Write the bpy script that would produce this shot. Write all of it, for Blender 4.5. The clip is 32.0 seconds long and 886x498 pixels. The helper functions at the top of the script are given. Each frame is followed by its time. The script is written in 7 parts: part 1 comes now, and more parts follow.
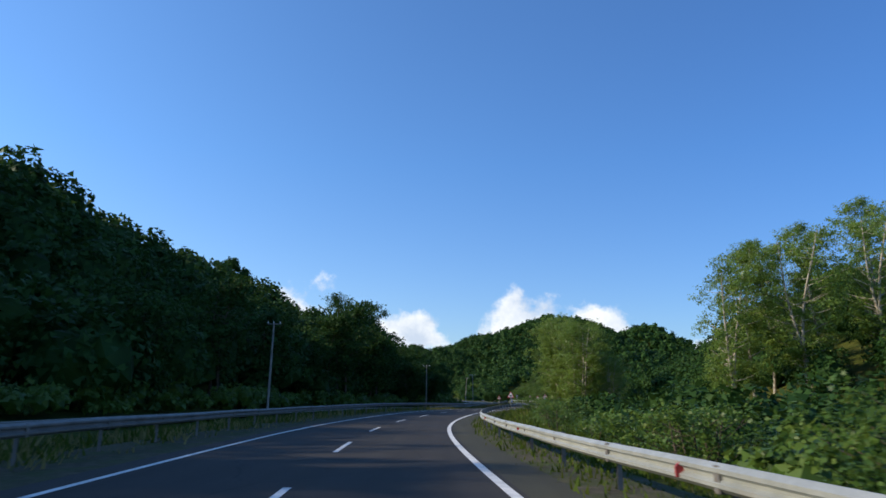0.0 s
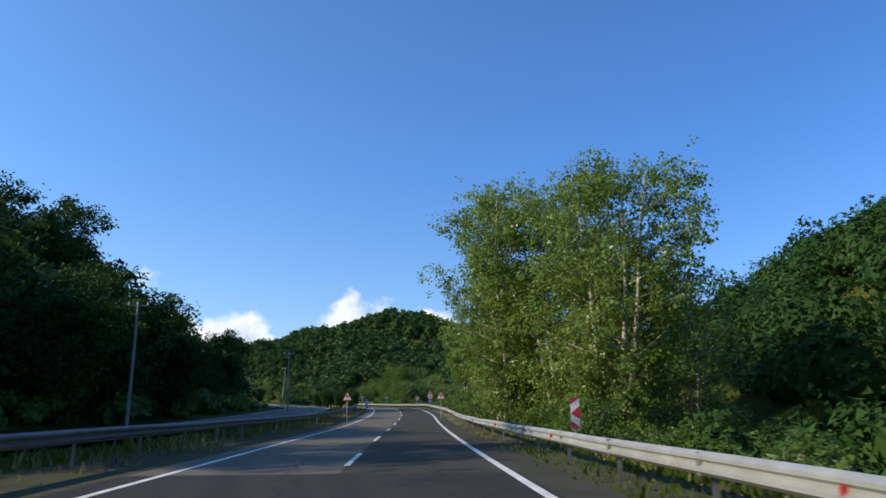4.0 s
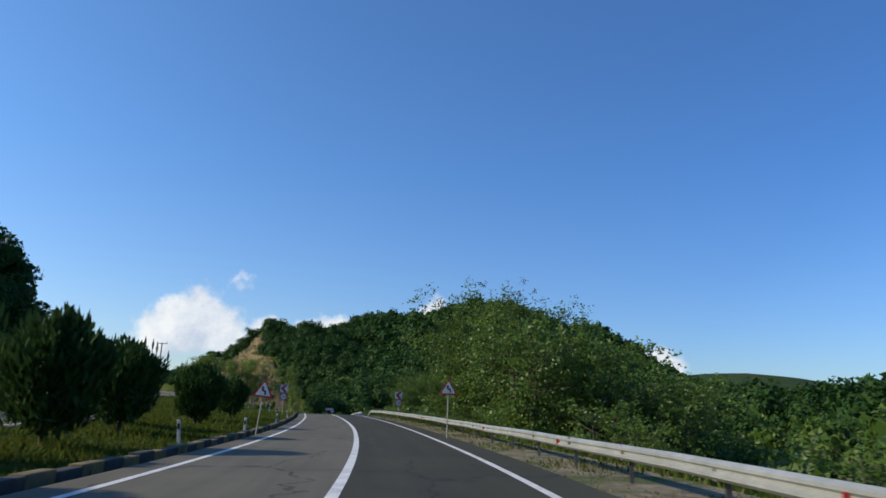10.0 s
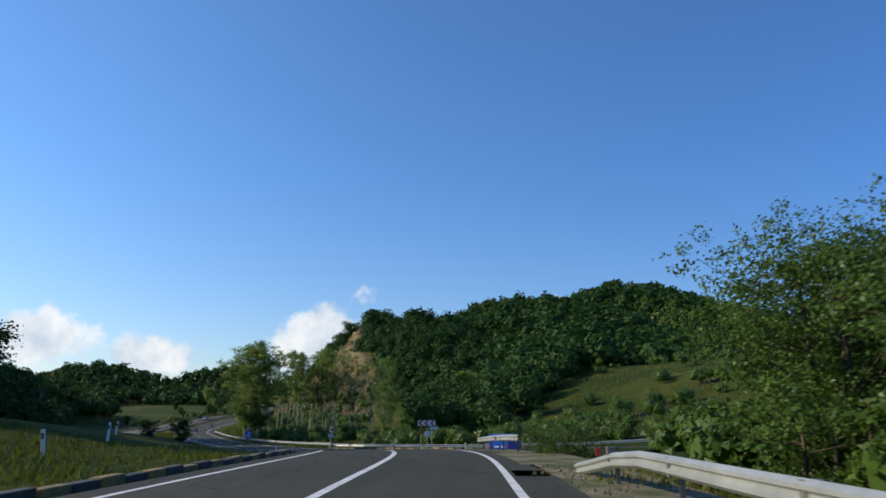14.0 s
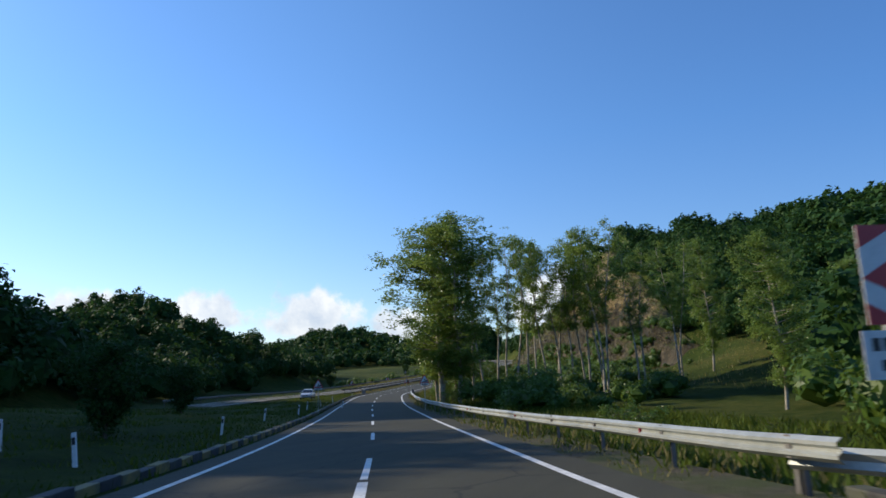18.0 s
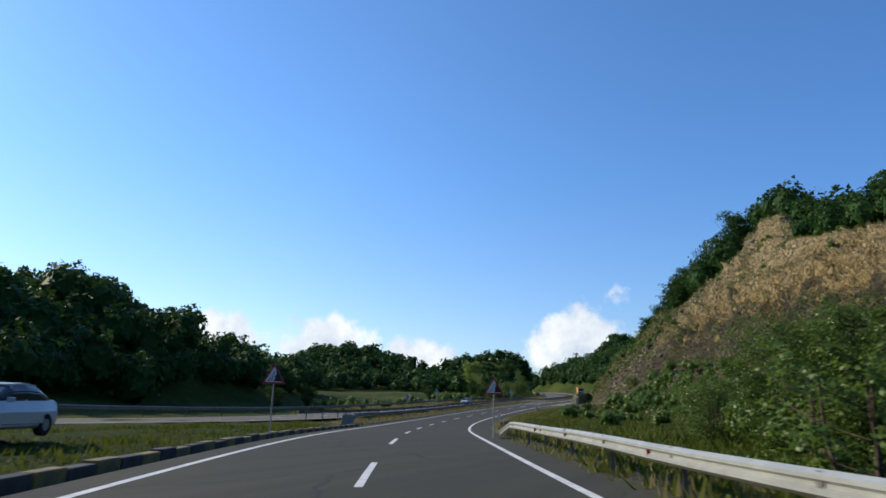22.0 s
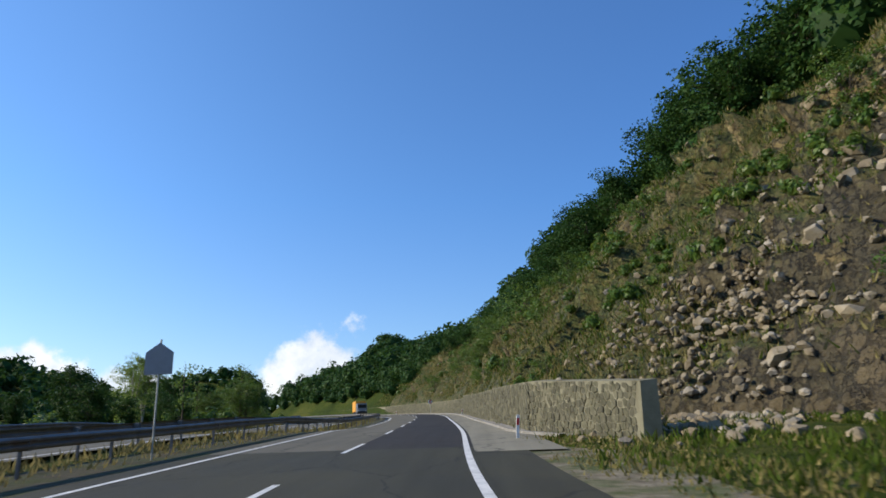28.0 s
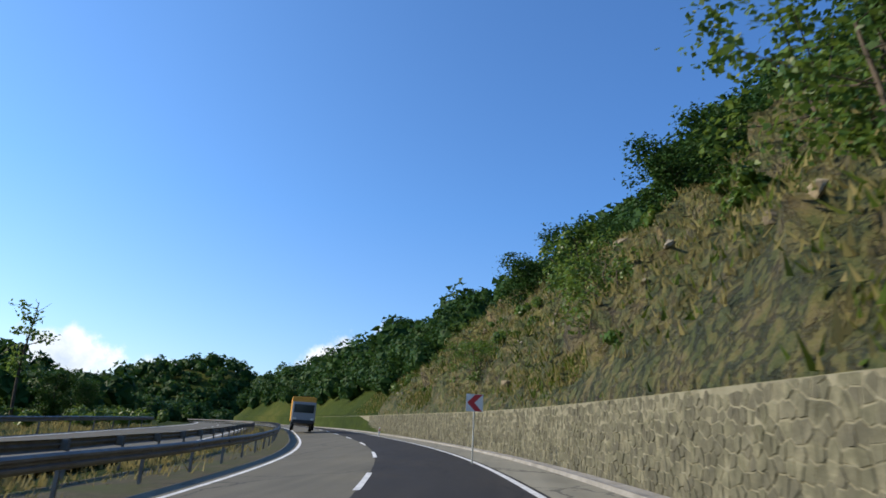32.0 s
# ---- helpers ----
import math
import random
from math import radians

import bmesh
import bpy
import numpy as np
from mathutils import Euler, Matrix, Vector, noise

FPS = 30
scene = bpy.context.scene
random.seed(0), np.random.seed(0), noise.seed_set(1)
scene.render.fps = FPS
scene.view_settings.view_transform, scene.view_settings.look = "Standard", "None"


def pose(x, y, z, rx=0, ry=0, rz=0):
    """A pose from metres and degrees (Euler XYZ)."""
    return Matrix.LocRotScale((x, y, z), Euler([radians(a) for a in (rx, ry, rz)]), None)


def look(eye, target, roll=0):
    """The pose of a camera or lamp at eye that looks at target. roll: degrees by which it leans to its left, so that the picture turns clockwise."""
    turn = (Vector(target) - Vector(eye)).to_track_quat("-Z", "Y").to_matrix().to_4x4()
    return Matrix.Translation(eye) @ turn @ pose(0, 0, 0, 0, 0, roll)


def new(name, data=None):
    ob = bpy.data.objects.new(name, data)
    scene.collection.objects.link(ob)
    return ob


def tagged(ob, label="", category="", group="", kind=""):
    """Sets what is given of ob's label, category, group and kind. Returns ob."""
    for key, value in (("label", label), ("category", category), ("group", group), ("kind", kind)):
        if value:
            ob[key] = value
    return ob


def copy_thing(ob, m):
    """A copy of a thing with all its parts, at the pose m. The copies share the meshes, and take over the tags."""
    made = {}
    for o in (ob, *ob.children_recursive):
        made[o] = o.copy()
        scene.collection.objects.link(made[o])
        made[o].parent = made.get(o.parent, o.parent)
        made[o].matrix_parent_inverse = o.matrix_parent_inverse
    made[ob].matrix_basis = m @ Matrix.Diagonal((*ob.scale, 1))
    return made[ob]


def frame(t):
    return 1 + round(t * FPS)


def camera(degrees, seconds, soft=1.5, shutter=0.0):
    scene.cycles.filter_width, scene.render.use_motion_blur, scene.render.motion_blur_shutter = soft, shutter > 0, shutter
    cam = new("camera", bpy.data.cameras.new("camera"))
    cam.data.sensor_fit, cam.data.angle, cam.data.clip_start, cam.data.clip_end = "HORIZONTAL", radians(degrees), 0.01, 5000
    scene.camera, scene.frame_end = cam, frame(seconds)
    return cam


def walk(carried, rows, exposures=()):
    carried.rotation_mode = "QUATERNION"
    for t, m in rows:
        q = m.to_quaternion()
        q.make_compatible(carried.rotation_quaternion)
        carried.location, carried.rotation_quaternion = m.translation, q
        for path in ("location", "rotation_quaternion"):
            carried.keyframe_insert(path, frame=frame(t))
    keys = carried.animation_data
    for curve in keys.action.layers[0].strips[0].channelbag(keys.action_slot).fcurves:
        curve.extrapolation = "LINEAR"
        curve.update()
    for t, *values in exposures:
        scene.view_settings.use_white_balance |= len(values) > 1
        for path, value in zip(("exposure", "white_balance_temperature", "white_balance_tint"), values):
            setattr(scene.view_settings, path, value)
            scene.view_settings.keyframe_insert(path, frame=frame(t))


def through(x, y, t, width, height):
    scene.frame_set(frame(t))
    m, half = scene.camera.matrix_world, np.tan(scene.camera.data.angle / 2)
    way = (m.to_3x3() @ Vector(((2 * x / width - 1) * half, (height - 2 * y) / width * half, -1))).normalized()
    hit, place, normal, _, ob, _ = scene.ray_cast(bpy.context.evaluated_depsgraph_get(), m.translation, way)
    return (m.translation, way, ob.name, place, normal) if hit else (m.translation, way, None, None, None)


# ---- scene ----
cam = camera(67.2, 32.0, soft=1.6, shutter=0.12)
PATH = [
    (0, (-6.225, 0.000, 1.350), (-6.196, 19.512, 5.739), 0.38),
    (0.5, (-6.979, 12.125, 1.202), (-6.375, 31.631, 5.576), 0.50),
    (1, (-7.498, 24.303, 1.105), (-6.104, 43.698, 5.784), 0.39),
    (1.5, (-7.376, 36.612, 1.254), (-4.938, 55.902, 5.938), -0.96),
    (2, (-6.824, 49.040, 1.435), (-3.581, 68.173, 6.274), -0.74),
    (2.5, (-5.528, 61.457, 1.331), (-1.610, 80.529, 5.901), -0.53),
    (4.5, (2.791, 108.679, 1.151), (7.845, 127.512, 5.595), -1.01),
    (5, (4.853, 119.356, 1.033), (10.140, 138.146, 5.392), -2.55),
    (5.5, (7.071, 129.856, 0.947), (12.511, 148.609, 5.276), -3.29),
    (6, (9.269, 140.324, 0.883), (14.820, 159.053, 5.173), -3.27),
    (6.5, (11.689, 150.871, 0.844), (17.184, 169.562, 5.368), -2.71),
    (7, (13.978, 161.714, 0.923), (19.178, 180.456, 5.581), -0.73),
    (7.5, (16.223, 172.688, 1.053), (21.025, 191.500, 5.856), 0.12),
    (8, (18.42, 183.445, 1.236), (22.613, 202.467, 5.774), 1.07),
    (8.5, (19.967, 194.176, 1.419), (23.614, 213.300, 5.998), 1.43),
    (9, (21.292, 204.809, 1.52), (24.390, 224.059, 5.976), 2.24),
    (9.5, (22.392, 215.459, 1.518), (25.017, 234.768, 6.018), 1.75),
    (10, (23.233, 226.312, 1.512), (25.487, 245.632, 6.165), 2.07),
    (10.5, (23.8, 237.302, 1.467), (25.603, 256.685, 6.055), 2.22),
    (11, (24.097, 248.494, 1.439), (25.486, 267.898, 6.079), 2.06),
    (11.5, (24.251, 259.556, 1.449), (25.225, 278.991, 6.070), 1.78),
    (12, (24.097, 270.511, 1.434), (24.652, 289.940, 6.148), 0.43),
    (12.5, (23.748, 281.365, 1.461), (23.945, 300.797, 6.191), 0.14),
    (13, (23.431, 292.126, 1.515), (23.118, 311.576, 6.162), 0.38),
    (13.5, (22.973, 302.862, 1.57), (22.229, 322.275, 6.321), 0.26),
    (15.5, (19.201, 344.956, 1.077), (16.030, 364.314, 4.976), 0.15),
    (16, (16.65, 354.555, 0.565), (12.424, 373.806, 3.960), 0.22),
    (16.5, (13.548, 364.032, 0.017), (8.479, 383.036, 3.645), -0.19),
    (17, (10.192, 373.422, -0.485), (4.135, 392.112, 3.256), -0.65),
    (17.5, (6.438, 382.577, -0.965), (-0.554, 400.948, 2.726), -1.74),
    (18, (2.196, 391.51, -1.417), (-5.615, 409.544, 2.299), -2.04),
    (18.5, (-2.52, 400.38, -1.827), (-10.731, 418.188, 2.104), -2.42),
    (19, (-7.493, 409.458, -2.161), (-15.850, 427.131, 2.063), -1.62),
    (19.5, (-12.648, 418.724, -2.44), (-21.116, 436.327, 1.848), -1.48),
    (20, (-17.902, 428.082, -2.684), (-26.454, 445.602, 1.780), -0.40),
    (20.5, (-23.105, 437.241, -2.848), (-31.742, 454.723, 1.599), 0.30),
    (21, (-28.4, 446.507, -2.983), (-37.014, 463.987, 1.515), 0.17),
    (21.5, (-33.891, 456.145, -3.118), (-42.372, 473.730, 1.224), 1.23),
    (22, (-39.53, 466.286, -3.171), (-47.793, 483.892, 1.491), 1.61),
    (22.5, (-45.062, 476.703, -3.061), (-52.937, 494.465, 1.680), 1.89),
    (23, (-49.992, 487.268, -2.992), (-57.360, 505.275, 1.642), 1.93),
    (23.5, (-54.845, 498.043, -3.098), (-61.548, 516.310, 1.524), 0.94),
    (24, (-59.283, 509.349, -3.24), (-65.351, 527.792, 1.557), 0.13),
    (24.5, (-63.145, 521.078, -3.31), (-68.585, 539.681, 1.621), -0.37),
    (26.5, (-75.042, 559.741, -2.647), (-77.835, 578.836, 2.601), -1.54),
    (27, (-77.312, 570.708, -2.279), (-79.400, 589.889, 2.986), -1.63),
    (27.5, (-79.322, 581.818, -1.891), (-80.672, 601.032, 3.492), -2.09),
    (28, (-80.876, 593.069, -1.452), (-81.650, 612.296, 4.001), -1.78),
    (28.5, (-82.357, 604.432, -0.889), (-82.692, 623.625, 4.724), -1.51),
    (29, (-82.32, 615.013, -0.366), (-82.741, 634.205, 5.247), -0.55),
    (29.5, (-82.781, 625.993, 0.159), (-83.196, 645.215, 5.667), -0.09),
    (30, (-83.485, 637.227, 0.651), (-83.884, 656.449, 6.162), -0.21),
    (30.5, (-84.344, 648.655, 1.12), (-84.950, 667.841, 6.735), 2.08),
    (31, (-85.323, 660.265, 1.565), (-86.033, 679.439, 7.208), 1.76),
    (31.5, (-86.233, 671.703, 2.058), (-87.412, 690.841, 7.748), 1.96),
    (32, (-87.485, 683.181, 2.664), (-89.349, 702.211, 8.529), 3.43),
]
walk(cam, [(t, look(eye, target, roll)) for t, eye, target, roll in PATH],
     exposures=[(0, 0.22), (3, 0.27), (5, 0.47), (6, 0.72), (7, 0.2), (8, 0.24), (9, 0.08), (11, 0.0), (12, 0.25), (13.5, 0.02), (17, 0.1), (19, 0.17), (20, 0.32), (21, 0.45), (21.5, 0.35), (22.5, 0.02), (24.5, 0.02), (28, 0.22), (30, 0.32), (32, 0.32)])

# ---- sky, sun ----
SUN_HEIGHT = radians(29.0)
SUN_DIR = Vector((-0.997, -0.06, 0.0)).normalized() * math.cos(SUN_HEIGHT) + Vector((0, 0, math.sin(SUN_HEIGHT)))
sun_data = bpy.data.lights.new("sun", "SUN")
sun_data.energy, sun_data.angle, sun_data.color = 4.4, radians(0.6), (1.0, 0.87, 0.68)
sun = new("sun", sun_data)
sun.matrix_world = look((0, 0, 300), Vector((0, 0, 300)) - SUN_DIR)

world = bpy.data.worlds.new("sky")
scene.world = world
world.use_nodes = True


class Nodes:
    """Short-hand for building a node tree."""

    def __init__(self, tree):
        self.tree = tree
        tree.nodes.clear()

    def add(self, kind, settings=None, **sockets):
        n = self.tree.nodes.new(kind)
        for key, value in (settings or {}).items():
            setattr(n, key, value)
        for key, value in sockets.items():
            key = int(key[1:]) if key[0] == "i" and key[1:].isdigit() else key.replace("_", " ")
            self.put(n.inputs[key], value)
        return n

    def put(self, socket, value):
        if isinstance(value, bpy.types.Node):
            value = value.outputs[0]
        if isinstance(value, bpy.types.NodeSocket):
            self.tree.links.new(value, socket)
        else:
            socket.default_value = value

    def math(self, op, a, b=0.0, clamp=False):
        return self.add("ShaderNodeMath", {"operation": op, "use_clamp": clamp}, i0=a, i1=b)

    def vmath(self, op, a, b=(0, 0, 0)):
        return self.add("ShaderNodeVectorMath", {"operation": op}, i0=a, i1=b)

    def mix(self, f, a, b):
        n = self.add("ShaderNodeMix", {"data_type": "RGBA"})
        self.put(n.inputs[0], f), self.put(n.inputs[6], a), self.put(n.inputs[7], b)
        return n.outputs[2]

    def ramp(self, f, *stops):
        n = self.add("ShaderNodeValToRGB", Fac=f)
        els = n.color_ramp.elements
        while len(els) < len(stops):
            els.new(0.5)
        for e, (pos, col) in zip(els, stops):
            e.position = pos
            e.color = (*col, 1) if len(col) == 3 else col
        return n.outputs[0]

    def noise(self, vec, scale, detail=4.0, rough=0.55):
        return self.add("ShaderNodeTexNoise", None, Vector=vec, Scale=scale, Detail=detail, Roughness=rough)


def build_sky():
    n = Nodes(world.node_tree)
    out = n.add("ShaderNodeOutputWorld")
    sky = n.add("ShaderNodeTexSky", {"sky_type": "NISHITA", "sun_disc": False, "sun_elevation": SUN_HEIGHT,
                                     "sun_rotation": math.atan2(SUN_DIR.x, SUN_DIR.y), "altitude": 200,
                                     "air_density": 1.1, "dust_density": 0.5, "ozone_density": 3.0})
    way = n.add("ShaderNodeTexCoord").outputs["Generated"]
    puff = n.noise(way, 16.0, 7, 0.6).outputs[0]
    cover = None
    # far cumulus: degrees to the left of +y, base height, half width, height above the base
    for bearing, low, half, high in ((13.2, 5.0, 5.6, 4.9), (2.6, 4.6, 3.8, 3.2), (-7.5, 5.4, 4.6, 3.8), (-13.0, 4.8, 4.5, 3.0), (-24.0, 3.8, 4.0, 2.2),
                                     (26.5, 3.8, 3.6, 2.6), (35.0, 4.6, 4.8, 3.6), (43.0, 5.0, 4.0, 2.6), (8.0, 5.5, 2.2, 2.0), (52.0, 4.5, 5.0, 3.0)):
        b, e = radians(bearing), radians(low)
        mid = (-math.sin(b) * math.cos(e), math.cos(b) * math.cos(e), math.sin(e))
        side = (math.cos(b), math.sin(b), 0)
        off = n.vmath("SUBTRACT", way, mid)
        u = n.math("DIVIDE", n.vmath("DOT_PRODUCT", off, side).outputs["Value"], radians(half))
        v = n.math("DIVIDE", n.vmath("DOT_PRODUCT", off, (0, 0, 1)).outputs["Value"], radians(high))
        v = n.math("MULTIPLY", v, n.math("ADD", 1.0, n.math("MULTIPLY", n.math("LESS_THAN", v, 0.0), 1.2)))
        d = n.math("SQRT", n.math("ADD", n.math("MULTIPLY", u, u), n.math("MULTIPLY", v, v)))
        m = n.math("SUBTRACT", 1.05, d)
        cover = m if cover is None else n.math("MAXIMUM", cover, m)
    cover = n.math("ADD", cover, n.math("MULTIPLY", n.math("SUBTRACT", puff, 0.5), 1.9))
    mask = n.add("ShaderNodeMapRange", {"interpolation_type": "SMOOTHSTEP"}, Value=cover, i1=0.12, i2=0.5, i3=0.0, i4=0.9)
    shade = n.ramp(n.noise(n.vmath("ADD", way, (0.012, 0.0, -0.014)), 16.0, 6, 0.6).outputs[0], (0.35, (4.6, 5.2, 6.2)), (0.62, (7.6, 7.7, 7.7)))
    tint = n.add("ShaderNodeMix", {"data_type": "RGBA", "blend_type": "MULTIPLY"})
    n.put(tint.inputs[0], 1.0), n.put(tint.inputs[6], sky), n.put(tint.inputs[7], n.ramp(n.add("ShaderNodeSeparateXYZ", None, Vector=way).outputs[2], (0.02, (0.98, 1.04, 1.24)), (0.34, (0.74, 1.07, 1.43))))
    toward = n.math("MULTIPLY", n.math("ADD", n.vmath("DOT_PRODUCT", way, tuple(SUN_DIR)).outputs["Value"], 1.0), 0.5)
    depth = n.add("ShaderNodeMix", {"data_type": "RGBA", "blend_type": "MULTIPLY"})
    n.put(depth.inputs[0], 1.0), n.put(depth.inputs[6], tint.outputs[2]), n.put(depth.inputs[7], n.ramp(toward, (0.3, (0.62, 0.74, 0.86)), (0.55, (0.9, 0.95, 0.99)), (0.8, (1.1, 1.08, 1.05))))
    bg = n.add("ShaderNodeBackground", Color=n.mix(mask.outputs[0], depth.outputs[2], shade), Strength=0.124)
    n.put(out.inputs[0], bg)


build_sky()


# ---- materials ----
def material(name):
    m = bpy.data.materials.new(name)
    m.use_nodes = True
    n = Nodes(m.node_tree)
    out = n.add("ShaderNodeOutputMaterial")
    return m, n, out


def bumped(n, height, strength=0.4, distance=0.02):
    return n.add("ShaderNodeBump", None, Height=height, Strength=strength, Distance=distance)


def surface(name, stops, scale=3.0, rough=0.85, metal=0.0, grain=40.0, bump=0.3, distance=0.02, stain=None, stain_scale=0.4, stain_at=(0.55, 0.75), per_piece=0.0):
    """A painted, stony or earthy surface: colours by noise, fine grain, stains and relief."""
    m, n, out = material(name)
    pos = n.add("ShaderNodeNewGeometry").outputs["Position"]
    col = n.ramp(n.noise(pos, scale, 6, 0.6).outputs[0], *stops)
    fine = n.noise(pos, grain, 3, 0.6).outputs[0]
    col = n.mix(n.math("MULTIPLY", n.math("SUBTRACT", fine, 0.35, True), 0.55), col, (0.02, 0.02, 0.018, 1))
    if stain:
        f = n.add("ShaderNodeMapRange", None, Value=n.noise(pos, stain_scale, 5, 0.6).outputs[0], i1=stain_at[0], i2=stain_at[1], i3=0.0, i4=0.85)
        col = n.mix(f, col, (*stain, 1))
    if per_piece:
        r = n.math("FRACT", n.math("ADD", n.add("ShaderNodeObjectInfo").outputs["Random"], n.add("ShaderNodeNewGeometry").outputs["Random Per Island"]))
        col = n.mix(n.math("MULTIPLY", r, per_piece), col, (0.06, 0.055, 0.045, 1))
    b = n.add("ShaderNodeBsdfPrincipled", None, Base_Color=col, Roughness=rough, Metallic=metal, Normal=bumped(n, fine, bump, distance))
    if rough > 0.84:
        b.inputs["Specular IOR Level"].default_value = 0.15
    n.put(out.inputs[0], b)
    return m


def foliage(name, dark, light, warm, gloss=0.45, through=0.35):
    m, n, out = material(name)
    geo = n.add("ShaderNodeNewGeometry")
    big = n.noise(geo.outputs["Position"], 0.05, 3).outputs[0]
    tree = n.noise(geo.outputs["Position"], 0.23, 2).outputs[0]
    f = n.math("ADD", n.math("MULTIPLY", geo.outputs["Random Per Island"], 0.4), n.math("ADD", n.math("MULTIPLY", big, 0.3), n.math("MULTIPLY", n.math("ADD", n.math("MULTIPLY", n.math("SUBTRACT", tree, 0.5), 1.8), 0.5), 0.3)))
    col = n.ramp(f, (0.15, dark), (0.55, light), (0.9, warm))
    pb = n.add("ShaderNodeBsdfPrincipled", None, Base_Color=col, Roughness=gloss)
    pb.inputs["Specular IOR Level"].default_value = 0.3 if gloss < 0.55 else 0.12
    tr = n.add("ShaderNodeBsdfTranslucent", None, Color=n.mix(0.5, col, (*warm, 1)))
    mx = n.add("ShaderNodeMixShader")
    n.put(mx.inputs[0], through), n.put(mx.inputs[1], pb), n.put(mx.inputs[2], tr)
    n.put(out.inputs[0], mx)
    return m


def plain(name, col, rough=0.5, metal=0.0, wear=0.12):
    return surface(name, ((0.35, tuple(c * (1 - wear) for c in col)), (0.65, col)), 6.0, rough, metal, 90.0, 0.08, 0.004)


def asphalt(name, lo, hi, streak):
    """Worn asphalt with long streaks and fine stones."""
    m, n, out = material(name)
    pos = n.add("ShaderNodeNewGeometry").outputs["Position"]
    grit = n.noise(pos, 60.0, 2, 0.7).outputs[0]
    patch = n.noise(pos, 0.35, 5, 0.6).outputs[0]
    along = n.noise(n.vmath("MULTIPLY", pos, (1.6, 0.05, 1.0)), 1.0, 4, 0.6).outputs[0]
    f = n.math("ADD", n.math("MULTIPLY", patch, 0.5), n.math("MULTIPLY", along, 0.5))
    col = n.ramp(f, (0.36, lo), (0.62, hi))
    col = n.mix(n.math("MULTIPLY", grit, 0.35), col, streak)
    seam = n.add("ShaderNodeTexVoronoi", {"feature": "DISTANCE_TO_EDGE"}, Vector=n.vmath("MULTIPLY", n.vmath("ADD", pos, n.noise(pos, 0.8, 3).outputs[1]), (0.22, 0.12, 0.2)), Scale=1.0)
    crack = n.math("MULTIPLY", n.math("LESS_THAN", seam.outputs[0], 0.006), 0.55)
    col = n.mix(crack, col, (0.012, 0.012, 0.012, 1))
    b = n.add("ShaderNodeBsdfPrincipled", None, Base_Color=col, Roughness=n.math("ADD", 0.7, n.math("MULTIPLY", patch, 0.28)), Normal=bumped(n, grit, 0.45, 0.01))
    b.inputs["Specular IOR Level"].default_value = 0.22
    n.put(out.inputs[0], b)
    return m


M_ROAD_OLD = asphalt("asphalt_old", (0.083, 0.076, 0.054), (0.137, 0.126, 0.092), (0.177, 0.165, 0.125, 1))
M_ROAD_MID = asphalt("asphalt_mid", (0.031, 0.0295, 0.0185), (0.053, 0.051, 0.032), (0.081, 0.078, 0.052, 1))
M_ROAD_NEW_AND_SHADED = asphalt("asphalt_new_and_shaded", (0.02, 0.018, 0.016), (0.038, 0.034, 0.029), (0.055, 0.05, 0.043, 1))
M_LINE = surface("road_paint", ((0.3, (0.5, 0.5, 0.47)), (0.6, (0.8, 0.79, 0.74))), 2.5, 0.6, 0, 70, 0.2, 0.004, stain=(0.2, 0.19, 0.17), stain_scale=5.0, stain_at=(0.6, 0.75))
M_GRAVEL = surface("gravel", ((0.3, (0.05, 0.046, 0.03)), (0.7, (0.12, 0.105, 0.07))), 4.0, 0.95, 0, 24, 0.9, 0.05, stain=(0.06, 0.075, 0.025), stain_scale=0.7, stain_at=(0.42, 0.62))
M_GRAVEL_PALE = surface("stony_soil", ((0.3, (0.14, 0.115, 0.075)), (0.7, (0.32, 0.28, 0.2))), 3.0, 0.95, 0, 18, 1.0, 0.06, stain=(0.07, 0.1, 0.025), stain_scale=0.5, stain_at=(0.45, 0.6))
M_SHOULDER = asphalt("dusty_shoulder", (0.15, 0.139, 0.1), (0.25, 0.232, 0.172), (0.3, 0.281, 0.215, 1))
M_STEEL = surface("galvanised_steel", ((0.3, (0.34, 0.36, 0.33)), (0.7, (0.5, 0.52, 0.48))), 1.5, 0.5, 0.4, 30, 0.1, 0.003, stain=(0.34, 0.3, 0.24), stain_scale=2.0, stain_at=(0.58, 0.78))
M_STEEL_DARK = surface("weathered_steel", ((0.3, (0.14, 0.13, 0.12)), (0.7, (0.24, 0.23, 0.21))), 1.5, 0.6, 0.3, 30, 0.15, 0.003, stain=(0.16, 0.09, 0.05), stain_scale=2.0)
M_WHITE = plain("white_sheet", (0.78, 0.78, 0.75), 0.4)
M_RED = plain("red_sheet", (0.55, 0.03, 0.035), 0.4)
M_BLACK = plain("black_sheet", (0.015, 0.015, 0.017), 0.45)
M_BLUE = plain("blue_sheet", (0.02, 0.09, 0.42), 0.4)
M_YELLOW = plain("yellow_paint", (0.7, 0.42, 0.03), 0.5)
M_GREY = plain("grey_sheet_back", (0.3, 0.31, 0.32), 0.45, 0.4)
M_WOODPOLE = surface("weathered_wood", ((0.3, (0.1, 0.08, 0.06)), (0.7, (0.2, 0.17, 0.13))), 3.0, 0.9, 0, 40)
M_CONCRETE = surface("concrete", ((0.3, (0.2, 0.19, 0.165)), (0.7, (0.32, 0.305, 0.27))), 1.2, 0.9, 0, 30, 0.4, 0.02, stain=(0.14, 0.13, 0.1), stain_scale=0.8)
M_BARK_PALE = surface("pale_bark", ((0.3, (0.22, 0.18, 0.12)), (0.6, (0.45, 0.41, 0.33))), 2.5, 0.9, 0, 20, 0.6, 0.03, stain=(0.1, 0.09, 0.06), stain_scale=3.0)
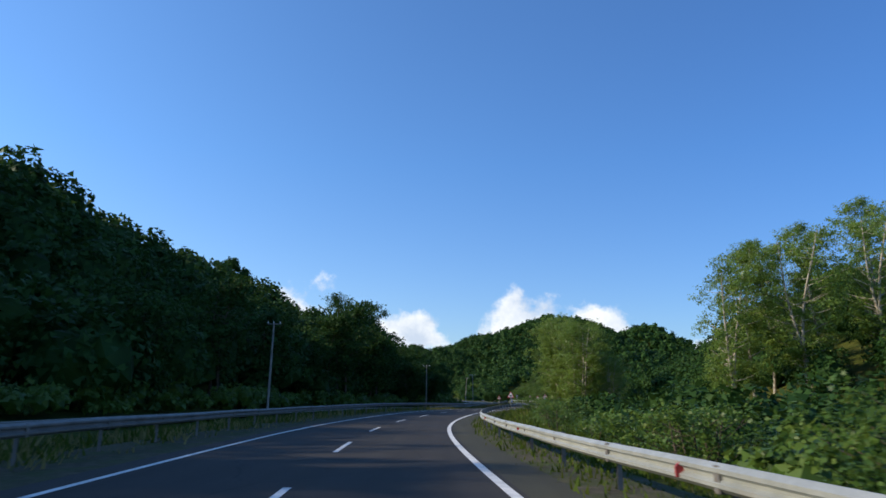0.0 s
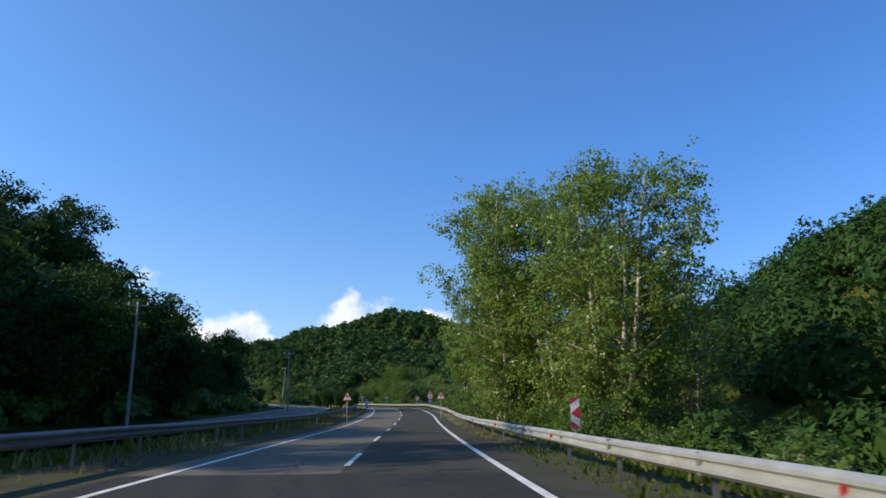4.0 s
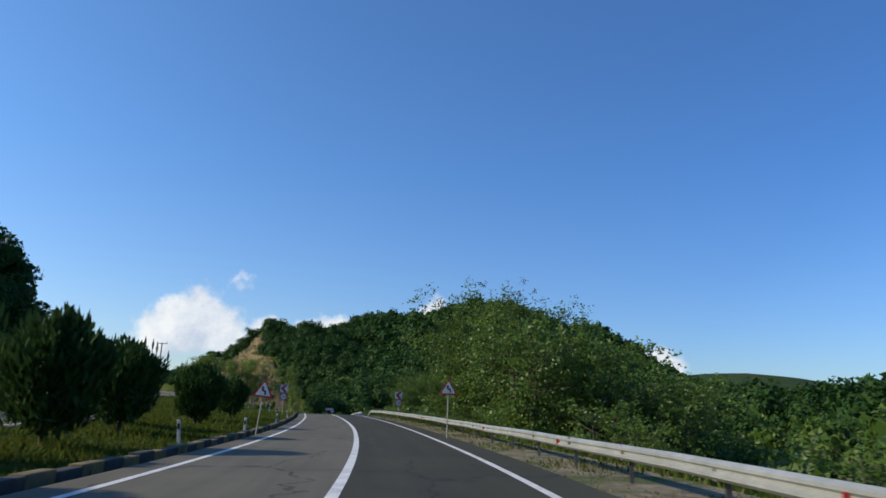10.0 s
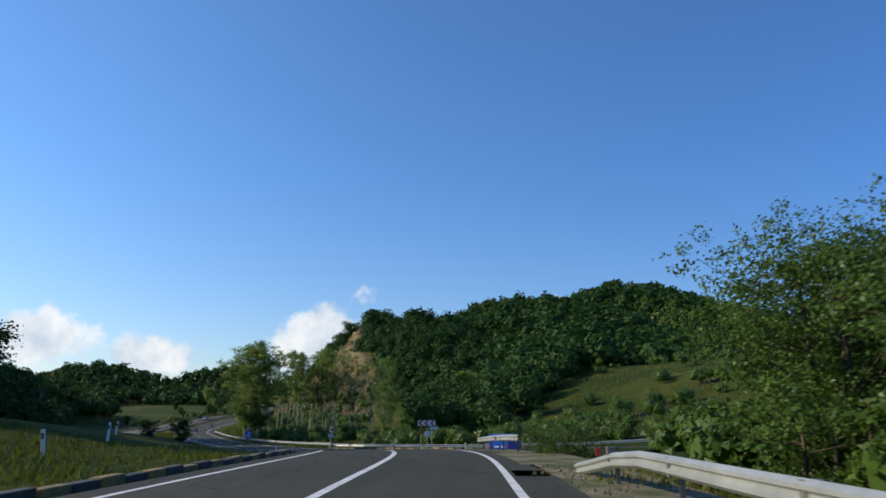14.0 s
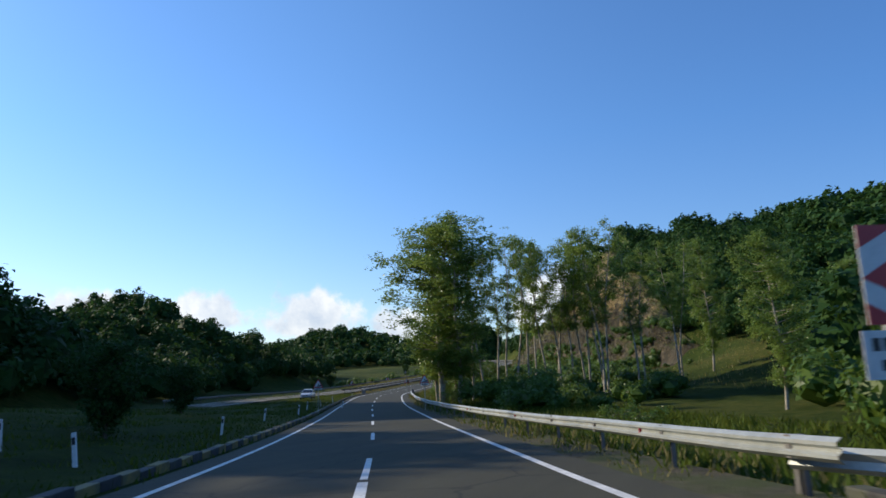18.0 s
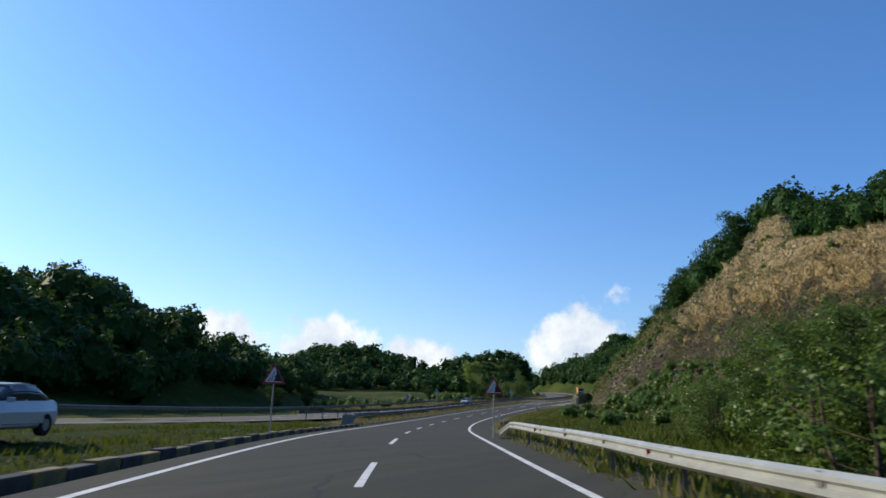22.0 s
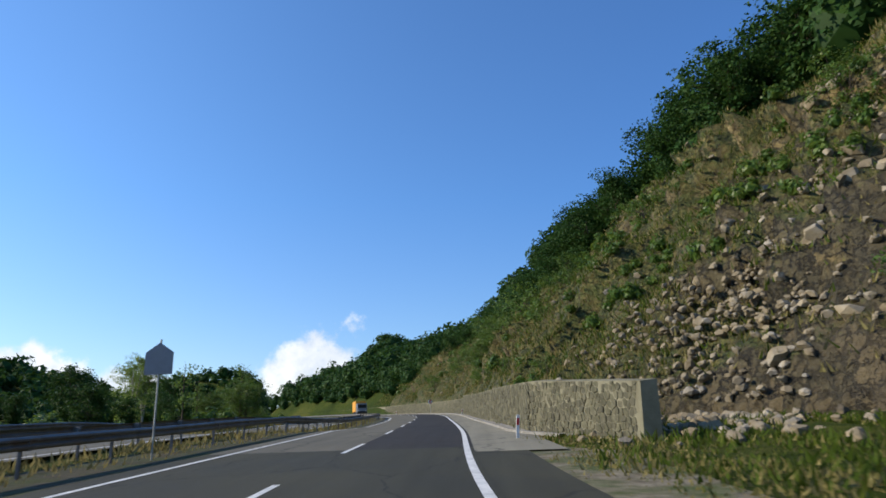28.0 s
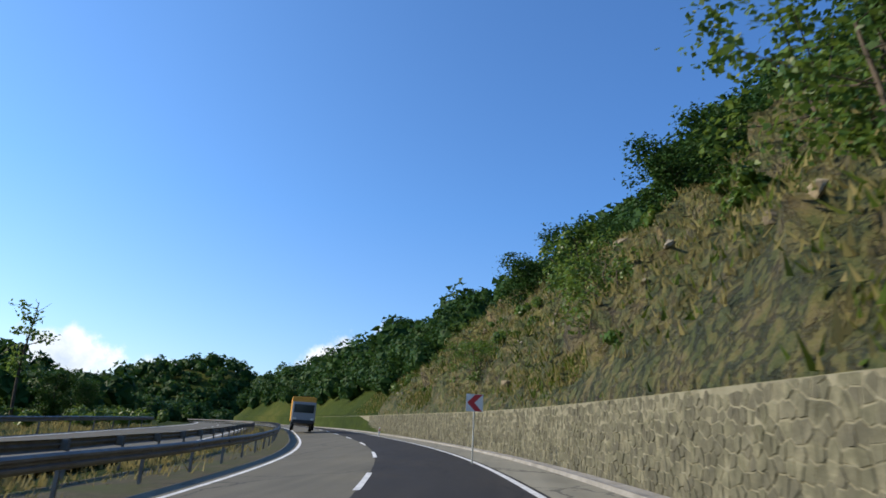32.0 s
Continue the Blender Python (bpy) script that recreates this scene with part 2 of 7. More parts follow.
M_BARK = surface("dark_bark", ((0.3, (0.06, 0.05, 0.035)), (0.7, (0.14, 0.11, 0.08))), 3.0, 0.95, 0, 20, 0.7, 0.03)
M_LEAF = foliage("broad_leaves", (0.036, 0.08, 0.016), (0.09, 0.17, 0.03), (0.2, 0.27, 0.055), 0.42, 0.42)
M_LEAF_POPLAR = foliage("poplar_leaves", (0.06, 0.12, 0.022), (0.145, 0.24, 0.042), (0.3, 0.36, 0.075), 0.34, 0.48)
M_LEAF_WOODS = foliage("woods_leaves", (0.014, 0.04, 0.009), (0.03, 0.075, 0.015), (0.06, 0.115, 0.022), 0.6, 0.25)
M_LEAF_BUSH = foliage("bush_leaves", (0.034, 0.078, 0.013), (0.082, 0.155, 0.024), (0.18, 0.24, 0.04), 0.45, 0.38)
M_NEEDLE = foliage("pine_needles", (0.014, 0.045, 0.014), (0.035, 0.085, 0.02), (0.07, 0.12, 0.03), 0.6, 0.2)
M_GRASS = foliage("grass_blades", (0.03, 0.056, 0.006), (0.064, 0.105, 0.011), (0.14, 0.15, 0.026), 0.7, 0.35)
M_DRY = foliage("dry_grass_blades", (0.1, 0.1, 0.03), (0.22, 0.19, 0.07), (0.36, 0.3, 0.13), 0.8, 0.35)


def ground_material():
    m, n, out = material("ground_soil_and_grass")
    pos = n.add("ShaderNodeNewGeometry").outputs["Position"]
    big = n.noise(pos, 0.035, 5, 0.6).outputs[0]
    small = n.noise(pos, 1.1, 5, 0.65).outputs[0]
    f = n.math("ADD", n.math("MULTIPLY", big, 0.6), n.math("MULTIPLY", small, 0.4))
    col = n.ramp(f, (0.36, (0.018, 0.032, 0.005)), (0.48, (0.038, 0.056, 0.008)), (0.57, (0.075, 0.083, 0.015)), (0.68, (0.14, 0.108, 0.04)))
    axes = n.add("ShaderNodeSeparateXYZ", None, Vector=pos)
    far = n.math("MAXIMUM", n.add("ShaderNodeMapRange", None, Value=axes.outputs[1], i1=1150.0, i2=1300.0, i3=0.0, i4=1.0), n.add("ShaderNodeMapRange", None, Value=n.math("ABSOLUTE", axes.outputs[0]), i1=420.0, i2=560.0, i3=0.0, i4=1.0))
    wooded = n.ramp(n.noise(pos, 0.09, 6, 0.7).outputs[0], (0.36, (0.016, 0.034, 0.012)), (0.6, (0.045, 0.075, 0.025)))
    col = n.mix(n.math("MULTIPLY", far, n.math("GREATER_THAN", n.noise(pos, 0.006, 4, 0.6).outputs[0], 0.36)), col, wooded)
    fine = n.noise(pos, 14.0, 4, 0.7).outputs[0]
    col = n.mix(n.math("MULTIPLY", n.math("SUBTRACT", fine, 0.4, True), 0.9), col, (0.025, 0.03, 0.012, 1))
    b = n.add("ShaderNodeBsdfPrincipled", None, Base_Color=col, Roughness=0.95, Normal=bumped(n, n.math("ADD", small, fine), 0.8, 0.12))
    b.inputs["Specular IOR Level"].default_value = 0.08
    n.put(out.inputs[0], b)
    return m


def rock_material():
    """Fractured rock: a dark broken band below, ochre above, grassy where it lies flatter."""
    m, n, out = material("cut_rock")
    geo = n.add("ShaderNodeNewGeometry")
    pos = geo.outputs["Position"]
    axes = n.add("ShaderNodeSeparateXYZ", None, Vector=pos)
    bent = n.vmath("ADD", n.vmath("MULTIPLY", pos, (1.0, 1.0, 0.7)), n.vmath("MULTIPLY", n.noise(pos, 0.7, 6, 0.7).outputs[1], (2.6, 2.6, 2.6)))
    mid = n.noise(pos, 1.1, 8, 0.72).outputs[0]
    wide = n.noise(pos, 0.075, 4, 0.6).outputs[0]
    big = n.add("ShaderNodeTexVoronoi", None, Vector=bent, Scale=0.7)
    small = n.add("ShaderNodeTexVoronoi", None, Vector=bent, Scale=2.4)
    edge = n.add("ShaderNodeTexVoronoi", {"feature": "DISTANCE_TO_EDGE"}, Vector=bent, Scale=1.5)
    block = n.add("ShaderNodeSeparateColor", None, Color=small.outputs["Color"]).outputs[0]
    slab = n.add("ShaderNodeSeparateColor", None, Color=big.outputs["Color"]).outputs[1]
    # height in the face, over the climbing road
    level = n.math("DIVIDE", n.math("ADD", axes.outputs[2], n.math("SUBTRACT", 20.9, n.math("MULTIPLY", axes.outputs[1], 0.032))), 30.0)
    f = n.math("ADD", n.math("ADD", level, n.math("MULTIPLY", n.math("SUBTRACT", wide, 0.5), 1.1)), n.math("ADD", n.math("MULTIPLY", n.math("SUBTRACT", mid, 0.5), 0.5), n.math("MULTIPLY", n.math("SUBTRACT", slab, 0.5), 0.3)))
    rock = n.ramp(f, (0.08, (0.2, 0.155, 0.085)), (0.24, (0.105, 0.088, 0.048)), (0.42, (0.062, 0.054, 0.033)), (0.52, (0.17, 0.132, 0.06)), (0.62, (0.42, 0.3, 0.11)), (0.85, (0.54, 0.42, 0.2)))
    rock = n.mix(n.math("MULTIPLY", block, 0.42), rock, (0.085, 0.066, 0.04, 1))
    earthy = n.add("ShaderNodeMapRange", None, Value=axes.outputs[1], i1=612.0, i2=640.0, i3=0.0, i4=0.6)
    rock = n.mix(earthy, rock, n.ramp(mid, (0.36, (0.085, 0.075, 0.03)), (0.5, (0.19, 0.16, 0.062)), (0.66, (0.34, 0.28, 0.13))))
    gap = n.add("ShaderNodeMapRange", None, Value=edge.outputs["Distance"], i1=0.0, i2=0.11, i3=1.0, i4=0.0)
    rock = n.mix(n.math("MULTIPLY", gap, n.math("MULTIPLY", n.math("SUBTRACT", n.noise(pos, 0.5, 4).outputs[0], 0.38, True), 4.0, True)), rock, (0.025, 0.021, 0.016, 1))
    up = n.add("ShaderNodeSeparateXYZ", None, Vector=geo.outputs["Normal"]).outputs[2]
    soil = n.add("ShaderNodeMapRange", None, Value=axes.outputs[1], i1=618.0, i2=642.0, i3=0.0, i4=0.88)
    grassy = n.math("ADD", n.math("ADD", n.math("MULTIPLY", up, 1.5), n.math("MULTIPLY", n.noise(pos, 0.09, 5, 0.65).outputs[0], 2.2)), n.math("ADD", n.math("MULTIPLY", mid, 0.5), soil))
    fine = n.noise(pos, 7.0, 6, 0.75).outputs[0]
    grassy = n.math("ADD", grassy, n.math("MULTIPLY", n.math("SUBTRACT", n.noise(pos, 2.6, 6, 0.75).outputs[0], 0.5), 1.6))
    g = n.add("ShaderNodeMapRange", None, Value=grassy, i1=2.4, i2=2.62, i3=0.0, i4=0.9)
    grass = n.ramp(n.noise(pos, 0.8, 9, 0.78).outputs[0], (0.36, (0.035, 0.06, 0.012)), (0.46, (0.085, 0.11, 0.022)), (0.54, (0.18, 0.165, 0.045)), (0.62, (0.2, 0.16, 0.06)), (0.7, (0.09, 0.08, 0.04)))
    col = n.mix(g, rock, grass)
    col = n.mix(n.math("MULTIPLY", n.math("SUBTRACT", fine, 0.44, True), 1.5), col, (0.03, 0.026, 0.018, 1))
    h = n.math("ADD", n.math("ADD", n.math("MULTIPLY", gap, -0.7), n.math("MULTIPLY", block, 0.6)), n.math("ADD", n.math("MULTIPLY", mid, 1.0), n.math("MULTIPLY", fine, 0.35)))
    b = n.add("ShaderNodeBsdfPrincipled", None, Base_Color=col, Roughness=0.94, Normal=bumped(n, h, 1.0, 0.5))
    n.put(out.inputs[0], b)
    return m


M_GROUND = ground_material()
M_ROCK = rock_material()
M_STONE = surface("wall_stone", ((0.32, (0.09, 0.088, 0.055)), (0.5, (0.14, 0.135, 0.086)), (0.68, (0.24, 0.225, 0.145))), 2.2, 0.92, 0, 25, 0.6, 0.03, stain=(0.09, 0.09, 0.05), stain_scale=1.3, per_piece=0.5)
M_MORTAR = surface("wall_mortar", ((0.3, (0.17, 0.16, 0.105)), (0.7, (0.27, 0.255, 0.175))), 1.5, 0.95, 0, 30, 0.5, 0.02, stain=(0.13, 0.115, 0.07), stain_scale=0.6)
M_BLOCK = surface("fallen_stone", ((0.32, (0.2, 0.16, 0.1)), (0.5, (0.34, 0.28, 0.18)), (0.68, (0.4, 0.37, 0.31))), 0.7, 0.92, 0, 14, 0.6, 0.05, per_piece=0.4)


# ---- mesh helpers ----
def mesh_object(name, verts, faces, mat, parent=None, smooth=False):
    me = bpy.data.meshes.new(name)
    me.from_pydata([tuple(v) for v in verts], [], [tuple(f) for f in faces])
    me.materials.append(mat)
    if smooth:
        me.shade_smooth()
    ob = new(name, me)
    ob.parent = parent
    return ob


def array_object(name, verts, quads, mat, parent=None):
    """One mesh from an array of corners and an array of faces with equal corner counts."""
    verts, quads = np.asarray(verts, np.float32), np.asarray(quads, np.int32)
    me = bpy.data.meshes.new(name)
    me.vertices.add(len(verts)), me.vertices.foreach_set("co", verts.ravel())
    k = quads.shape[1]
    me.loops.add(quads.size), me.loops.foreach_set("vertex_index", quads.ravel())
    me.polygons.add(len(quads)), me.polygons.foreach_set("loop_start", np.arange(0, quads.size, k, dtype=np.int32))
    me.update(calc_edges=True)
    me.materials.append(mat)
    ob = new(name, me)
    ob.parent = parent
    return ob


def part(name, bm, mat, parent, label=""):
    me = bpy.data.meshes.new(name)
    bm.to_mesh(me), bm.free()
    me.materials.append(mat)
    ob = new(name, me)
    ob.parent = parent
    if label:
        ob["label"] = label
    return ob


def empty(name, m, label="", category="", group="", kind=""):
    ob = new(name)
    ob.matrix_world = m
    return tagged(ob, label, category, group, kind)


def box(bm, x0, x1, y0, y1, z0, z1, bevel=0.0):
    r = bmesh.ops.create_cube(bm, size=1.0, matrix=Matrix.Translation(((x0 + x1) / 2, (y0 + y1) / 2, (z0 + z1) / 2)) @ Matrix.Diagonal((x1 - x0, y1 - y0, z1 - z0, 1)))
    if bevel:
        edges = list({e for v in r["verts"] for e in v.link_edges})
        bmesh.ops.bevel(bm, geom=edges, offset=bevel, segments=2, affect="EDGES", profile=0.6)
    return bm


def tube(points, radii, sides=7):
    """A bent, tapering stem as corners and faces."""
    verts, faces = [], []
    for k, (p, r) in enumerate(zip(points, radii)):
        a = Vector(points[min(k + 1, len(points) - 1)]) - Vector(points[max(k - 1, 0)])
        a.normalize()
        u = a.orthogonal().normalized() if abs(a.z) < 0.99 else Vector((1, 0, 0))
        u = (Vector((1, 0, 0)) - a * a.x).normalized() if abs(a.x) < 0.9 else (Vector((0, 1, 0)) - a * a.y).normalized()
        w = a.cross(u)
        for i in range(sides):
            t = 2 * math.pi * i / sides
            verts.append(tuple(Vector(p) + (u * math.cos(t) + w * math.sin(t)) * r))
        if k:
            b = (k - 1) * sides
            faces += [(b + i, b + (i + 1) % sides, b + sides + (i + 1) % sides, b + sides + i) for i in range(sides)]
    return verts, faces


def rod(bm, a, b, r, sides=10):
    v, f = tube([a, b], [r, r], sides)
    vs = [bm.verts.new(p) for p in v]
    for q in f:
        bm.faces.new([vs[i] for i in q])
    bm.faces.new([vs[i] for i in reversed(range(sides))]), bm.faces.new([vs[sides + i] for i in range(sides)])
    return bm


def plate(bm, outline, y0, y1):
    """A flat sheet with thickness from an outline in x and z."""
    a = [bm.verts.new((x, y0, z)) for x, z in outline]
    b = [bm.verts.new((x, y1, z)) for x, z in outline]
    k = len(outline)
    bm.faces.new(a), bm.faces.new(b[::-1])
    for i in range(k):
        bm.faces.new((a[(i + 1) % k], a[i], b[i], b[(i + 1) % k]))
    bmesh.ops.recalc_face_normals(bm, faces=bm.faces[:])
    return bm


# ---- the line of the road: the middle marking ----
ROAD = [
    (-0.31, -45.0, 0.15), (-5.90, -17.0, 0.04), (-8.68, 11.0, -0.07), (-9.22, 39.0, -0.08), (-6.25, 67.0, 0.01),
    (-1.25, 95.0, -0.07), (4.26, 123.0, -0.3), (10.19, 151.0, -0.44), (16.0, 179.0, -0.14), (20.29, 207.0, 0.21),
    (22.85, 235.0, 0.18), (23.21, 263.0, 0.14), (22.04, 291.0, 0.21), (19.94, 319.0, 0.22), (18.14, 347.0, -0.3),
    (9.98, 375.0, -1.88), (-4.56, 403.0, -3.23), (-20.38, 431.0, -4.05), (-36.34, 459.0, -4.42), (-50.98, 487.0, -4.35),
    (-63.56, 515.0, -4.57), (-73.26, 543.0, -4.34), (-79.81, 571.0, -3.57), (-83.95, 599.0, -2.45), (-85.16, 627.0, -1.1),
    (-86.69, 655.0, 0.07), (-88.7, 683.0, 1.33), (-92.5, 711.0, 2.5), (-100.3, 739.0, 3.6), (-118.0, 790.0, 5.4),
    (-146.0, 850.0, 7.2), (-190.0, 920.0, 9.0),
]


def spline(keys, count):
    keys = np.array(keys, float)
    out = []
    for i in range(len(keys) - 1):
        p0, p1, p2, p3 = keys[max(i - 1, 0)], keys[i], keys[i + 1], keys[min(i + 2, len(keys) - 1)]
        h1, h0, h3 = p2[1] - p1[1], max(p1[1] - p0[1], 1e-6), max(p3[1] - p2[1], 1e-6)
        m1 = (p2 - p0) / (h1 + h0) * h1 if i else p2 - p1
        m2 = (p3 - p1) / (h1 + h3) * h1 if i < len(keys) - 2 else p2 - p1
        for t in np.linspace(0, 1, count, endpoint=False):
            out.append((2 * t**3 - 3 * t**2 + 1) * p1 + (t**3 - 2 * t**2 + t) * m1 + (3 * t**2 - 2 * t**3) * p2 + (t**3 - t**2) * m2)
    return np.array(out + [keys[-1]])


LINE = spline(ROAD, 24)
LINE_S = np.r_[0, np.cumsum(np.hypot(*np.diff(LINE[:, :2], axis=0).T))]


def s_at(y):
    return float(np.interp(y, LINE[:, 1], LINE_S))


def line_point(s):
    return np.array([np.interp(s, LINE_S, LINE[:, k]) for k in range(3)])


def side_way(s):
    a, b = line_point(s - 3), line_point(s + 3)
    d = (b - a)[:2]
    d = d / np.hypot(*d)
    return np.array([d[1], -d[0], 0.0])


def ramp_between(v, *pairs):
    a = np.array(pairs, float)
    return np.interp(v, a[:, 0], a[:, 1])


def tilt(y, d):
    """Rise of the road's cross fall at d metres from its middle: it leans into the last left bend."""
    left = ramp_between(y, (632, 0), (650, 0.075), (690, 0.085)) * np.clip(d, -7, 0)
    return left + ramp_between(y, (655, 0), (690, 0.02)) * np.clip(d, 0, 6.5)


def beside(s, d, h=0.0):
    """A place d metres to the right of the middle marking, h above the road."""
    p = line_point(s)
    return p + side_way(s) * d + np.array([0, 0, h + float(tilt(p[1], d))])


def heading(s):
    w = side_way(s)
    return math.degrees(math.atan2(w[1], w[0]))


def road_x(y):
    return np.interp(y, LINE[:, 1], LINE[:, 0])


def road_z(y):
    return np.interp(y, LINE[:, 1], LINE[:, 2])


# the other carriageway: offset of its middle to the left, and its height over ours, by y
def other_off(y):
    return ramp_between(y, (-50, -15.5), (150, -15.5), (215, -14.5), (260, -16.5), (310, -26), (350, -34), (400, -33), (440, -25), (490, -20), (530, -15.2), (570, -14.0), (650, -13.5), (720, -13.2), (950, -13.2))


def other_up(y):
    return ramp_between(y, (-50, 0.2), (220, 0.0), (290, 0.5), (340, 2.0), (390, 2.2), (440, 0.6), (480, 0.1), (960, 0.0))


# ---- the lie of the land ----
# hills: middle x and y, height, half widths across and along
# (-149, 435) and (-119, 352) are unseen, added to shade the road
HILLS = np.array([
    (-86, 73, 35.7, 22, 103), (-74, 179, 20.6, 28, 55), (-64, 392, 34.1, 15, 36), (-37, 381, 50.4, 14, 25), (-59, 409, 20.4, 27, 16), (-125, 504, 4.0, 25, 18), (-271, 624, 36.0, 45, 26),
    (-142, 525, 14.9, 14, 45), (-149, 435, 75.3, 14, 28), (-119, 352, 67.4, 16, 43), (-267, 228, 37.9, 166, 102), (-340, 935, 29.0, 48, 66), (-49, 644, 67.0, 23, 61), (54, 721, 58.0, 72, 99),
    (114, 905, 77.3, 90, 98), (183, 935, 84.4, 87, 126), (361, 1231, 110.1, 80, 129), (119, 152, 26.9, 76, 66), (-50, 773, 45.3, 36, 73), (-123, 936, 31.0, 30, 47), (-277, 1109, 36.4, 73, 34)], float)
FAR_HILLS = ((900, 1700, 95, 330, 260), (300, 2300, 70, 420, 260), (-1100, 1900, 72, 420, 300), (-250, 2600, 60, 500, 260), (1400, 900, 110, 380, 420))


def hill_height(x, y):
    total = np.zeros(np.broadcast(x, y).shape)
    for cx, cy, h, a, b in HILLS:
        total = total + (h * np.exp(-0.5 * (((x - cx) / a) ** 2 + ((y - cy) / b) ** 2))) ** 3
    for cx, cy, h, a, b in FAR_HILLS:
        total = total + (h * np.exp(-0.5 * (((x - cx) / a) ** 2 + ((y - cy) / b) ** 2))) ** 3
    roll = 1.4 * np.sin(x * 0.031 + 1.0) * np.sin(y * 0.027) + 0.9 * np.sin(x * 0.083 + y * 0.05) * np.sin(y * 0.071 - x * 0.02)
    h = total ** (1 / 3)
    return h + roll * np.clip(h / 8, 0, 1.5)


def smooth(v):
    v = np.clip(v, 0, 1)
    return v * v * (3 - 2 * v)


def left_foot(y):
    return ramp_between(y, (-60, 21), (150, 21), (200, 22), (260, 27), (310, 36), (350, 45), (400, 44), (440, 33), (520, 31), (600, 40), (960, 40))


def right_foot(y):
    return ramp_between(y, (-60, 30), (330, 34), (400, 50), (500, 58), (540, 53), (575, 42), (600, 29), (617, 18), (630, 9.5), (640, 7.2), (960, 7.2))


def cut_slope(y):
    return ramp_between(y, (-60, 0.5), (480, 0.55), (525, 1.75), (585, 1.6), (612, 1.1), (640, 0.86), (660, 1.0), (700, 1.0), (760, 0.9), (960, 0.8))


def wall_top(y):
    """Height of the stone wall beside the road."""
    return ramp_between(y, (613, 0.0), (614, 1.8), (622, 2.1), (640, 2.3), (683.4, 2.45), (683.6, 2.1), (950, 2.0))


def natural_slope(x, y):
    """Height over the road of the hillside on the right as it would be without the cut."""
    u = np.maximum(x - road_x(y), 0)
    hill = hill_height(x, y) * smooth((u - 20) / 45)
    top = ramp_between(y, (490, 34), (560, 34), (588, 37), (610, 50), (640, 58), (700, 52), (800, 44))
    side = top * (1 - np.exp(-0.92 * (u + 2) / top)) * smooth((y - 490) / 100) * ramp_between(y, (480, 1.0), (690, 1.0), (720, 0.9), (780, 0.72), (900, 0.6))
    side = side * (1 - smooth((u - 70) / 100))
    return np.maximum(hill, side)


def right_side(u, y):
    """Height over the road at u metres to its right."""
    x = u + road_x(y)
    cut = wall_top(y) * (u > 6.6) * (y > 640) + 0.06 * np.clip(u - 6, 0, 40) * (y > 480) + cut_slope(y) * np.clip(u - right_foot(y), 0, None)
    hills = natural_slope(x, y)
    drop = -2.6 * smooth((u - 7.5) / 9) * smooth((335 - y) / 25)
    shelf = 17 * smooth((u - 38) / 105) * np.exp(-0.5 * ((y - 470) / 65) ** 2)
    return np.where(y > 500, np.minimum(cut, np.maximum(hills, 0.4)), np.where(u > 8, hills, 0)) + drop + shelf


def left_side(u, y):
    v = -u
    oth = -other_off(y)
    up = other_up(y)
    bank = up * smooth((v - 6) / np.maximum(oth - 12, 1))
    grow = smooth((v - left_foot(y)) / 26)
    return bank + hill_height(u + road_x(y), y) * grow - up * smooth((v - left_foot(y) - 10) / 30)


def land(x, y):
    x, y = np.asarray(x, float), np.asarray(y, float)
    u = x - road_x(y)
    up = np.where(u > 0, right_side(np.maximum(u, 0), y), left_side(np.minimum(u, 0), y))
    return road_z(y) - 0.16 + tilt(y, u) + up - 2.5 * smooth((np.abs(u) - 900) / 600)


def cut_share(u, y):
    """1 where the hillside is cut to bare rock, falling to 0 at its edges."""
    rise = cut_slope(y) * np.clip(u - right_foot(y), 0, None)
    return smooth((u - right_foot(y) + 0.5) / 3.0) * (1 - smooth((rise - natural_slope(u + road_x(y), y)) / 3.0 + 0.4)) * (y > 516) * (y < 769)


def build_ground():
    cols = np.r_[-4200, -3000, -2200, np.arange(-1600, -700, 75), np.arange(-700, -300, 25), np.arange(-300, -80, 9), np.arange(-80, -20, 3.0), np.arange(-20, 7, 1.0), 6.5, 6.7, np.arange(7, 20, 1.0),
                 np.arange(20, 80, 2.5), np.arange(80, 300, 8), np.arange(300, 700, 22), np.arange(700, 1601, 75), 2200, 3000, 4200]
    rows = np.r_[-3000, -1500, -700, -350, np.arange(-200, -48, 14), np.arange(-48, 800, 3.2), np.arange(800, 1300, 14), np.arange(1300, 3000, 70), 3600, 4400]
    cols = np.sort(cols)
    yy, uu = np.meshgrid(rows, cols, indexing="ij")
    xx = uu + road_x(yy)
    zz = land(xx, yy)
    zz = zz + np.where(np.abs(uu) > 9, 0.18 * np.sin(xx * 1.7 + yy * 0.9) * np.sin(yy * 1.3 - xx * 0.6), 0)
    zz = zz - 3.4 * cut_share(np.maximum(uu, 0), yy) * (uu > 0)
    k, c = len(rows), len(cols)
    idx = np.arange(k * c).reshape(k, c)
    quads = np.stack([idx[:-1, :-1], idx[:-1, 1:], idx[1:, 1:], idx[1:, :-1]], -1).reshape(-1, 4)
    ob = array_object("ground", np.stack([xx, yy, zz], -1).reshape(-1, 3), quads, M_GROUND)
    ob.data.shade_smooth()
    tagged(ob, "grassy valley floor and hillsides with bare soil", "ground", kind="structure")


build_ground()


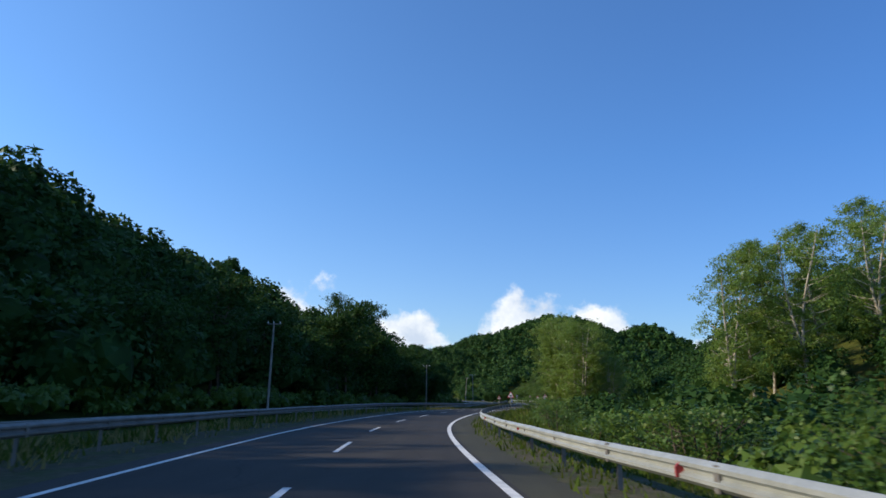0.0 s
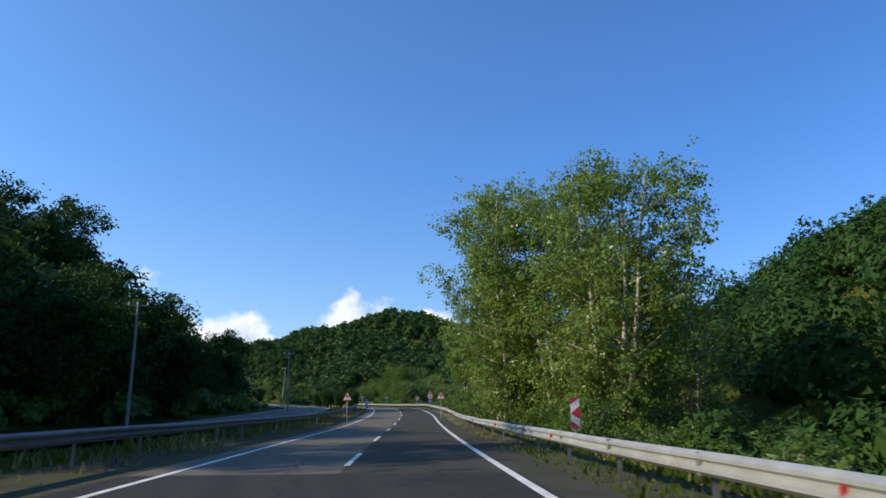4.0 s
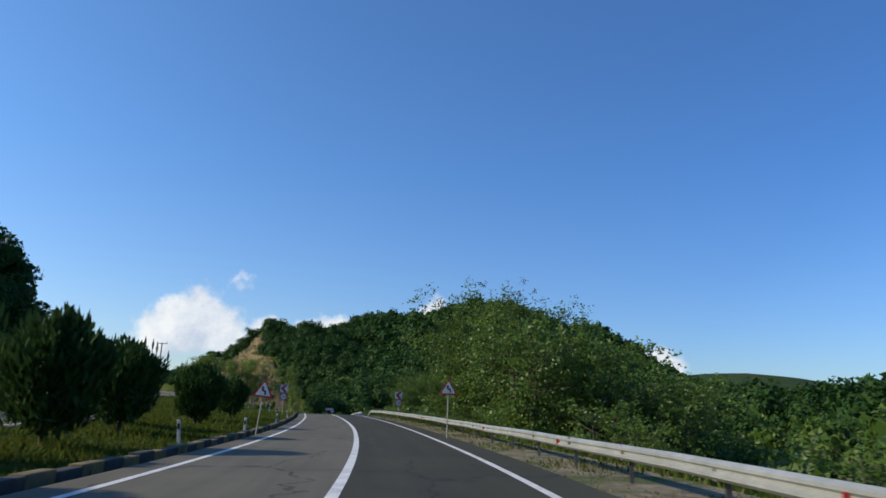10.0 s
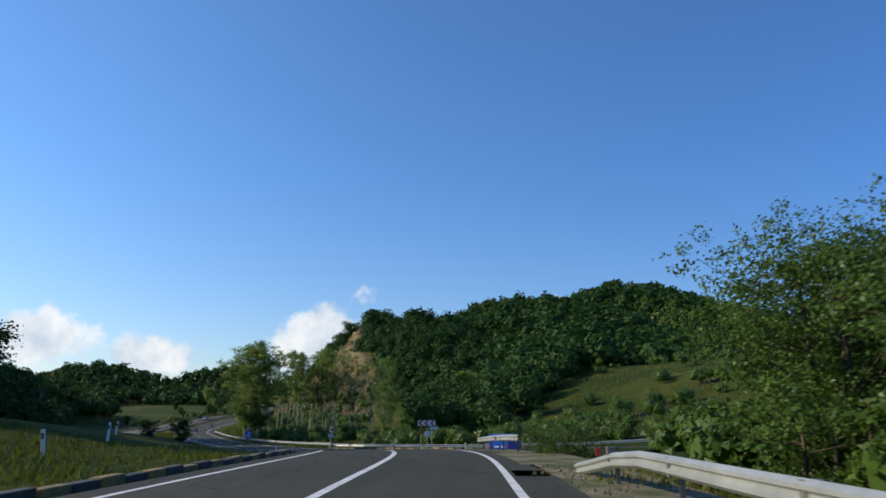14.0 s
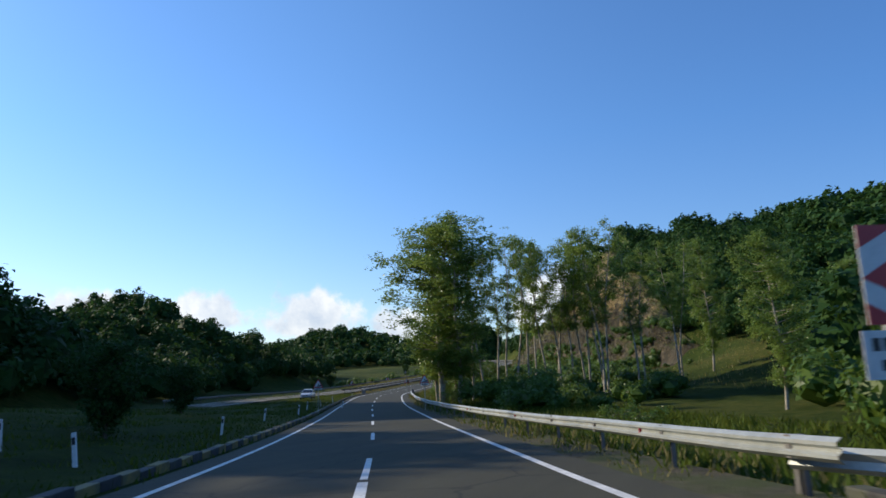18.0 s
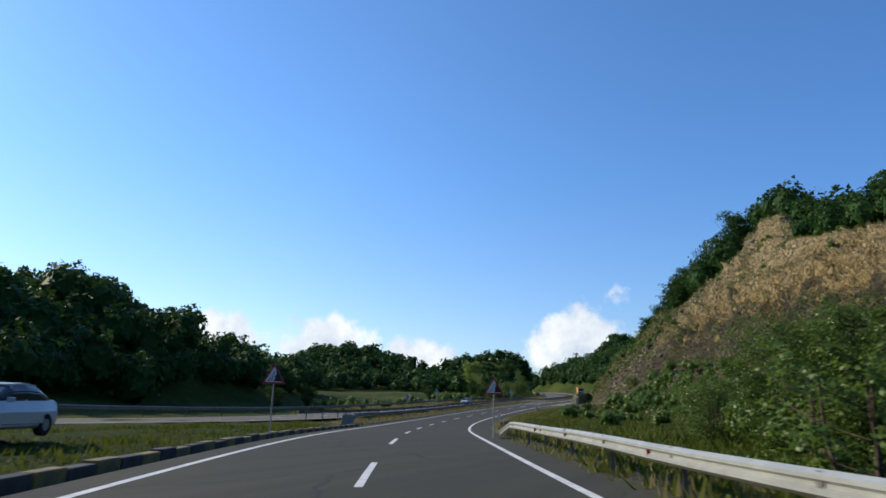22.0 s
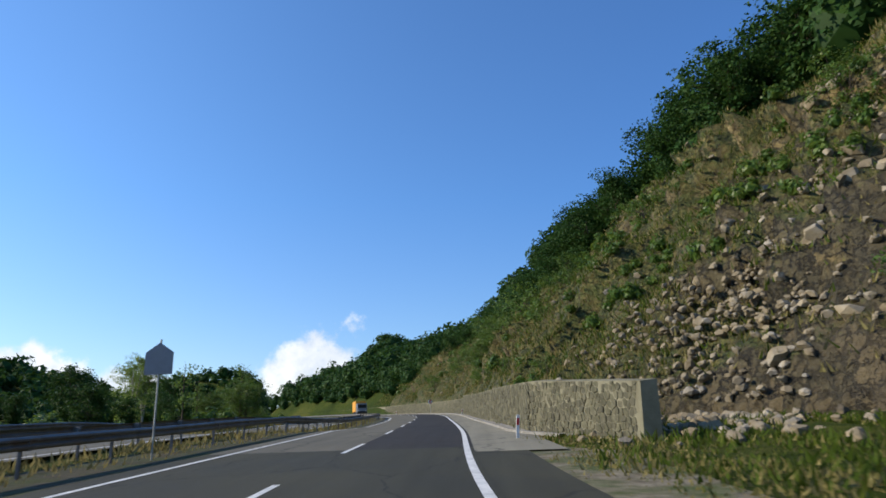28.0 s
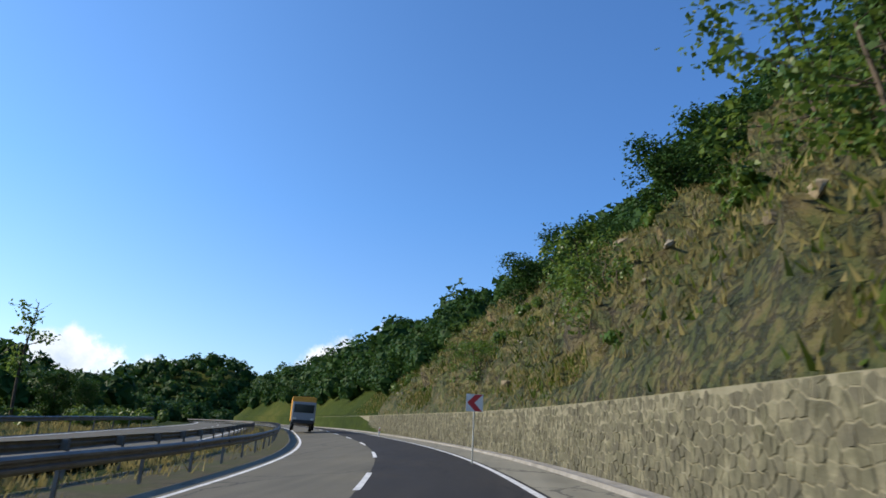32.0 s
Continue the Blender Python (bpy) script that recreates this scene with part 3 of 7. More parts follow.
# ---- road ----
def strip(name, y0, y1, d0, d1, lift, mat, parent=None, step=2.0, other=False, dash=None):
    """A flat band along the road between two offsets. dash: length and spacing."""
    spans = [(s_at(y0), s_at(y1))]
    if dash:
        spans = [(a, a + dash[0]) for a in np.arange(spans[0][0], spans[0][1], dash[1])]
    verts, faces = [], []
    for a, b in spans:
        ss = np.linspace(a, b, max(2, int((b - a) / step) + 1))
        for i, s in enumerate(ss):
            y = line_point(s)[1]
            o, up = (float(other_off(y)), float(other_up(y))) if other else (0.0, 0.0)
            l = d0(y) if callable(d0) else d0
            r = d1(y) if callable(d1) else d1
            verts += [beside(s, o + l, up + lift), beside(s, o + r, up + lift)]
            if i:
                k = len(verts)
                faces.append((k - 4, k - 3, k - 1, k - 2))
    return mesh_object(name, verts, faces, mat, parent)


def build_road():
    road = tagged(new("road"), "two-lane asphalt carriageway with white markings", "road", kind="structure")
    # first stretch: darkest asphalt paints in the hill's shade; past 614 it is new
    for y0, y1, left, right in ((-45, 112, M_ROAD_NEW_AND_SHADED, M_ROAD_NEW_AND_SHADED), (112, 150, M_ROAD_OLD, M_ROAD_MID), (150, 315, M_ROAD_OLD, M_ROAD_MID), (315, 510, M_ROAD_MID, M_ROAD_MID), (510, 614, M_ROAD_MID, M_ROAD_MID), (614, 920, M_ROAD_OLD, M_ROAD_NEW_AND_SHADED)):
        strip("lane", y0, y1, -4.3, 0.0, 0.0, left, road)
        strip("lane", y0, y1, 0.0, 3.75, 0.0, right, road)
    for y0, y1, w in ((-45, 330, 4.7), (395, 495, 4.5), (495, 612, 5.2), (612, 920, 6.3)):
        strip("hard_shoulder", y0, y1, 3.75, w, -0.004, M_SHOULDER if y0 > 600 else M_ROAD_MID, road)
    strip("edge_line", -45, 920, -3.62, -3.46, 0.006, M_LINE, road)
    strip("edge_line", -45, 352, 3.46, 3.64, 0.006, M_LINE, road)
    strip("edge_line", 352, 392, 3.46, 3.64, 0.006, M_LINE, road, dash=(2.6, 3.6))
    strip("edge_line", 392, 920, 3.46, 3.64, 0.006, M_LINE, road)
    strip("lane_dash", -40.5, 196, -0.07, 0.07, 0.006, M_LINE, road, dash=(4.5, 12.0))
    strip("centre_line", 197, 345, -0.1, 0.1, 0.006, M_LINE, road)
    strip("lane_dash", 346, 402, -0.09, 0.09, 0.006, M_LINE, road, dash=(3.0, 4.8))
    strip("lane_dash", 402.3, 915, -0.07, 0.07, 0.006, M_LINE, road, dash=(4.5, 12.0))
    other = tagged(new("road_opposite"), "grey asphalt of the opposite carriageway", "road", kind="structure")
    strip("lane", -45, 920, -4.2, 4.2, 0.0, M_ROAD_OLD, other, other=True)
    strip("edge_line", -45, 920, -3.62, -3.46, 0.006, M_LINE, other, other=True)
    strip("edge_line", -45, 920, 3.46, 3.62, 0.006, M_LINE, other, other=True)
    strip("lane_dash", -40, 915, -0.07, 0.07, 0.006, M_LINE, other, other=True, dash=(4.5, 12.0))
    # the side road that joins on the right
    verts, faces = [], []
    for i, (y, a, b) in enumerate(((332, 3.75, 4.6), (346, 3.75, 4.9), (355, 3.75, 5.6), (359.5, 3.75, 8.0), (362, 3.75, 24.0), (364, 3.75, 46.0), (372, 3.75, 46.0), (376, 3.75, 17.0), (384, 3.75, 8.2), (396, 3.75, 5.0))):
        s = s_at(y)
        verts += [beside(s, a, -0.01), beside(s, b, -0.01)]
        if i:
            k = len(verts)
            faces.append((k - 4, k - 3, k - 1, k - 2))
    tagged(mesh_object("side_road", verts, faces, M_ROAD_MID), "worn asphalt junction mouth of a village road", "road", kind="structure")
    verge = tagged(new("verge"), "gravel verge with weeds", "verge", kind="structure")
    strip("gravel_strip", -45, 150, 4.7, 6.5, -0.03, M_GRAVEL, verge)
    strip("gravel_strip", 150, 335, 4.7, lambda y: ramp_between(y, (-45, 6.4), (150, 6.6), (240, 7.6), (335, 7.0)), -0.03, M_GRAVEL_PALE, verge)
    strip("gravel_strip", 335, 361, 4.3, lambda y: ramp_between(y, (335, 7.0), (350, 7.4), (361, 9.0)), -0.03, M_GRAVEL_PALE, verge)
    strip("gravel_strip", -45, 205, -7.4, -4.3, -0.03, M_GRAVEL, verge)
    strip("gravel_strip", 512, 920, -7.4, -4.3, -0.03, M_GRAVEL, verge)
    strip("gravel_strip", 395, 500, 4.5, 6.2, -0.06, M_GRAVEL, verge)
    strip("gravel_strip", 500, 622, 4.5, lambda y: 7.0 + 1.1 * math.sin(y * 0.21) + 0.7 * math.sin(y * 0.57), -0.05, M_GRAVEL_PALE, verge)


build_road()


# ---- guard rails ----
def w_beam(name, y0, y1, d, parent, mat, facing=-1, other=False, h=0.72, flare=None):
    """Corrugated steel beam along the road, its waves towards the traffic."""
    prof = [(0.0, -0.155), (0.012, -0.15), (0.08, -0.1), (0.08, -0.055), (0.02, -0.018), (0.02, 0.018), (0.08, 0.055), (0.08, 0.1), (0.012, 0.15), (0.0, 0.155)]
    prof = prof + [(x - 0.006, z) for x, z in prof[::-1]]
    k = len(prof)
    a, b = s_at(y0), s_at(y1)
    ss = np.linspace(a, b, max(2, int((b - a) / 2.0) + 1))
    verts, faces = [], []
    for i, s in enumerate(ss):
        y = line_point(s)[1]
        o, up = (float(other_off(y)), float(other_up(y))) if other else (0.0, 0.0)
        dd = (d(y) if callable(d) else d) + o
        drop = 0.0
        if flare:
            drop = -0.55 * max(0.0, 1 - abs(y - flare) / 5.0) if flare else 0
        wob = 0.02 * math.sin(s * 0.37) + 0.012 * math.sin(s * 1.3)
        for x, z in prof:
            verts.append(beside(s, dd + facing * x + wob, up + h + z + drop + 0.01 * math.sin(s * 0.51)))
        if i:
            c = len(verts) - 2 * k
            faces += [(c + j, c + (j + 1) % k, c + k + (j + 1) % k, c + k + j) for j in range(k)]
    return mesh_object(name, verts, faces, mat, parent)


def post_mesh(name, mat, height=0.98):
    bm = bmesh.new()
    for x0, x1, yy0, yy1 in ((-0.04, 0.04, -0.025, -0.02), (-0.04, 0.04, 0.02, 0.025), (-0.003, 0.003, -0.02, 0.02)):
        box(bm, x0, x1, yy0, yy1, -0.25, height - 0.12)
    me = bpy.data.meshes.new(name)
    bm.to_mesh(me), bm.free()
    me.materials.append(mat)
    return me


POST_DARK = post_mesh("rail_post", M_STEEL_DARK)
bm = bmesh.new()
box(bm, -0.11, 0.11, -0.06, 0.06, 0.56, 0.86, 0.012)
SPACER = bpy.data.meshes.new("spacer")
bm.to_mesh(SPACER), bm.free()
SPACER.materials.append(M_STEEL_DARK)
bm = bmesh.new()
plate(bm, [(-0.05, -0.09), (0.05, -0.09), (0.06, 0.03), (0.0, 0.1), (-0.06, 0.03)], -0.012, 0.012)
REFLECTOR = bpy.data.meshes.new("reflector")
bm.to_mesh(REFLECTOR), bm.free()
REFLECTOR.materials.append(M_RED)


def guard_rail(label, y0, y1, d, facing, dark=False, other=False, spacing=4.0, flare=None, red=False, h=0.72):
    rail = tagged(new("guard_rail"), label, "guard rail", group="guard rails along the road")
    mat = M_STEEL_DARK if dark else M_STEEL
    w_beam("beam", y0, y1, d, rail, mat, facing, other, h, flare)
    for i, s in enumerate(np.arange(s_at(y0) + 1.0, s_at(y1), spacing)):
        y = line_point(s)[1]
        o, up = (float(other_off(y)), float(other_up(y))) if other else (0.0, 0.0)
        dd = (d(y) if callable(d) else d) + o
        low = h - 0.72
        for name, me, off in (("post", POST_DARK, 0.16), ("spacer", SPACER, 0.055)):
            ob = new(name, me)
            ob.parent = rail
            ob.matrix_world = Matrix.Translation(beside(s, dd - facing * off, up + low)) @ pose(0, 0, 0, 0, 0, heading(s))
        if red and i % 3 == 1:
            ob = new("reflector", REFLECTOR)
            ob.parent = rail
            ob.matrix_world = Matrix.Translation(beside(s + 1.0, dd + facing * 0.045, up + h)) @ pose(0, 0, 0, 0, 0, heading(s))
    return rail


def right_rail(y):
    return ramp_between(y, (-45, 5.3), (60, 5.3), (130, 5.2), (180, 5.2), (199, 4.9), (215, 5.6), (290, 6.0), (320, 5.8), (345, 5.2))


guard_rail("pale galvanised steel guard rail on the outer verge", -45, 332, right_rail, -1, flare=332, red=True, h=0.58)
guard_rail("short galvanised steel guard rail at the corner of the village road", 345, 359.5, lambda y: ramp_between(y, (345, 5.7), (353, 6.1), (359.5, 7.1)), -1, red=True, h=0.6)
guard_rail("pale galvanised steel guard rail below the poplars", 398, 500, lambda y: ramp_between(y, (398, 5.7), (440, 5.0), (500, 5.0)), -1, flare=500, red=True, h=0.58)
guard_rail("dark weathered steel guard rail on the median", -45, 205, -6.3, 1, True, flare=205)
guard_rail("dark weathered steel guard rail on the median", 514, 915, lambda y: ramp_between(y, (630, -6.2), (650, -5.4), (720, -5.1)), 1, True, flare=514)
guard_rail("dark weathered steel guard rail of the opposite carriageway", 520, 915, 4.9, -1, True, True)
guard_rail("grey steel guard rail beyond the opposite carriageway", 470, 760, -5.2, 1, True, True, spacing=6.0)


# ---- woods ----
def leaf_shell(rng, centres, radii, counts, sizes, squash=0.85):
    """Leaf clumps spread over lumpy crowns; one small square sheet each."""
    total = int(np.sum(counts))
    who = np.repeat(np.arange(len(centres)), counts)
    way = rng.normal(size=(total, 3))
    way /= np.linalg.norm(way, axis=1)[:, None]
    way[:, 2] = np.where(way[:, 2] < -0.45, -way[:, 2], way[:, 2])
    ph = rng.uniform(0, 6.28, (len(centres), 3))[who]
    lump = 1 + 0.2 * np.sin(way[:, 0] * 4.1 + ph[:, 0]) * np.sin(way[:, 1] * 4.3 + ph[:, 1]) + 0.14 * np.sin(way[:, 2] * 5.0 + ph[:, 2]) + 0.1 * np.sin(way[:, 0] * 9 + ph[:, 1]) * np.sin(way[:, 1] * 8 + ph[:, 2]) * np.sin(way[:, 2] * 9 + ph[:, 0])
    r = radii[who][:, None] * (lump * rng.uniform(0.8, 1.04, total))[:, None]
    pos = centres[who] + way * r * np.array([1, 1, 1.0]) * np.stack([np.ones(total), np.ones(total), np.full(total, squash)], 1)
    normal = way * 0.9 + rng.normal(size=(total, 3)) * 0.55 + np.array([0, 0, 0.25])
    normal /= np.linalg.norm(normal, axis=1)[:, None]
    a = np.cross(normal, rng.normal(size=(total, 3)))
    a /= np.linalg.norm(a, axis=1)[:, None] + 1e-9
    b = np.cross(normal, a)
    size = (sizes[who] * rng.uniform(0.55, 1.25, total))[:, None]
    leaf = np.stack([pos + a * size * 1.15, pos - a * size * 0.6 + b * size * 0.85, pos - a * size * 0.6 - b * size * 0.85], 1)
    return leaf.reshape(-1, 3)


def crown_cores(rng, centres, radii, squash=0.85, part_of=0.8):
    """The dark inside of each crown: a small uneven lump of twenty faces."""
    g = (1 + 5**0.5) / 2
    ico = np.array([(-1, g, 0), (1, g, 0), (-1, -g, 0), (1, -g, 0), (0, -1, g), (0, 1, g), (0, -1, -g), (0, 1, -g), (g, 0, -1), (g, 0, 1), (-g, 0, -1), (-g, 0, 1)]) / math.hypot(1, g)
    tri = np.array([(0, 11, 5), (0, 5, 1), (0, 1, 7), (0, 7, 10), (0, 10, 11), (1, 5, 9), (5, 11, 4), (11, 10, 2), (10, 7, 6), (7, 1, 8), (3, 9, 4), (3, 4, 2), (3, 2, 6), (3, 6, 8), (3, 8, 9), (4, 9, 5), (2, 4, 11), (6, 2, 10), (8, 6, 7), (9, 8, 1)])
    k = len(centres)
    r = radii[:, None, None] * part_of * rng.uniform(0.72, 1.12, (k, 12, 1))
    p = centres[:, None, :] + ico[None] * r * np.array([1, 1, squash])
    return p[:, tri].reshape(-1, 3)


def woods(name, label, regions, seed, mat=M_LEAF_WOODS):
    """Far woods: many uneven crowns in one mesh. Each region: x and y limits, spacing, a test, crown radius, leaf clumps."""
    rng = np.random.default_rng(seed)
    verts = []
    for x0, x1, y0, y1, gap, test, size, clumps in regions:
        gx, gy = np.meshgrid(np.arange(x0, x1, gap), np.arange(y0, y1, gap))
        x = gx.ravel() + rng.uniform(-0.48, 0.48, gx.size) * gap
        y = gy.ravel() + rng.uniform(-0.48, 0.48, gx.size) * gap
        keep = test(x, y) & (rng.random(x.size) < 0.93)
        x, y = x[keep], y[keep]
        r = size * rng.uniform(0.65, 1.3, len(x))
        z = land(x, y) + r * rng.uniform(0.75, 1.35, len(x))
        thin = np.clip(50 / np.abs(x - road_x(y)), 0.35, 1) * np.where(y > 790, 0.45, 1) * np.where((x > road_x(y)) & (x < road_x(y) + 48) & (y > 605) & (y < 765), 2.4, 1)
        n = np.maximum(42, clumps * thin * (r / size) ** 1.3).astype(int)
        mid = np.stack([x, y, z], 1)
        verts += [leaf_shell(rng, mid, r, n, r * 2.2 / np.sqrt(n), 1.12), crown_cores(rng, mid, r, 1.12)]
    verts = np.concatenate(verts)
    ob = array_object(name, verts, np.arange(len(verts)).reshape(-1, 3), mat)
    return tagged(ob, label, "woods", kind="stuff")


def off_road(x, y):
    return x - road_x(y)


def cut_away(x, y, extra=0.0):
    """Where the hillside was left as it grew, above the cut."""
    u = off_road(x, y)
    return cut_slope(y) * np.clip(u - right_foot(y), 0, None) + wall_top(y) > natural_slope(x, y) + 0.3 + extra


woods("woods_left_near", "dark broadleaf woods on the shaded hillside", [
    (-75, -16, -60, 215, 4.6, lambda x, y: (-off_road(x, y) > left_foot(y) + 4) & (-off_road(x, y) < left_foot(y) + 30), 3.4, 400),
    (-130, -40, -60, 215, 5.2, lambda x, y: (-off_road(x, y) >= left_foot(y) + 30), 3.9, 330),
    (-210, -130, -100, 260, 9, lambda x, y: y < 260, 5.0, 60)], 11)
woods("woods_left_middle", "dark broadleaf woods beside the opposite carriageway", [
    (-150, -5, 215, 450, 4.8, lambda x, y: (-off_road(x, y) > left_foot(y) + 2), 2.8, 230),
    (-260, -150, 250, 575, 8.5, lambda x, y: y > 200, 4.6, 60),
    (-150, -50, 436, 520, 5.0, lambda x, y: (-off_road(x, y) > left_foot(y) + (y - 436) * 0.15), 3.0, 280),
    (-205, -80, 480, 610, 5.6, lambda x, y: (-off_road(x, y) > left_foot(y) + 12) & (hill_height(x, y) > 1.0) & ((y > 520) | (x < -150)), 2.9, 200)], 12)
woods("woods_cliff_hill", "sunlit broadleaf woods over the cliff hill", [
    (-200, 30, 500, 626, 4.2, lambda x, y: (off_road(x, y) > 14) & (off_road(x, y) < 130) & ~((y > 706) & (y < 765) & (off_road(x, y) < 40)) & cut_away(x, y), 2.3, 260),
    (-200, 30, 626, 1150, 5.2, lambda x, y: (off_road(x, y) > 14) & (off_road(x, y) < 130) & ~((y > 706) & (y < 765) & (off_road(x, y) < 40)) & cut_away(x, y), 3.6, 260),
    (30, 130, 505, 960, 6.6, lambda x, y: (off_road(x, y) > 40) & ((y > 530) | (x < 60)) & cut_away(x, y), 3.7, 130),
    (-190, -40, 706, 930, 3.8, lambda x, y: (off_road(x, y) > np.where(y < 765, 22, 9.5)) & (off_road(x, y) < 40), 2.3, 300),
    (-5, 90, 440, 545, 5.0, lambda x, y: (off_road(x, y) > 30) & (x > 8) & (x < 24 + (y - 440) * 0.42), 3.0, 240),
    (130, 330, 560, 1050, 9.5, lambda x, y: x > 0, 5.0, 50),
    (300, 560, 950, 1400, 15, lambda x, y: x > 0, 8.0, 45)], 13)
woods("woods_right_valley", "green broadleaf woods across the valley", [
    (-5, 45, 10, 130, 4.2, lambda x, y: (off_road(x, y) > 14) & (off_road(x, y) <= 32), 1.7, 260),
    (40, 160, 20, 250, 6.0, lambda x, y: off_road(x, y) > 28, 3.0, 480),
    (35, 150, 200, 400, 6.4, lambda x, y: (off_road(x, y) > np.where(y < 345, 27, 62)) & ((y < 346) | (y > 378)) & (y < 392), 2.0, 330),
    (150, 380, 60, 385, 9.5, lambda x, y: x > 0, 4.0, 90),
    ], 14)
woods("woods_far", "hazy far woods on the ridges", [
    (-480, -250, 780, 1320, 8.8, lambda x, y: x > -900, 4.2, 150),
    (-330, -130, 820, 1320, 8.0, lambda x, y: (-off_road(x, y) > 34) & (x > -250), 3.6, 150),
    (-350, -150, 560, 790, 6.4, lambda x, y: (-off_road(x, y) > 45) & (hill_height(x, y) > 3), 3.6, 200)], 15)


# ---- trees, bushes and grass near the road ----
def leaf_sheets(rng, pos, normal, size, long=1.0):
    """Small folded leaves at given places, four corners each."""
    total = len(pos)
    normal = normal / (np.linalg.norm(normal, axis=1)[:, None] + 1e-9)
    a = np.cross(normal, rng.normal(size=(total, 3)) + [0, 0, 0.6])
    a /= np.linalg.norm(a, axis=1)[:, None] + 1e-9
    b = np.cross(normal, a)
    s = size[:, None]
    fold = normal * s * 0.22
    return np.stack([pos + a * s * 1.1 * long, pos + b * s * 0.72 + fold, pos - a * s * 0.75, pos - b * s * 0.72 + fold], 1).reshape(-1, 3)


def grow_tree(name, label, height, spread, low, blobs, leaves, leaf, leaf_mat, bark_mat, seed, stems=1, thick=0.018, lean=0.0, top_heavy=0.5, group="", fork=False):
    """A tree with tapered trunk and limbs and a crown of leaf clumps round the limb ends."""
    rng = np.random.default_rng(seed)
    tree = tagged(new(name), label, "tree", group)
    stem, limb, tips = ([], []), ([], []), []

    def add(points, radii, sides, where):
        v, f = tube(points, radii, sides)
        k = len(where[0])
        where[0].extend(v), where[1].extend(tuple(i + k for i in q) for q in f)

    for st in range(stems):
        base = np.array([0, 0, -0.4]) + (rng.normal(size=3) * [0.5, 0.5, 0] if stems > 1 and not fork else 0)
        sway = rng.normal(size=2) * height * (0.03 if stems == 1 else 0.09) + np.array([lean, 0]) * height
        if fork:
            sway = np.array([math.cos(2.1 * st), math.sin(2.1 * st)]) * height * 0.085
        pts = [base + np.array([sway[0] * t**1.4 + 0.012 * height * math.sin(t * 7 + st), sway[1] * t**1.4 + 0.012 * height * math.cos(t * 6), t * height * 0.95]) for t in np.linspace(0, 1, 9)]
        add(pts, [height * thick * (1 - 0.9 * t) + 0.02 for t in np.linspace(0, 1, 9)], 6, stem)
        for b in range(blobs // stems):
            t = low + (1 - low) * (b + rng.random()) / (blobs // stems)
            p = np.array([np.interp(t, np.linspace(0, 1, 9), [q[k] for q in pts]) for k in range(3)])
            q = (t - low) / (1 - low)
            wide = spread * max(0.18, (4 * q * (1 - q)) ** 0.5 * (1 - top_heavy + top_heavy * q * 1.6)) * rng.uniform(0.55, 1.1)
            ang = rng.uniform(0, 2 * math.pi)
            tip = p + np.array([math.cos(ang) * wide, math.sin(ang) * wide, wide * rng.uniform(0.15, 0.7)])
            mid = (p + tip) / 2 + np.array([0, 0, -0.05 * wide])
            add([tuple(p), tuple(mid), tuple(tip)], [height * thick * 0.32 * (1.1 - q) + 0.015, height * thick * 0.2 * (1.1 - q) + 0.012, 0.01], 4, limb)
            tips += [(tip, spread * rng.uniform(0.22, 0.36)), (mid + rng.normal(size=3) * 0.2 * wide, spread * rng.uniform(0.16, 0.28))]
    mesh_object("trunk", *stem, bark_mat, tree, True)
    mesh_object("branchwork", *limb, bark_mat, tree, True)["kind"] = "stuff"
    cent, rad = np.array([t[0] for t in tips]), np.array([t[1] for t in tips])
    # leaves hang in small sprays round twig ends inside each clump
    twigs = leaves // 11
    who = rng.integers(0, len(cent), twigs)
    out = rng.normal(size=(twigs, 3))
    out /= np.linalg.norm(out, axis=1)[:, None]
    twig = cent[who] + out * (rad[who] * rng.uniform(0.3, 1.12, twigs))[:, None] * [1, 1, 0.85]
    which = rng.integers(0, twigs, leaves)
    pos = twig[which] + rng.normal(size=(leaves, 3)) * leaf * [1.9, 1.9, 1.3]
    pos[:, 2] = np.maximum(pos[:, 2], 0.15)
    quads = leaf_sheets(rng, pos, out[which] * 0.8 + rng.normal(size=(leaves, 3)) * 0.55 + [0, 0, 0.45], leaf * rng.uniform(0.6, 1.2, leaves), 1.15)
    array_object("crown", quads, np.arange(len(quads)).reshape(-1, 4), leaf_mat, tree)
    return tree


def plant(template, x, y, scale=1.0, turn=0.0, lift=0.0, wide=1.0):
    z = float(land(x, y)) + lift
    ob = copy_thing(template, pose(x, y, z, 0, 0, turn))
    ob.scale = (scale * wide, scale * wide, scale)
    return ob


def drop_template(template):
    for o in (*template.children_recursive, template):
        bpy.data.objects.remove(o)


POPLARS = [grow_tree("poplar", "tall poplar with pale trunk and airy green crown", 19, 3.4, 0.16, 52, 21000, 0.095, M_LEAF_POPLAR, M_BARK_PALE, 21, 1, 0.0095, 0.0, 0.35, "poplars by the road"),
           grow_tree("poplar", "slender poplar with bare lower trunk and high crown", 19, 2.7, 0.42, 40, 9500, 0.1, M_LEAF_POPLAR, M_BARK_PALE, 22, 2, 0.0075, 0.0, 0.5, "poplars by the road"),
           grow_tree("poplar", "full poplar with leaves down to the ground", 18, 3.9, 0.05, 60, 14000, 0.115, M_LEAF_POPLAR, M_BARK_PALE, 23, 2, 0.012, 0.02, 0.2, "poplars by the road")]
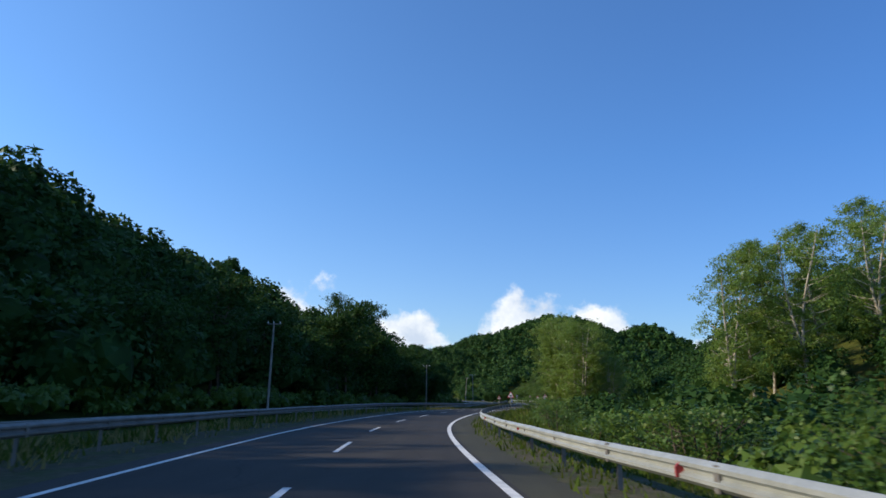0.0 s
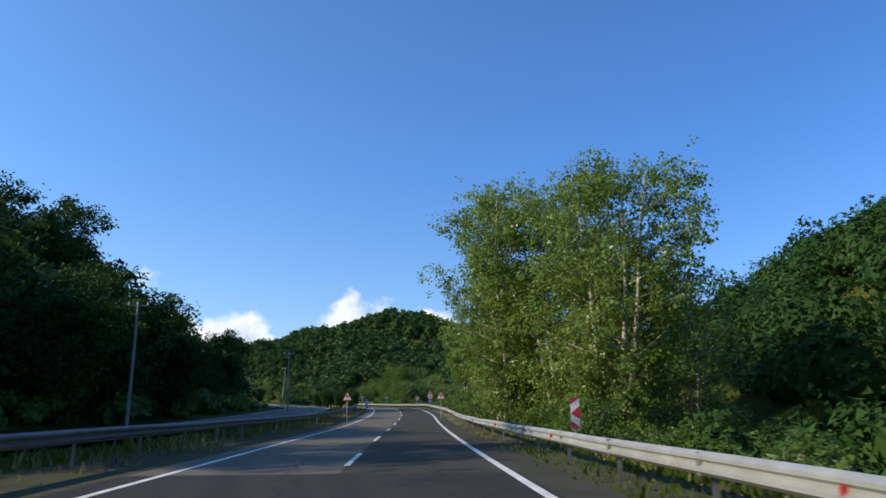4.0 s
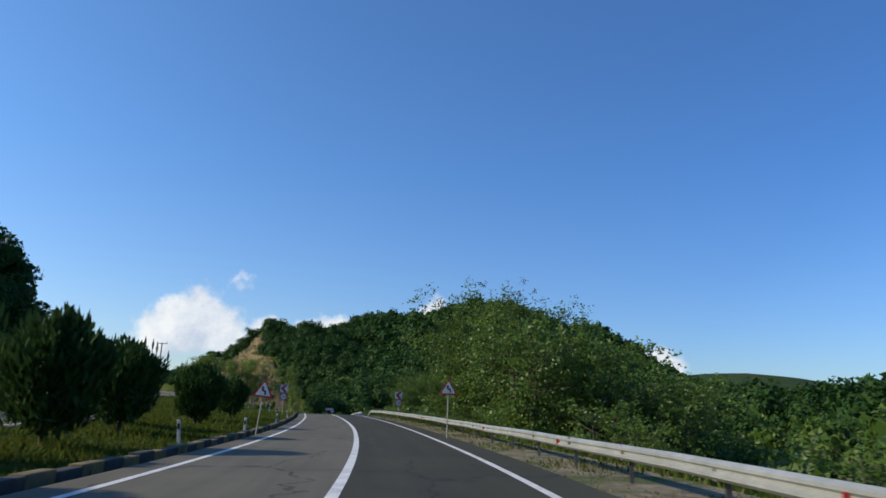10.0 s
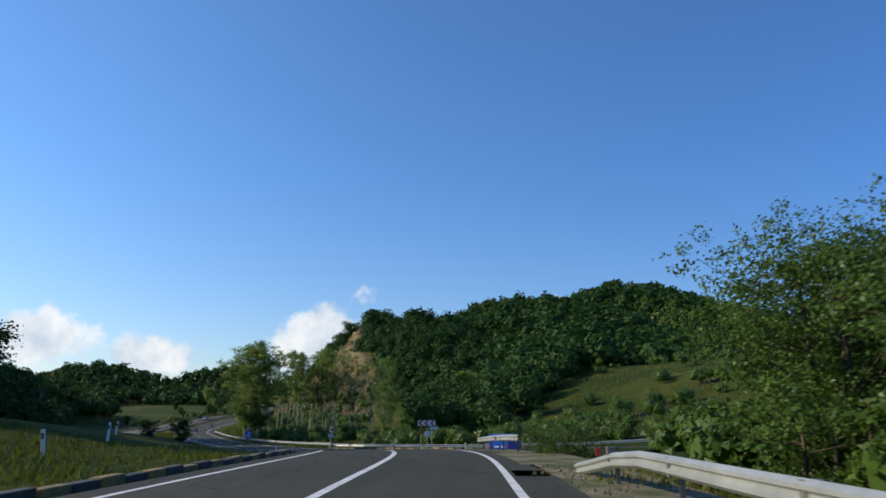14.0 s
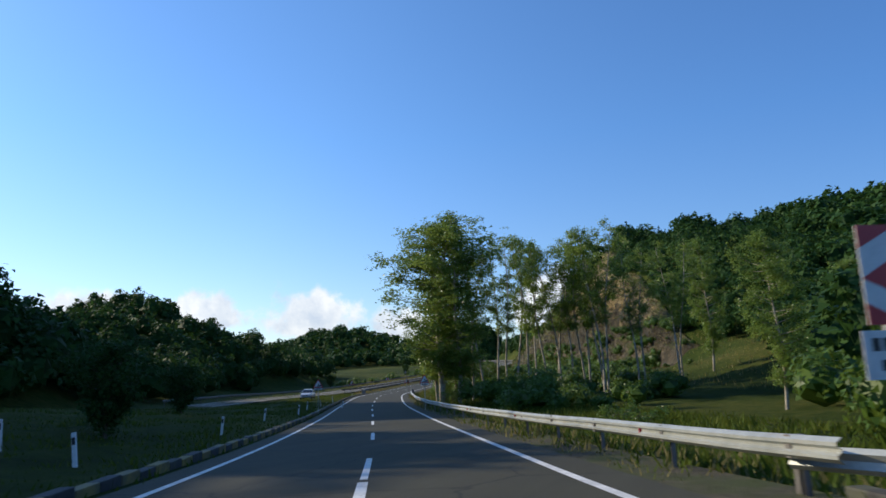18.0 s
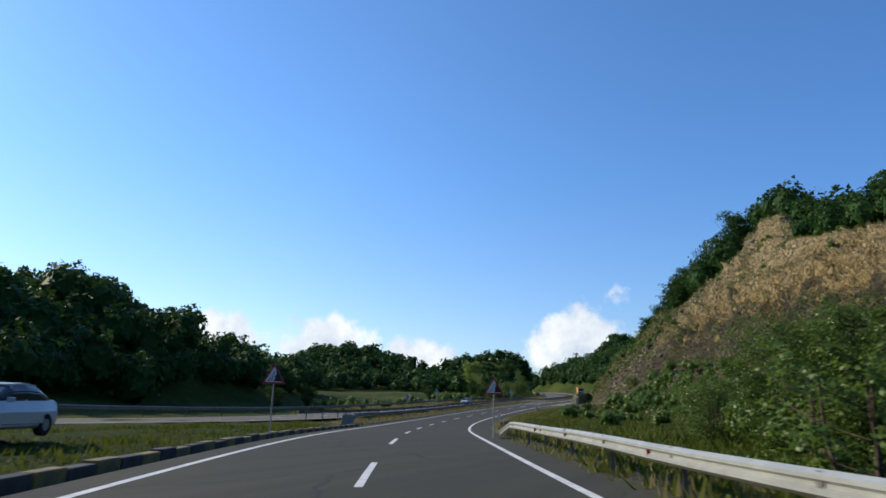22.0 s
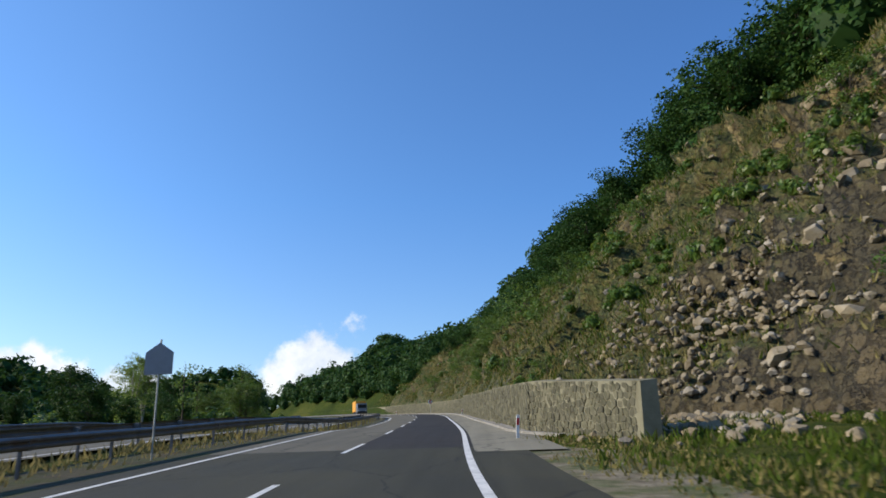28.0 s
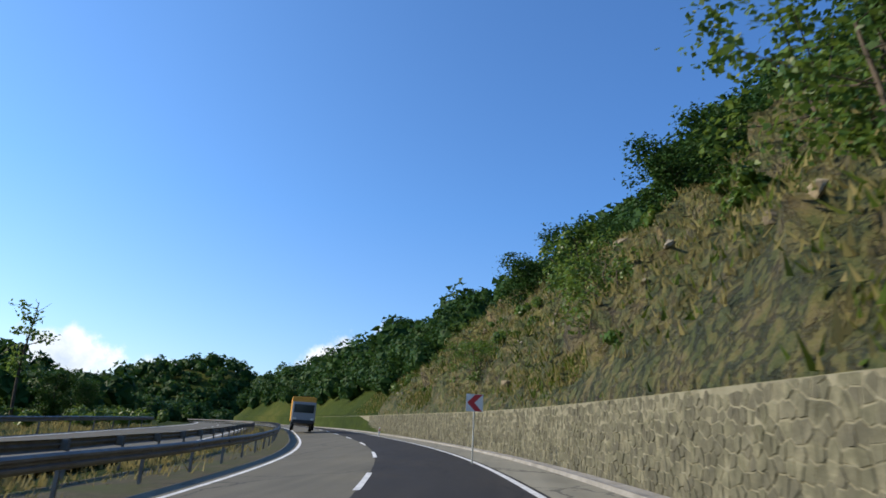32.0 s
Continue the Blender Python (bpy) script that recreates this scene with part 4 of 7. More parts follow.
PLANES = [grow_tree("plane_tree", "broad-crowned plane tree with pale trunk", 14, 3.5, 0.4, 90, 30000, 0.1, M_LEAF_POPLAR, M_BARK_PALE, 31, 3, 0.0115, 0.0, 0.15, "plane trees by the road", True),
          grow_tree("plane_tree", "dense plane tree with several pale stems", 16, 4.8, 0.1, 64, 10000, 0.135, M_LEAF_POPLAR, M_BARK_PALE, 32, 3, 0.012, -0.02, 0.35, "plane trees by the road")]
PLANES += [grow_tree("plane_tree", "tall plane tree with pale leaning stems and glossy leaves", 16, 4.6, 0.12, 74, 30000, 0.105, M_LEAF_POPLAR, M_BARK_PALE, 33, 3, 0.012, -0.02, 0.35, "plane trees by the road")]
WALNUTS = [grow_tree("walnut_tree", "spreading walnut tree with leaves to the ground", 8.5, 4.4, 0.06, 80, 30000, 0.08, M_LEAF_BUSH, M_BARK, 41, 3, 0.015, 0, 0.3, "walnut trees by the guard rail"),
           grow_tree("walnut_tree", "round bushy walnut tree", 6.0, 3.6, 0.04, 54, 9500, 0.1, M_LEAF, M_BARK, 42, 4, 0.015, 0, 0.2, "walnut trees by the guard rail")]
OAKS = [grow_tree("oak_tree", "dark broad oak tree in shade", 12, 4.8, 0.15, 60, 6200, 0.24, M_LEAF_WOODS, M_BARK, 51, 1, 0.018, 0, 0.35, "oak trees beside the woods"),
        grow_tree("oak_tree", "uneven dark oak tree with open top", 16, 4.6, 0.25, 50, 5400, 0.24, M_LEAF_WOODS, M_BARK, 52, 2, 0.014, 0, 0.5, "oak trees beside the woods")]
BUSHES = [grow_tree("bush", "leafy green bush in rough grass", 3.0, 1.9, 0.02, 30, 2600, 0.085, M_LEAF_BUSH, M_BARK, 61, 4, 0.012, 0, 0.1, "bushes by the road"),
          grow_tree("bush", "dark leafy bush in rough grass", 3.4, 1.8, 0.02, 30, 2400, 0.085, M_LEAF, M_BARK, 62, 4, 0.012, 0, 0.1, "bushes by the road")]
SLIM = grow_tree("sapling", "thin half-bare tree with sparse leaves", 9, 1.5, 0.42, 16, 420, 0.15, M_LEAF, M_BARK, 71, 1, 0.012, 0.03, 0.5, "thin trees in the meadow")


def median_pine(seed):
    rng = np.random.default_rng(seed)
    tree = tagged(new("pine_shrub"), "rounded green pine shrub with short trunk on the grass median", "tree", "pine shrubs on the median")
    v, f = tube([(0, 0, -0.2), (0.05, 0, 0.6), (0.0, 0.05, 1.3), (0.05, 0, 2.6)], [0.13, 0.11, 0.09, 0.04], 7)
    mesh_object("trunk", v, f, M_BARK, tree, True)
    n = 5200
    way = rng.normal(size=(n, 3))
    way /= np.linalg.norm(way, axis=1)[:, None]
    ph = rng.uniform(0, 6, 3)
    r = 1.45 * (1 + 0.14 * np.sin(way[:, 0] * 5 + ph[0]) * np.sin(way[:, 1] * 5 + ph[1]) + 0.1 * np.sin(way[:, 2] * 6)) * rng.uniform(0.6, 1.0, n)
    pos = way * r[:, None] * [1, 1, 1.15] + [0, 0, 2.2]
    axis = way * 0.5 + np.array([0, 0, 1.0]) + rng.normal(size=(n, 3)) * 0.3
    axis /= np.linalg.norm(axis, axis=1)[:, None]
    b = np.cross(axis, rng.normal(size=(n, 3)))
    b /= np.linalg.norm(b, axis=1)[:, None]
    s = rng.uniform(0.1, 0.24, n)[:, None]
    q = np.stack([pos - axis * s, pos - b * s * 0.3, pos + axis * s, pos + b * s * 0.3], 1)
    m = 26
    tip = np.stack([rng.normal(size=m) * 0.75, rng.normal(size=m) * 0.75, rng.uniform(3.1, 3.75, m)], 1)
    sh = np.stack([tip - [0, 0, 0.35], tip + [0.05, 0, 0], tip + [0, 0, 0.3], tip - [0.05, 0, 0]], 1)
    q = np.concatenate([q, sh]).reshape(-1, 3)
    array_object("crown", q, np.arange(len(q)).reshape(-1, 4), M_NEEDLE, tree)
    return tree


PINES = [median_pine(81), median_pine(82)]


THICKET = []


def plant_all():
    rng = random.Random(5)
    turn = lambda: rng.uniform(0, 360)  # noqa: E731
    # right, first bend: tall poplars behind the bushes
    for x, y, s, k in ((29, 82, 1.1, 2), (33, 86, 1.2, 0), (38, 82, 1.22, 2), (43, 88, 1.2, 0), (48, 82, 1.2, 2), (53, 90, 1.2, 0), (40, 94, 1.2, 0), (59, 84, 1.15, 2)):
        plant(POPLARS[k], x, y, s, turn())
    # right, planes close behind the rail
    for x, y, s, k in ((19.5, 152, 1.02, 2), (22.5, 147, 0.98, 2), (24, 141, 0.8, 2), (21.5, 136, 0.98, 2), (28, 137, 0.66, 1), (27, 154, 0.86, 2), (24.5, 160, 0.74, 2), (21.5, 158, 0.72, 2), (31, 149, 0.7, 1), (33, 160, 0.62, 1), (37, 168, 0.6, 1),
                       (26.5, 178, 0.55, 1), (29.5, 186, 0.58, 1), (33.5, 180, 0.65, 0), (35, 190, 0.66, 1), (30.5, 201, 1.04, 0), (38, 197, 0.68, 1), (41, 186, 0.72, 1), (34.5, 194, 0.55, 1)):
        tall = 1.27 if y < 170 else 1.0
        plant(PLANES[k], x, y, s * tall, turn(), 0, 0.95 if y < 170 else 1.0)
    # right, walnuts
    for x, y, s, k in ((33, 263, 1.12, 1), (36.5, 265, 1.2, 1), (40, 262, 1.0, 1), (37.5, 271, 0.85, 0), (42, 268, 0.72, 0), (34.6, 283, 1.42, 0), (36.5, 281, 1.25, 0), (39, 287, 1.1, 0), (34.6, 290, 1.0, 0), (36.6, 298, 0.95, 0), (37.8, 303, 0.85, 0), (42, 281, 0.9, 0), (45, 289, 0.8, 0), (46, 274, 0.8, 1), (31, 331, 0.69, 0), (34.5, 335, 0.85, 0), (38.5, 331, 0.85, 0), (37.5, 339, 0.8, 0), (43, 337, 0.73, 0), (33.5, 325, 0.75, 0), (30, 323, 0.52, 0), (38, 318, 0.60, 1), (43, 322, 0.69, 1), (36, 326, 0.47, 1), (48, 330, 0.69, 1), (41, 334, 0.65, 1), (52, 338, 0.77, 1), (46, 341, 0.60, 1), (58, 343, 0.69, 1), (38, 341, 0.43, 1)):
        plant(WALNUTS[k], x, y, s, turn())
    for x, y, s in ((25.0, 344.5, 0.42), (25.7, 347.0, 0.5), (26.6, 345.0, 0.55)):
        plant(BUSHES[0], x, y, s, 30 * x, -0.1, 1.2)
    # right, bushes beyond the rail, all along
    for y in np.arange(-30, 330, 2.6):
        for u0, u1, p in ((8.6, 11.5, 0.55), (11.5, 17.5, 0.9), (17.5, 26, 0.9)):
            if rng.random() < p:
                u = rng.uniform(u0, u1)
                low = 0.55 if 205 < y < 255 or y > 296 else 0.8
                if y < 120 and u < 12:
                    low = 0.6
                if u > 11.5:
                    THICKET.append((float(road_x(y)) + u, float(y) + rng.uniform(-1, 1), low * rng.uniform(0.8, 1.5)))
                else:
                    plant(BUSHES[rng.randrange(2)], float(road_x(y)) + u, float(y) + rng.uniform(-1, 1), low * rng.uniform(0.7, 1.35), turn(), -0.2, rng.uniform(1.0, 1.4))
    for _ in range(90):
        y = rng.uniform(306, 338)
        THICKET.append((float(road_x(y)) + rng.uniform(10, 34), y, rng.uniform(0.6, 1.2)))
    for _ in range(120):
        y = rng.uniform(205, 300)
        THICKET.append((float(road_x(y)) + rng.uniform(20, 32), y, rng.uniform(0.9, 1.6)))
    # the row of poplars towards the cliff
    for x, y, s, k, wide in ((-28.3, 459.2, 1.16, 0, 1.45), (-25.9, 459.0, 1.08, 0, 1.1), (-29.6, 462.5, 0.95, 0, 1.2), (-30.9, 466.0, 0.8, 0, 0.95), (-27.0, 467.5, 0.85, 1, 1.0), (-24.6, 470.0, 0.92, 1, 0.95), (-23.0, 474.2, 0.95, 1, 1.0), (-21.5, 476.2, 0.93, 1, 0.95), (-19.2, 478.5, 0.95, 1, 1.05),
                             (-17.0, 478.0, 0.95, 1, 1.0), (-14.5, 476.0, 0.95, 1, 1.0), (-12.5, 474.0, 0.98, 1, 1.0), (-9, 478, 0.95, 1, 1.0), (-5, 481, 0.98, 1, 1.0), (-1, 485, 0.95, 0, 1.0), (-32, 473, 0.5, 2, 1.0), (-29.2, 463, 0.42, 2, 1.0)):
        plant(POPLARS[k], x, y, s * (1.0 if y < 460 or x > -11 else 1.18), turn(), 0, wide * (1.12 if y < 460 else 0.9))
    # undergrowth between the poplars and below the cliff
    for y in np.arange(402, 616, 2.4):
        near = 8.5 if y < 482 else float(ramp_between(y, (482, 10), (500, 18), (520, 24), (560, 26), (616, 20)))
        far = 40 if y < 560 else float(right_foot(y)) + 4
        for _ in range(3 if y < 520 else 1):
            u = rng.uniform(near, max(near + 4, far))
            if 402 < y < 436 and u < 22 and rng.random() < 0.7:
                continue
            if u > 13:
                if float(road_x(y)) + u > -9 + (y - 425) * 0.2 and y < 474:
                    continue
                THICKET.append((float(road_x(y)) + u, float(y), rng.uniform(0.6, 1.4) * (0.6 if y > 520 else 1.0)))
            else:
                plant(BUSHES[rng.randrange(2)], float(road_x(y)) + u, float(y), rng.uniform(0.5, 1.1) * (0.6 if y > 520 else 0.8), turn(), -0.2, rng.uniform(1.0, 1.3))
    # left: edge of the dark woods
    for x, y, s, k in ((-24, 118, 1.1, 1), (-12.5, 158, 0.8, 0), (-12, 167, 0.88, 0), (-16, 163, 0.8, 1), (-9.5, 173, 0.75, 0), (-12, 181, 0.75, 1), (-19, 133, 0.95, 1), (-21, 138, 1.1, 0), (-19, 142, 0.95, 0), (-25, 133, 1.1, 0), (-27, 196, 1.0, 1), (-31, 203, 1.0, 0), (-24, 204, 0.7, 0), (-34, 190, 1.0, 1), (-29, 188, 0.9, 0), (-22, 128, 1.0, 0), (-21, 147, 0.9, 0), (-14, 151, 0.75, 0), (-17, 160, 0.8, 0), (-9, 172, 0.6, 0), (-26, 116, 0.9, 1), (-28, 104, 0.9, 0),
                       (-30, 90, 0.95, 0), (-32, 76, 0.9, 1), (-33, 60, 0.85, 0), (-12, 178, 0.65, 0), (-8, 190, 0.6, 0), (-6, 203, 0.7, 1), (-10, 212, 0.75, 0)):
        plant(OAKS[k], x, y, s, turn())
    for y in np.arange(40, 215, 2.5):
        THICKET.append((float(road_x(y)) - rng.uniform(22, 25.5), float(y), rng.uniform(0.6, 1.2)))
    # median pines
    for i, (x, y, s) in enumerate(((15.6, 228.5, 1.0), (14.2, 235.5, 0.95), (15.2, 245.5, 0.95), (14.4, 253.4, 0.92), (14.8, 264.0, 0.86), (13.0, 272, 0.9), (13.5, 281, 0.85), (12.0, 241, 1.0), (11.2, 259, 0.9))):
        plant(PINES[i % 2], x, y, s, turn())
    # dark trees on the wide median and beyond the other road
    for x, y, s, k in ((-3, 345, 0.4, 0), (-21, 411, 0.3, 0), (-35, 429, 0.28, 0), (-108, 552, 0.3, 0), (-112, 566, 0.3, 0)):
        plant(OAKS[k], x, y, s, turn(), 0, 1.1)
    # left meadow in the last stretch
    for x, y, s, k in ((-108, 640, 0.5, 0), (-113, 646, 0.62, 1), (-117, 655, 0.6, 0), (-112, 664, 0.45, 0), (-122, 672, 0.55, 0), (-125, 690, 0.6, 0), (-121, 706, 0.55, 0), (-128, 722, 0.6, 0), (-138, 716, 0.8, 0), (-145, 735, 0.95, 1), (-150, 742, 0.9, 0),
                       (-132, 748, 0.7, 0), (-140, 765, 0.7, 0), (-150, 780, 0.8, 0), (-118, 628, 0.4, 0), (-155, 700, 0.7, 0), (-134, 660, 0.5, 0)):
        plant(OAKS[k], x, y, s * 0.6, turn())
    for y in np.arange(560, 800, 3.4):
        THICKET.append((float(road_x(y)) - rng.uniform(21, 34), float(y), rng.uniform(0.5, 1.1)))
    for x, y, s in ((-117.5, 698, 1.15), (-104, 646, 0.7), (-131, 741, 1.35), (-121, 690, 0.8)):
        plant(SLIM, x, y, s, turn())
    # on the cut slope and above the wall
    for x, y, s, k in ((-79.6, 681.5, 0.62, 0), (-77.5, 684, 0.7, 0), (-75.2, 681.0, 0.55, 1), (-72.5, 672, 0.42, 1), (-112, 684, 0.7, 0), (-119, 691, 0.6, 0), (-124, 700, 0.75, 1), (-116, 702, 0.5, 1), (-38.6, 494.3, 0.55, 0), (-36.4, 490.1, 0.6, 0), (-35, 496, 0.55, 0), (-41.5, 500, 0.5, 1)):
        plant(WALNUTS[k], x, y, s, turn(), -0.2)
    plant(POPLARS[0], 4.5, 437, 0.6, 40)
    plant(PLANES[0], 17.3, 497, 0.62, 80), plant(PLANES[0], 21, 500, 0.5, 10)
    plant(PLANES[0], -145.8, 723.8, 0.95, 10), plant(PLANES[1], -124, 677.4, 0.52, 200)
    for y, u, s in ((650, 30, 1.1), (654, 33, 1.2), (658, 28, 1.0), (661, 32, 1.2), (665, 29, 1.05), (646, 35, 1.15), (642, 38, 1.15), (637, 41, 1.1), (670, 27, 0.85), (632, 44, 1.1), (668, 31, 1.1), (688, 25, 0.85), (692, 27, 1.0), (697, 25, 0.9), (700, 29, 1.0), (684, 28, 0.9), (704, 27, 0.85), (682, 20, 0.8), (678, 19.5, 0.75), (674, 21, 0.85), (670, 21, 0.8), (680, 24, 0.9), (673, 25, 0.9), (667, 24, 0.85)):
        plant(OAKS[0], float(road_x(y)) + u, y, s * 0.74, turn(), -0.3)
    for _ in range(70):
        x, y = rng.uniform(22, 105), rng.uniform(415, 535)
        THICKET.append((x, y, rng.uniform(0.6, 1.7)))
    for _ in range(60):
        x, y = rng.uniform(6, 46), rng.uniform(412, 446)
        THICKET.append((x, y, rng.uniform(0.7, 1.5)))
    for _ in range(85):
        y = rng.uniform(496, 582)
        u = rng.uniform(13, max(14, float(right_foot(y)) - 2))
        THICKET.append((float(road_x(y)) + u, y, rng.uniform(0.22, 0.6)))
    for _ in range(280):
        y = rng.uniform(524, 612)
        u = float(right_foot(y)) + rng.uniform(-8, 4.5)
        THICKET.append((float(road_x(y)) + max(u, 11), y, rng.uniform(0.4, 1.15)))
    for _ in range(110):
        y = rng.uniform(628, 790)
        THICKET.append((float(road_x(y)) + rng.uniform(8.2, 30), y, rng.uniform(0.25, 0.7)))
    for y, u, s in ((668, 12.5, 1.5), (671, 14, 1.7), (674, 12, 1.3), (690, 9.5, 1.0), (697, 12, 1.5), (703, 15, 1.8), (650, 12, 0.7), (655, 15, 0.9), (645, 20, 0.9), (638, 10, 0.6), (660, 17, 0.9), (712, 10, 1.1), (720, 12, 1.4),
                    (628, 27, 1.0), (612, 32, 1.1), (616, 21, 0.9), (606, 30, 0.8), (685, 8.5, 0.5), (664, 8.2, 0.45), (677, 8.4, 0.5), (648, 8.3, 0.4), (596, 27, 0.8), (590, 30, 0.9), (580, 32, 1.0), (570, 36, 1.1), (560, 40, 1.2), (730, 9, 0.9), (741, 10, 1.0)):
        plant(BUSHES[int(u * 10) % 2], float(road_x(y)) + u, y, s, turn(), 0.3, 1.15)
    for y, u, s in ((668, 15, 0.62), (676, 17, 0.7), (684, 18, 0.72), (692, 17, 0.7), (700, 18, 0.75), (708, 19, 0.7), (716, 16, 0.62), (724, 17, 0.7), (734, 15, 0.65), (745, 15, 0.65), (660, 27, 0.7), (652, 33, 0.75), (644, 38, 0.8), (636, 43, 0.8)):
        plant(OAKS[0], float(road_x(y)) + u + 2, y, s * 0.72, turn(), -0.3, 1.25)


plant_all()


def thicket():
    """Dense undergrowth beyond the rails, joined into one mesh."""
    rng = np.random.default_rng(66)
    cent, rad = [], []
    for x, y, s in THICKET:
        u = x - float(road_x(y))
        g = float(land(x, y)) + (0.7 if y > 515 and u > float(right_foot(y)) else 0)
        for _ in range(4):
            r = s * rng.uniform(0.7, 1.15)
            cent.append((x + rng.normal() * s * 0.9, y + rng.normal() * s * 0.9, g + r * rng.uniform(0.5, 1.6))), rad.append(r)
    cent, rad = np.array(cent), np.array(rad)
    far = np.clip((np.abs(cent[:, 0] - road_x(cent[:, 1])) - 9) / 10, 0, 1)
    low = (cent[:, 1] > 402) & (cent[:, 1] < 622)
    n = (np.maximum(30, (190 - 125 * far) * rad**1.5) * np.where(low, 2.3, 1)).astype(int)
    q = np.concatenate([leaf_shell(rng, cent, rad, n, np.where(low, np.where(rad < 0.9, 0.095, 0.135), 0.13 + 0.1 * far), 1.0), crown_cores(rng, cent, rad, 1.0, 0.8)])
    tagged(array_object("thicket", q, np.arange(len(q)).reshape(-1, 3), M_LEAF_BUSH), "dense leafy undergrowth beside the road", "undergrowth", kind="stuff")


thicket()
for some in (POPLARS, PLANES, WALNUTS, OAKS, BUSHES, [SLIM], PINES):
    for template in some:
        drop_template(template)


def grass(name, label, seed, areas, mat):
    """Blades of grass and weeds: each area has y limits, offsets from the road, a count and a height."""
    rng = np.random.default_rng(seed)
    out = []
    for y0, y1, d0, d1, count, tall, *lift in areas:
        y = rng.uniform(y0, y1, count)
        tuft = rng.normal(size=count) * 0.25
        lo = d0(y) if callable(d0) else d0
        hi = d1(y) if callable(d1) else d1
        u = lo + (hi - lo) * rng.random(count)
        x = road_x(y) + u + tuft
        z = land(x, y) - 0.03 + sum(lift)
        h = tall * rng.uniform(0.35, 1.2, count) * (0.5 + 0.5 * np.sin(x * 0.9) * np.sin(y * 0.7) + 0.4)
        a = rng.uniform(0, 6.28, count)
        w = 0.02 + 0.035 * rng.random(count) + h * 0.05
        dx, dy = np.cos(a) * w, np.sin(a) * w
        lx, ly = rng.normal(size=count) * h * 0.4, rng.normal(size=count) * h * 0.4
        p = np.stack([x, y, z], 1)
        side = np.stack([dx, dy, 0 * dx], 1)
        tip = p + np.stack([lx, ly, h], 1)
        out.append(np.stack([p - side, p + side, tip], 1).reshape(-1, 3))
    q = np.concatenate(out)
    return tagged(array_object(name, q, np.arange(len(q)).reshape(-1, 3), mat), label, "grass", kind="stuff")


def other_edge(y):
    return other_off(y) + 4.8


grass("grass", "green grass and weeds along the verges", 91, [
    (206, 345, lambda y: other_edge(y), -5.0, 52000, 0.26), (385, 515, lambda y: other_edge(y), -5.0, 26000, 0.2), (-45, 205, -10.5, -6.0, 9000, 0.45),
    (-45, 335, 7.2, 12, 16000, 0.5), (396, 500, 5.6, 22, 26000, 0.45), (500, 640, 6.2, 32, 60000, 0.3), (640, 790, 7.4, 12, 9000, 0.4, 0.3), (630, 770, 8, 32, 42000, 0.42, 0.5), (372, 400, 6, 26, 6000, 0.3), (118, 335, 4.9, 7.6, 9000, 0.15, 0.1), (-45, 118, 4.9, 7.4, 9000, 0.25, 0.1)], M_GRASS)
grass("dry_grass", "dry yellow grass and weeds along the verges", 92, [
    (-45, 205, -9.5, -5.6, 7000, 0.4), (512, 800, -9.3, -5.6, 12000, 0.45), (-45, 335, 5.6, 8.5, 7000, 0.28), (500, 640, 6.2, 32, 26000, 0.2), (640, 790, 7.4, 18, 9000, 0.5, 0.3), (625, 770, 8, 34, 42000, 0.42, 0.5), (560, 760, -30, -19, 12000, 0.5), (425, 525, 42, 120, 9000, 0.5),
    (396, 500, 5.4, 9, 4000, 0.4), (118, 335, 4.75, 7.4, 15000, 0.13, 0.1), (500, 622, 5.6, 9, 9000, 0.14, 0.08)], M_DRY)


# ---- the rock cut, the wall and the fallen stones ----
def hashed(i, j, k, seed):
    """Even random numbers from 0 to 1 for whole-numbered cells."""
    h = i.astype(np.int64) * 374761393 + j.astype(np.int64) * 668265263 + k.astype(np.int64) * 2147483647 + seed * 144269504
    h = (h ^ (h >> 13)) * 1274126177 & 0x7FFFFFFFFFFF
    h = (h ^ (h >> 16)) * 1911520717 & 0x7FFFFFFFFFFF
    return ((h ^ (h >> 15)) & 0xFFFFFF) / float(0xFFFFFF)


def soft_noise(p, seed, octaves=3):
    """Smooth noise from about -1 to 1 at many places at once."""
    total, amp, norm = 0.0, 1.0, 0.0
    for o in range(octaves):
        q = p * 2.0**o + 17.3 * o
        c = np.floor(q)
        f = q - c
        f = f * f * (3 - 2 * f)
        v = 0.0
        for dx in (0, 1):
            for dy in (0, 1):
                for dz in (0, 1):
                    w = np.abs(1 - dx - f[:, 0]) * np.abs(1 - dy - f[:, 1]) * np.abs(1 - dz - f[:, 2])
                    v = v + w * hashed(c[:, 0] + dx, c[:, 1] + dy, c[:, 2] + dz, seed + o)
        total, norm, amp = total + amp * (2 * v - 1), norm + amp, amp * 0.5
    return total / norm


def blocks(p, seed):
    """Broken rock: for each place its block's random number, a tilt across the block and the distance to the joint."""
    c = np.floor(p)
    best, second = np.full(len(p), 9.0), np.full(len(p), 9.0)
    value, lean = np.zeros(len(p)), np.zeros(len(p))
    for dx in (-1, 0, 1):
        for dy in (-1, 0, 1):
            for dz in (-1, 0, 1):
                q = c + [dx, dy, dz]
                at = np.stack([hashed(q[:, 0], q[:, 1], q[:, 2], seed + a) for a in (1, 2, 3)], 1)
                d = p - q - at
                r = np.sqrt((d**2).sum(1))
                near = r < best
                second = np.where(near, best, np.minimum(second, r))
                tip = sum(d[:, a] * (hashed(q[:, 0], q[:, 1], q[:, 2], seed + 4 + a) - 0.5) for a in range(3))
                value, lean, best = np.where(near, hashed(q[:, 0], q[:, 1], q[:, 2], seed + 9), value), np.where(near, tip, lean), np.where(near, r, best)
    return value - 0.5, lean, second - best


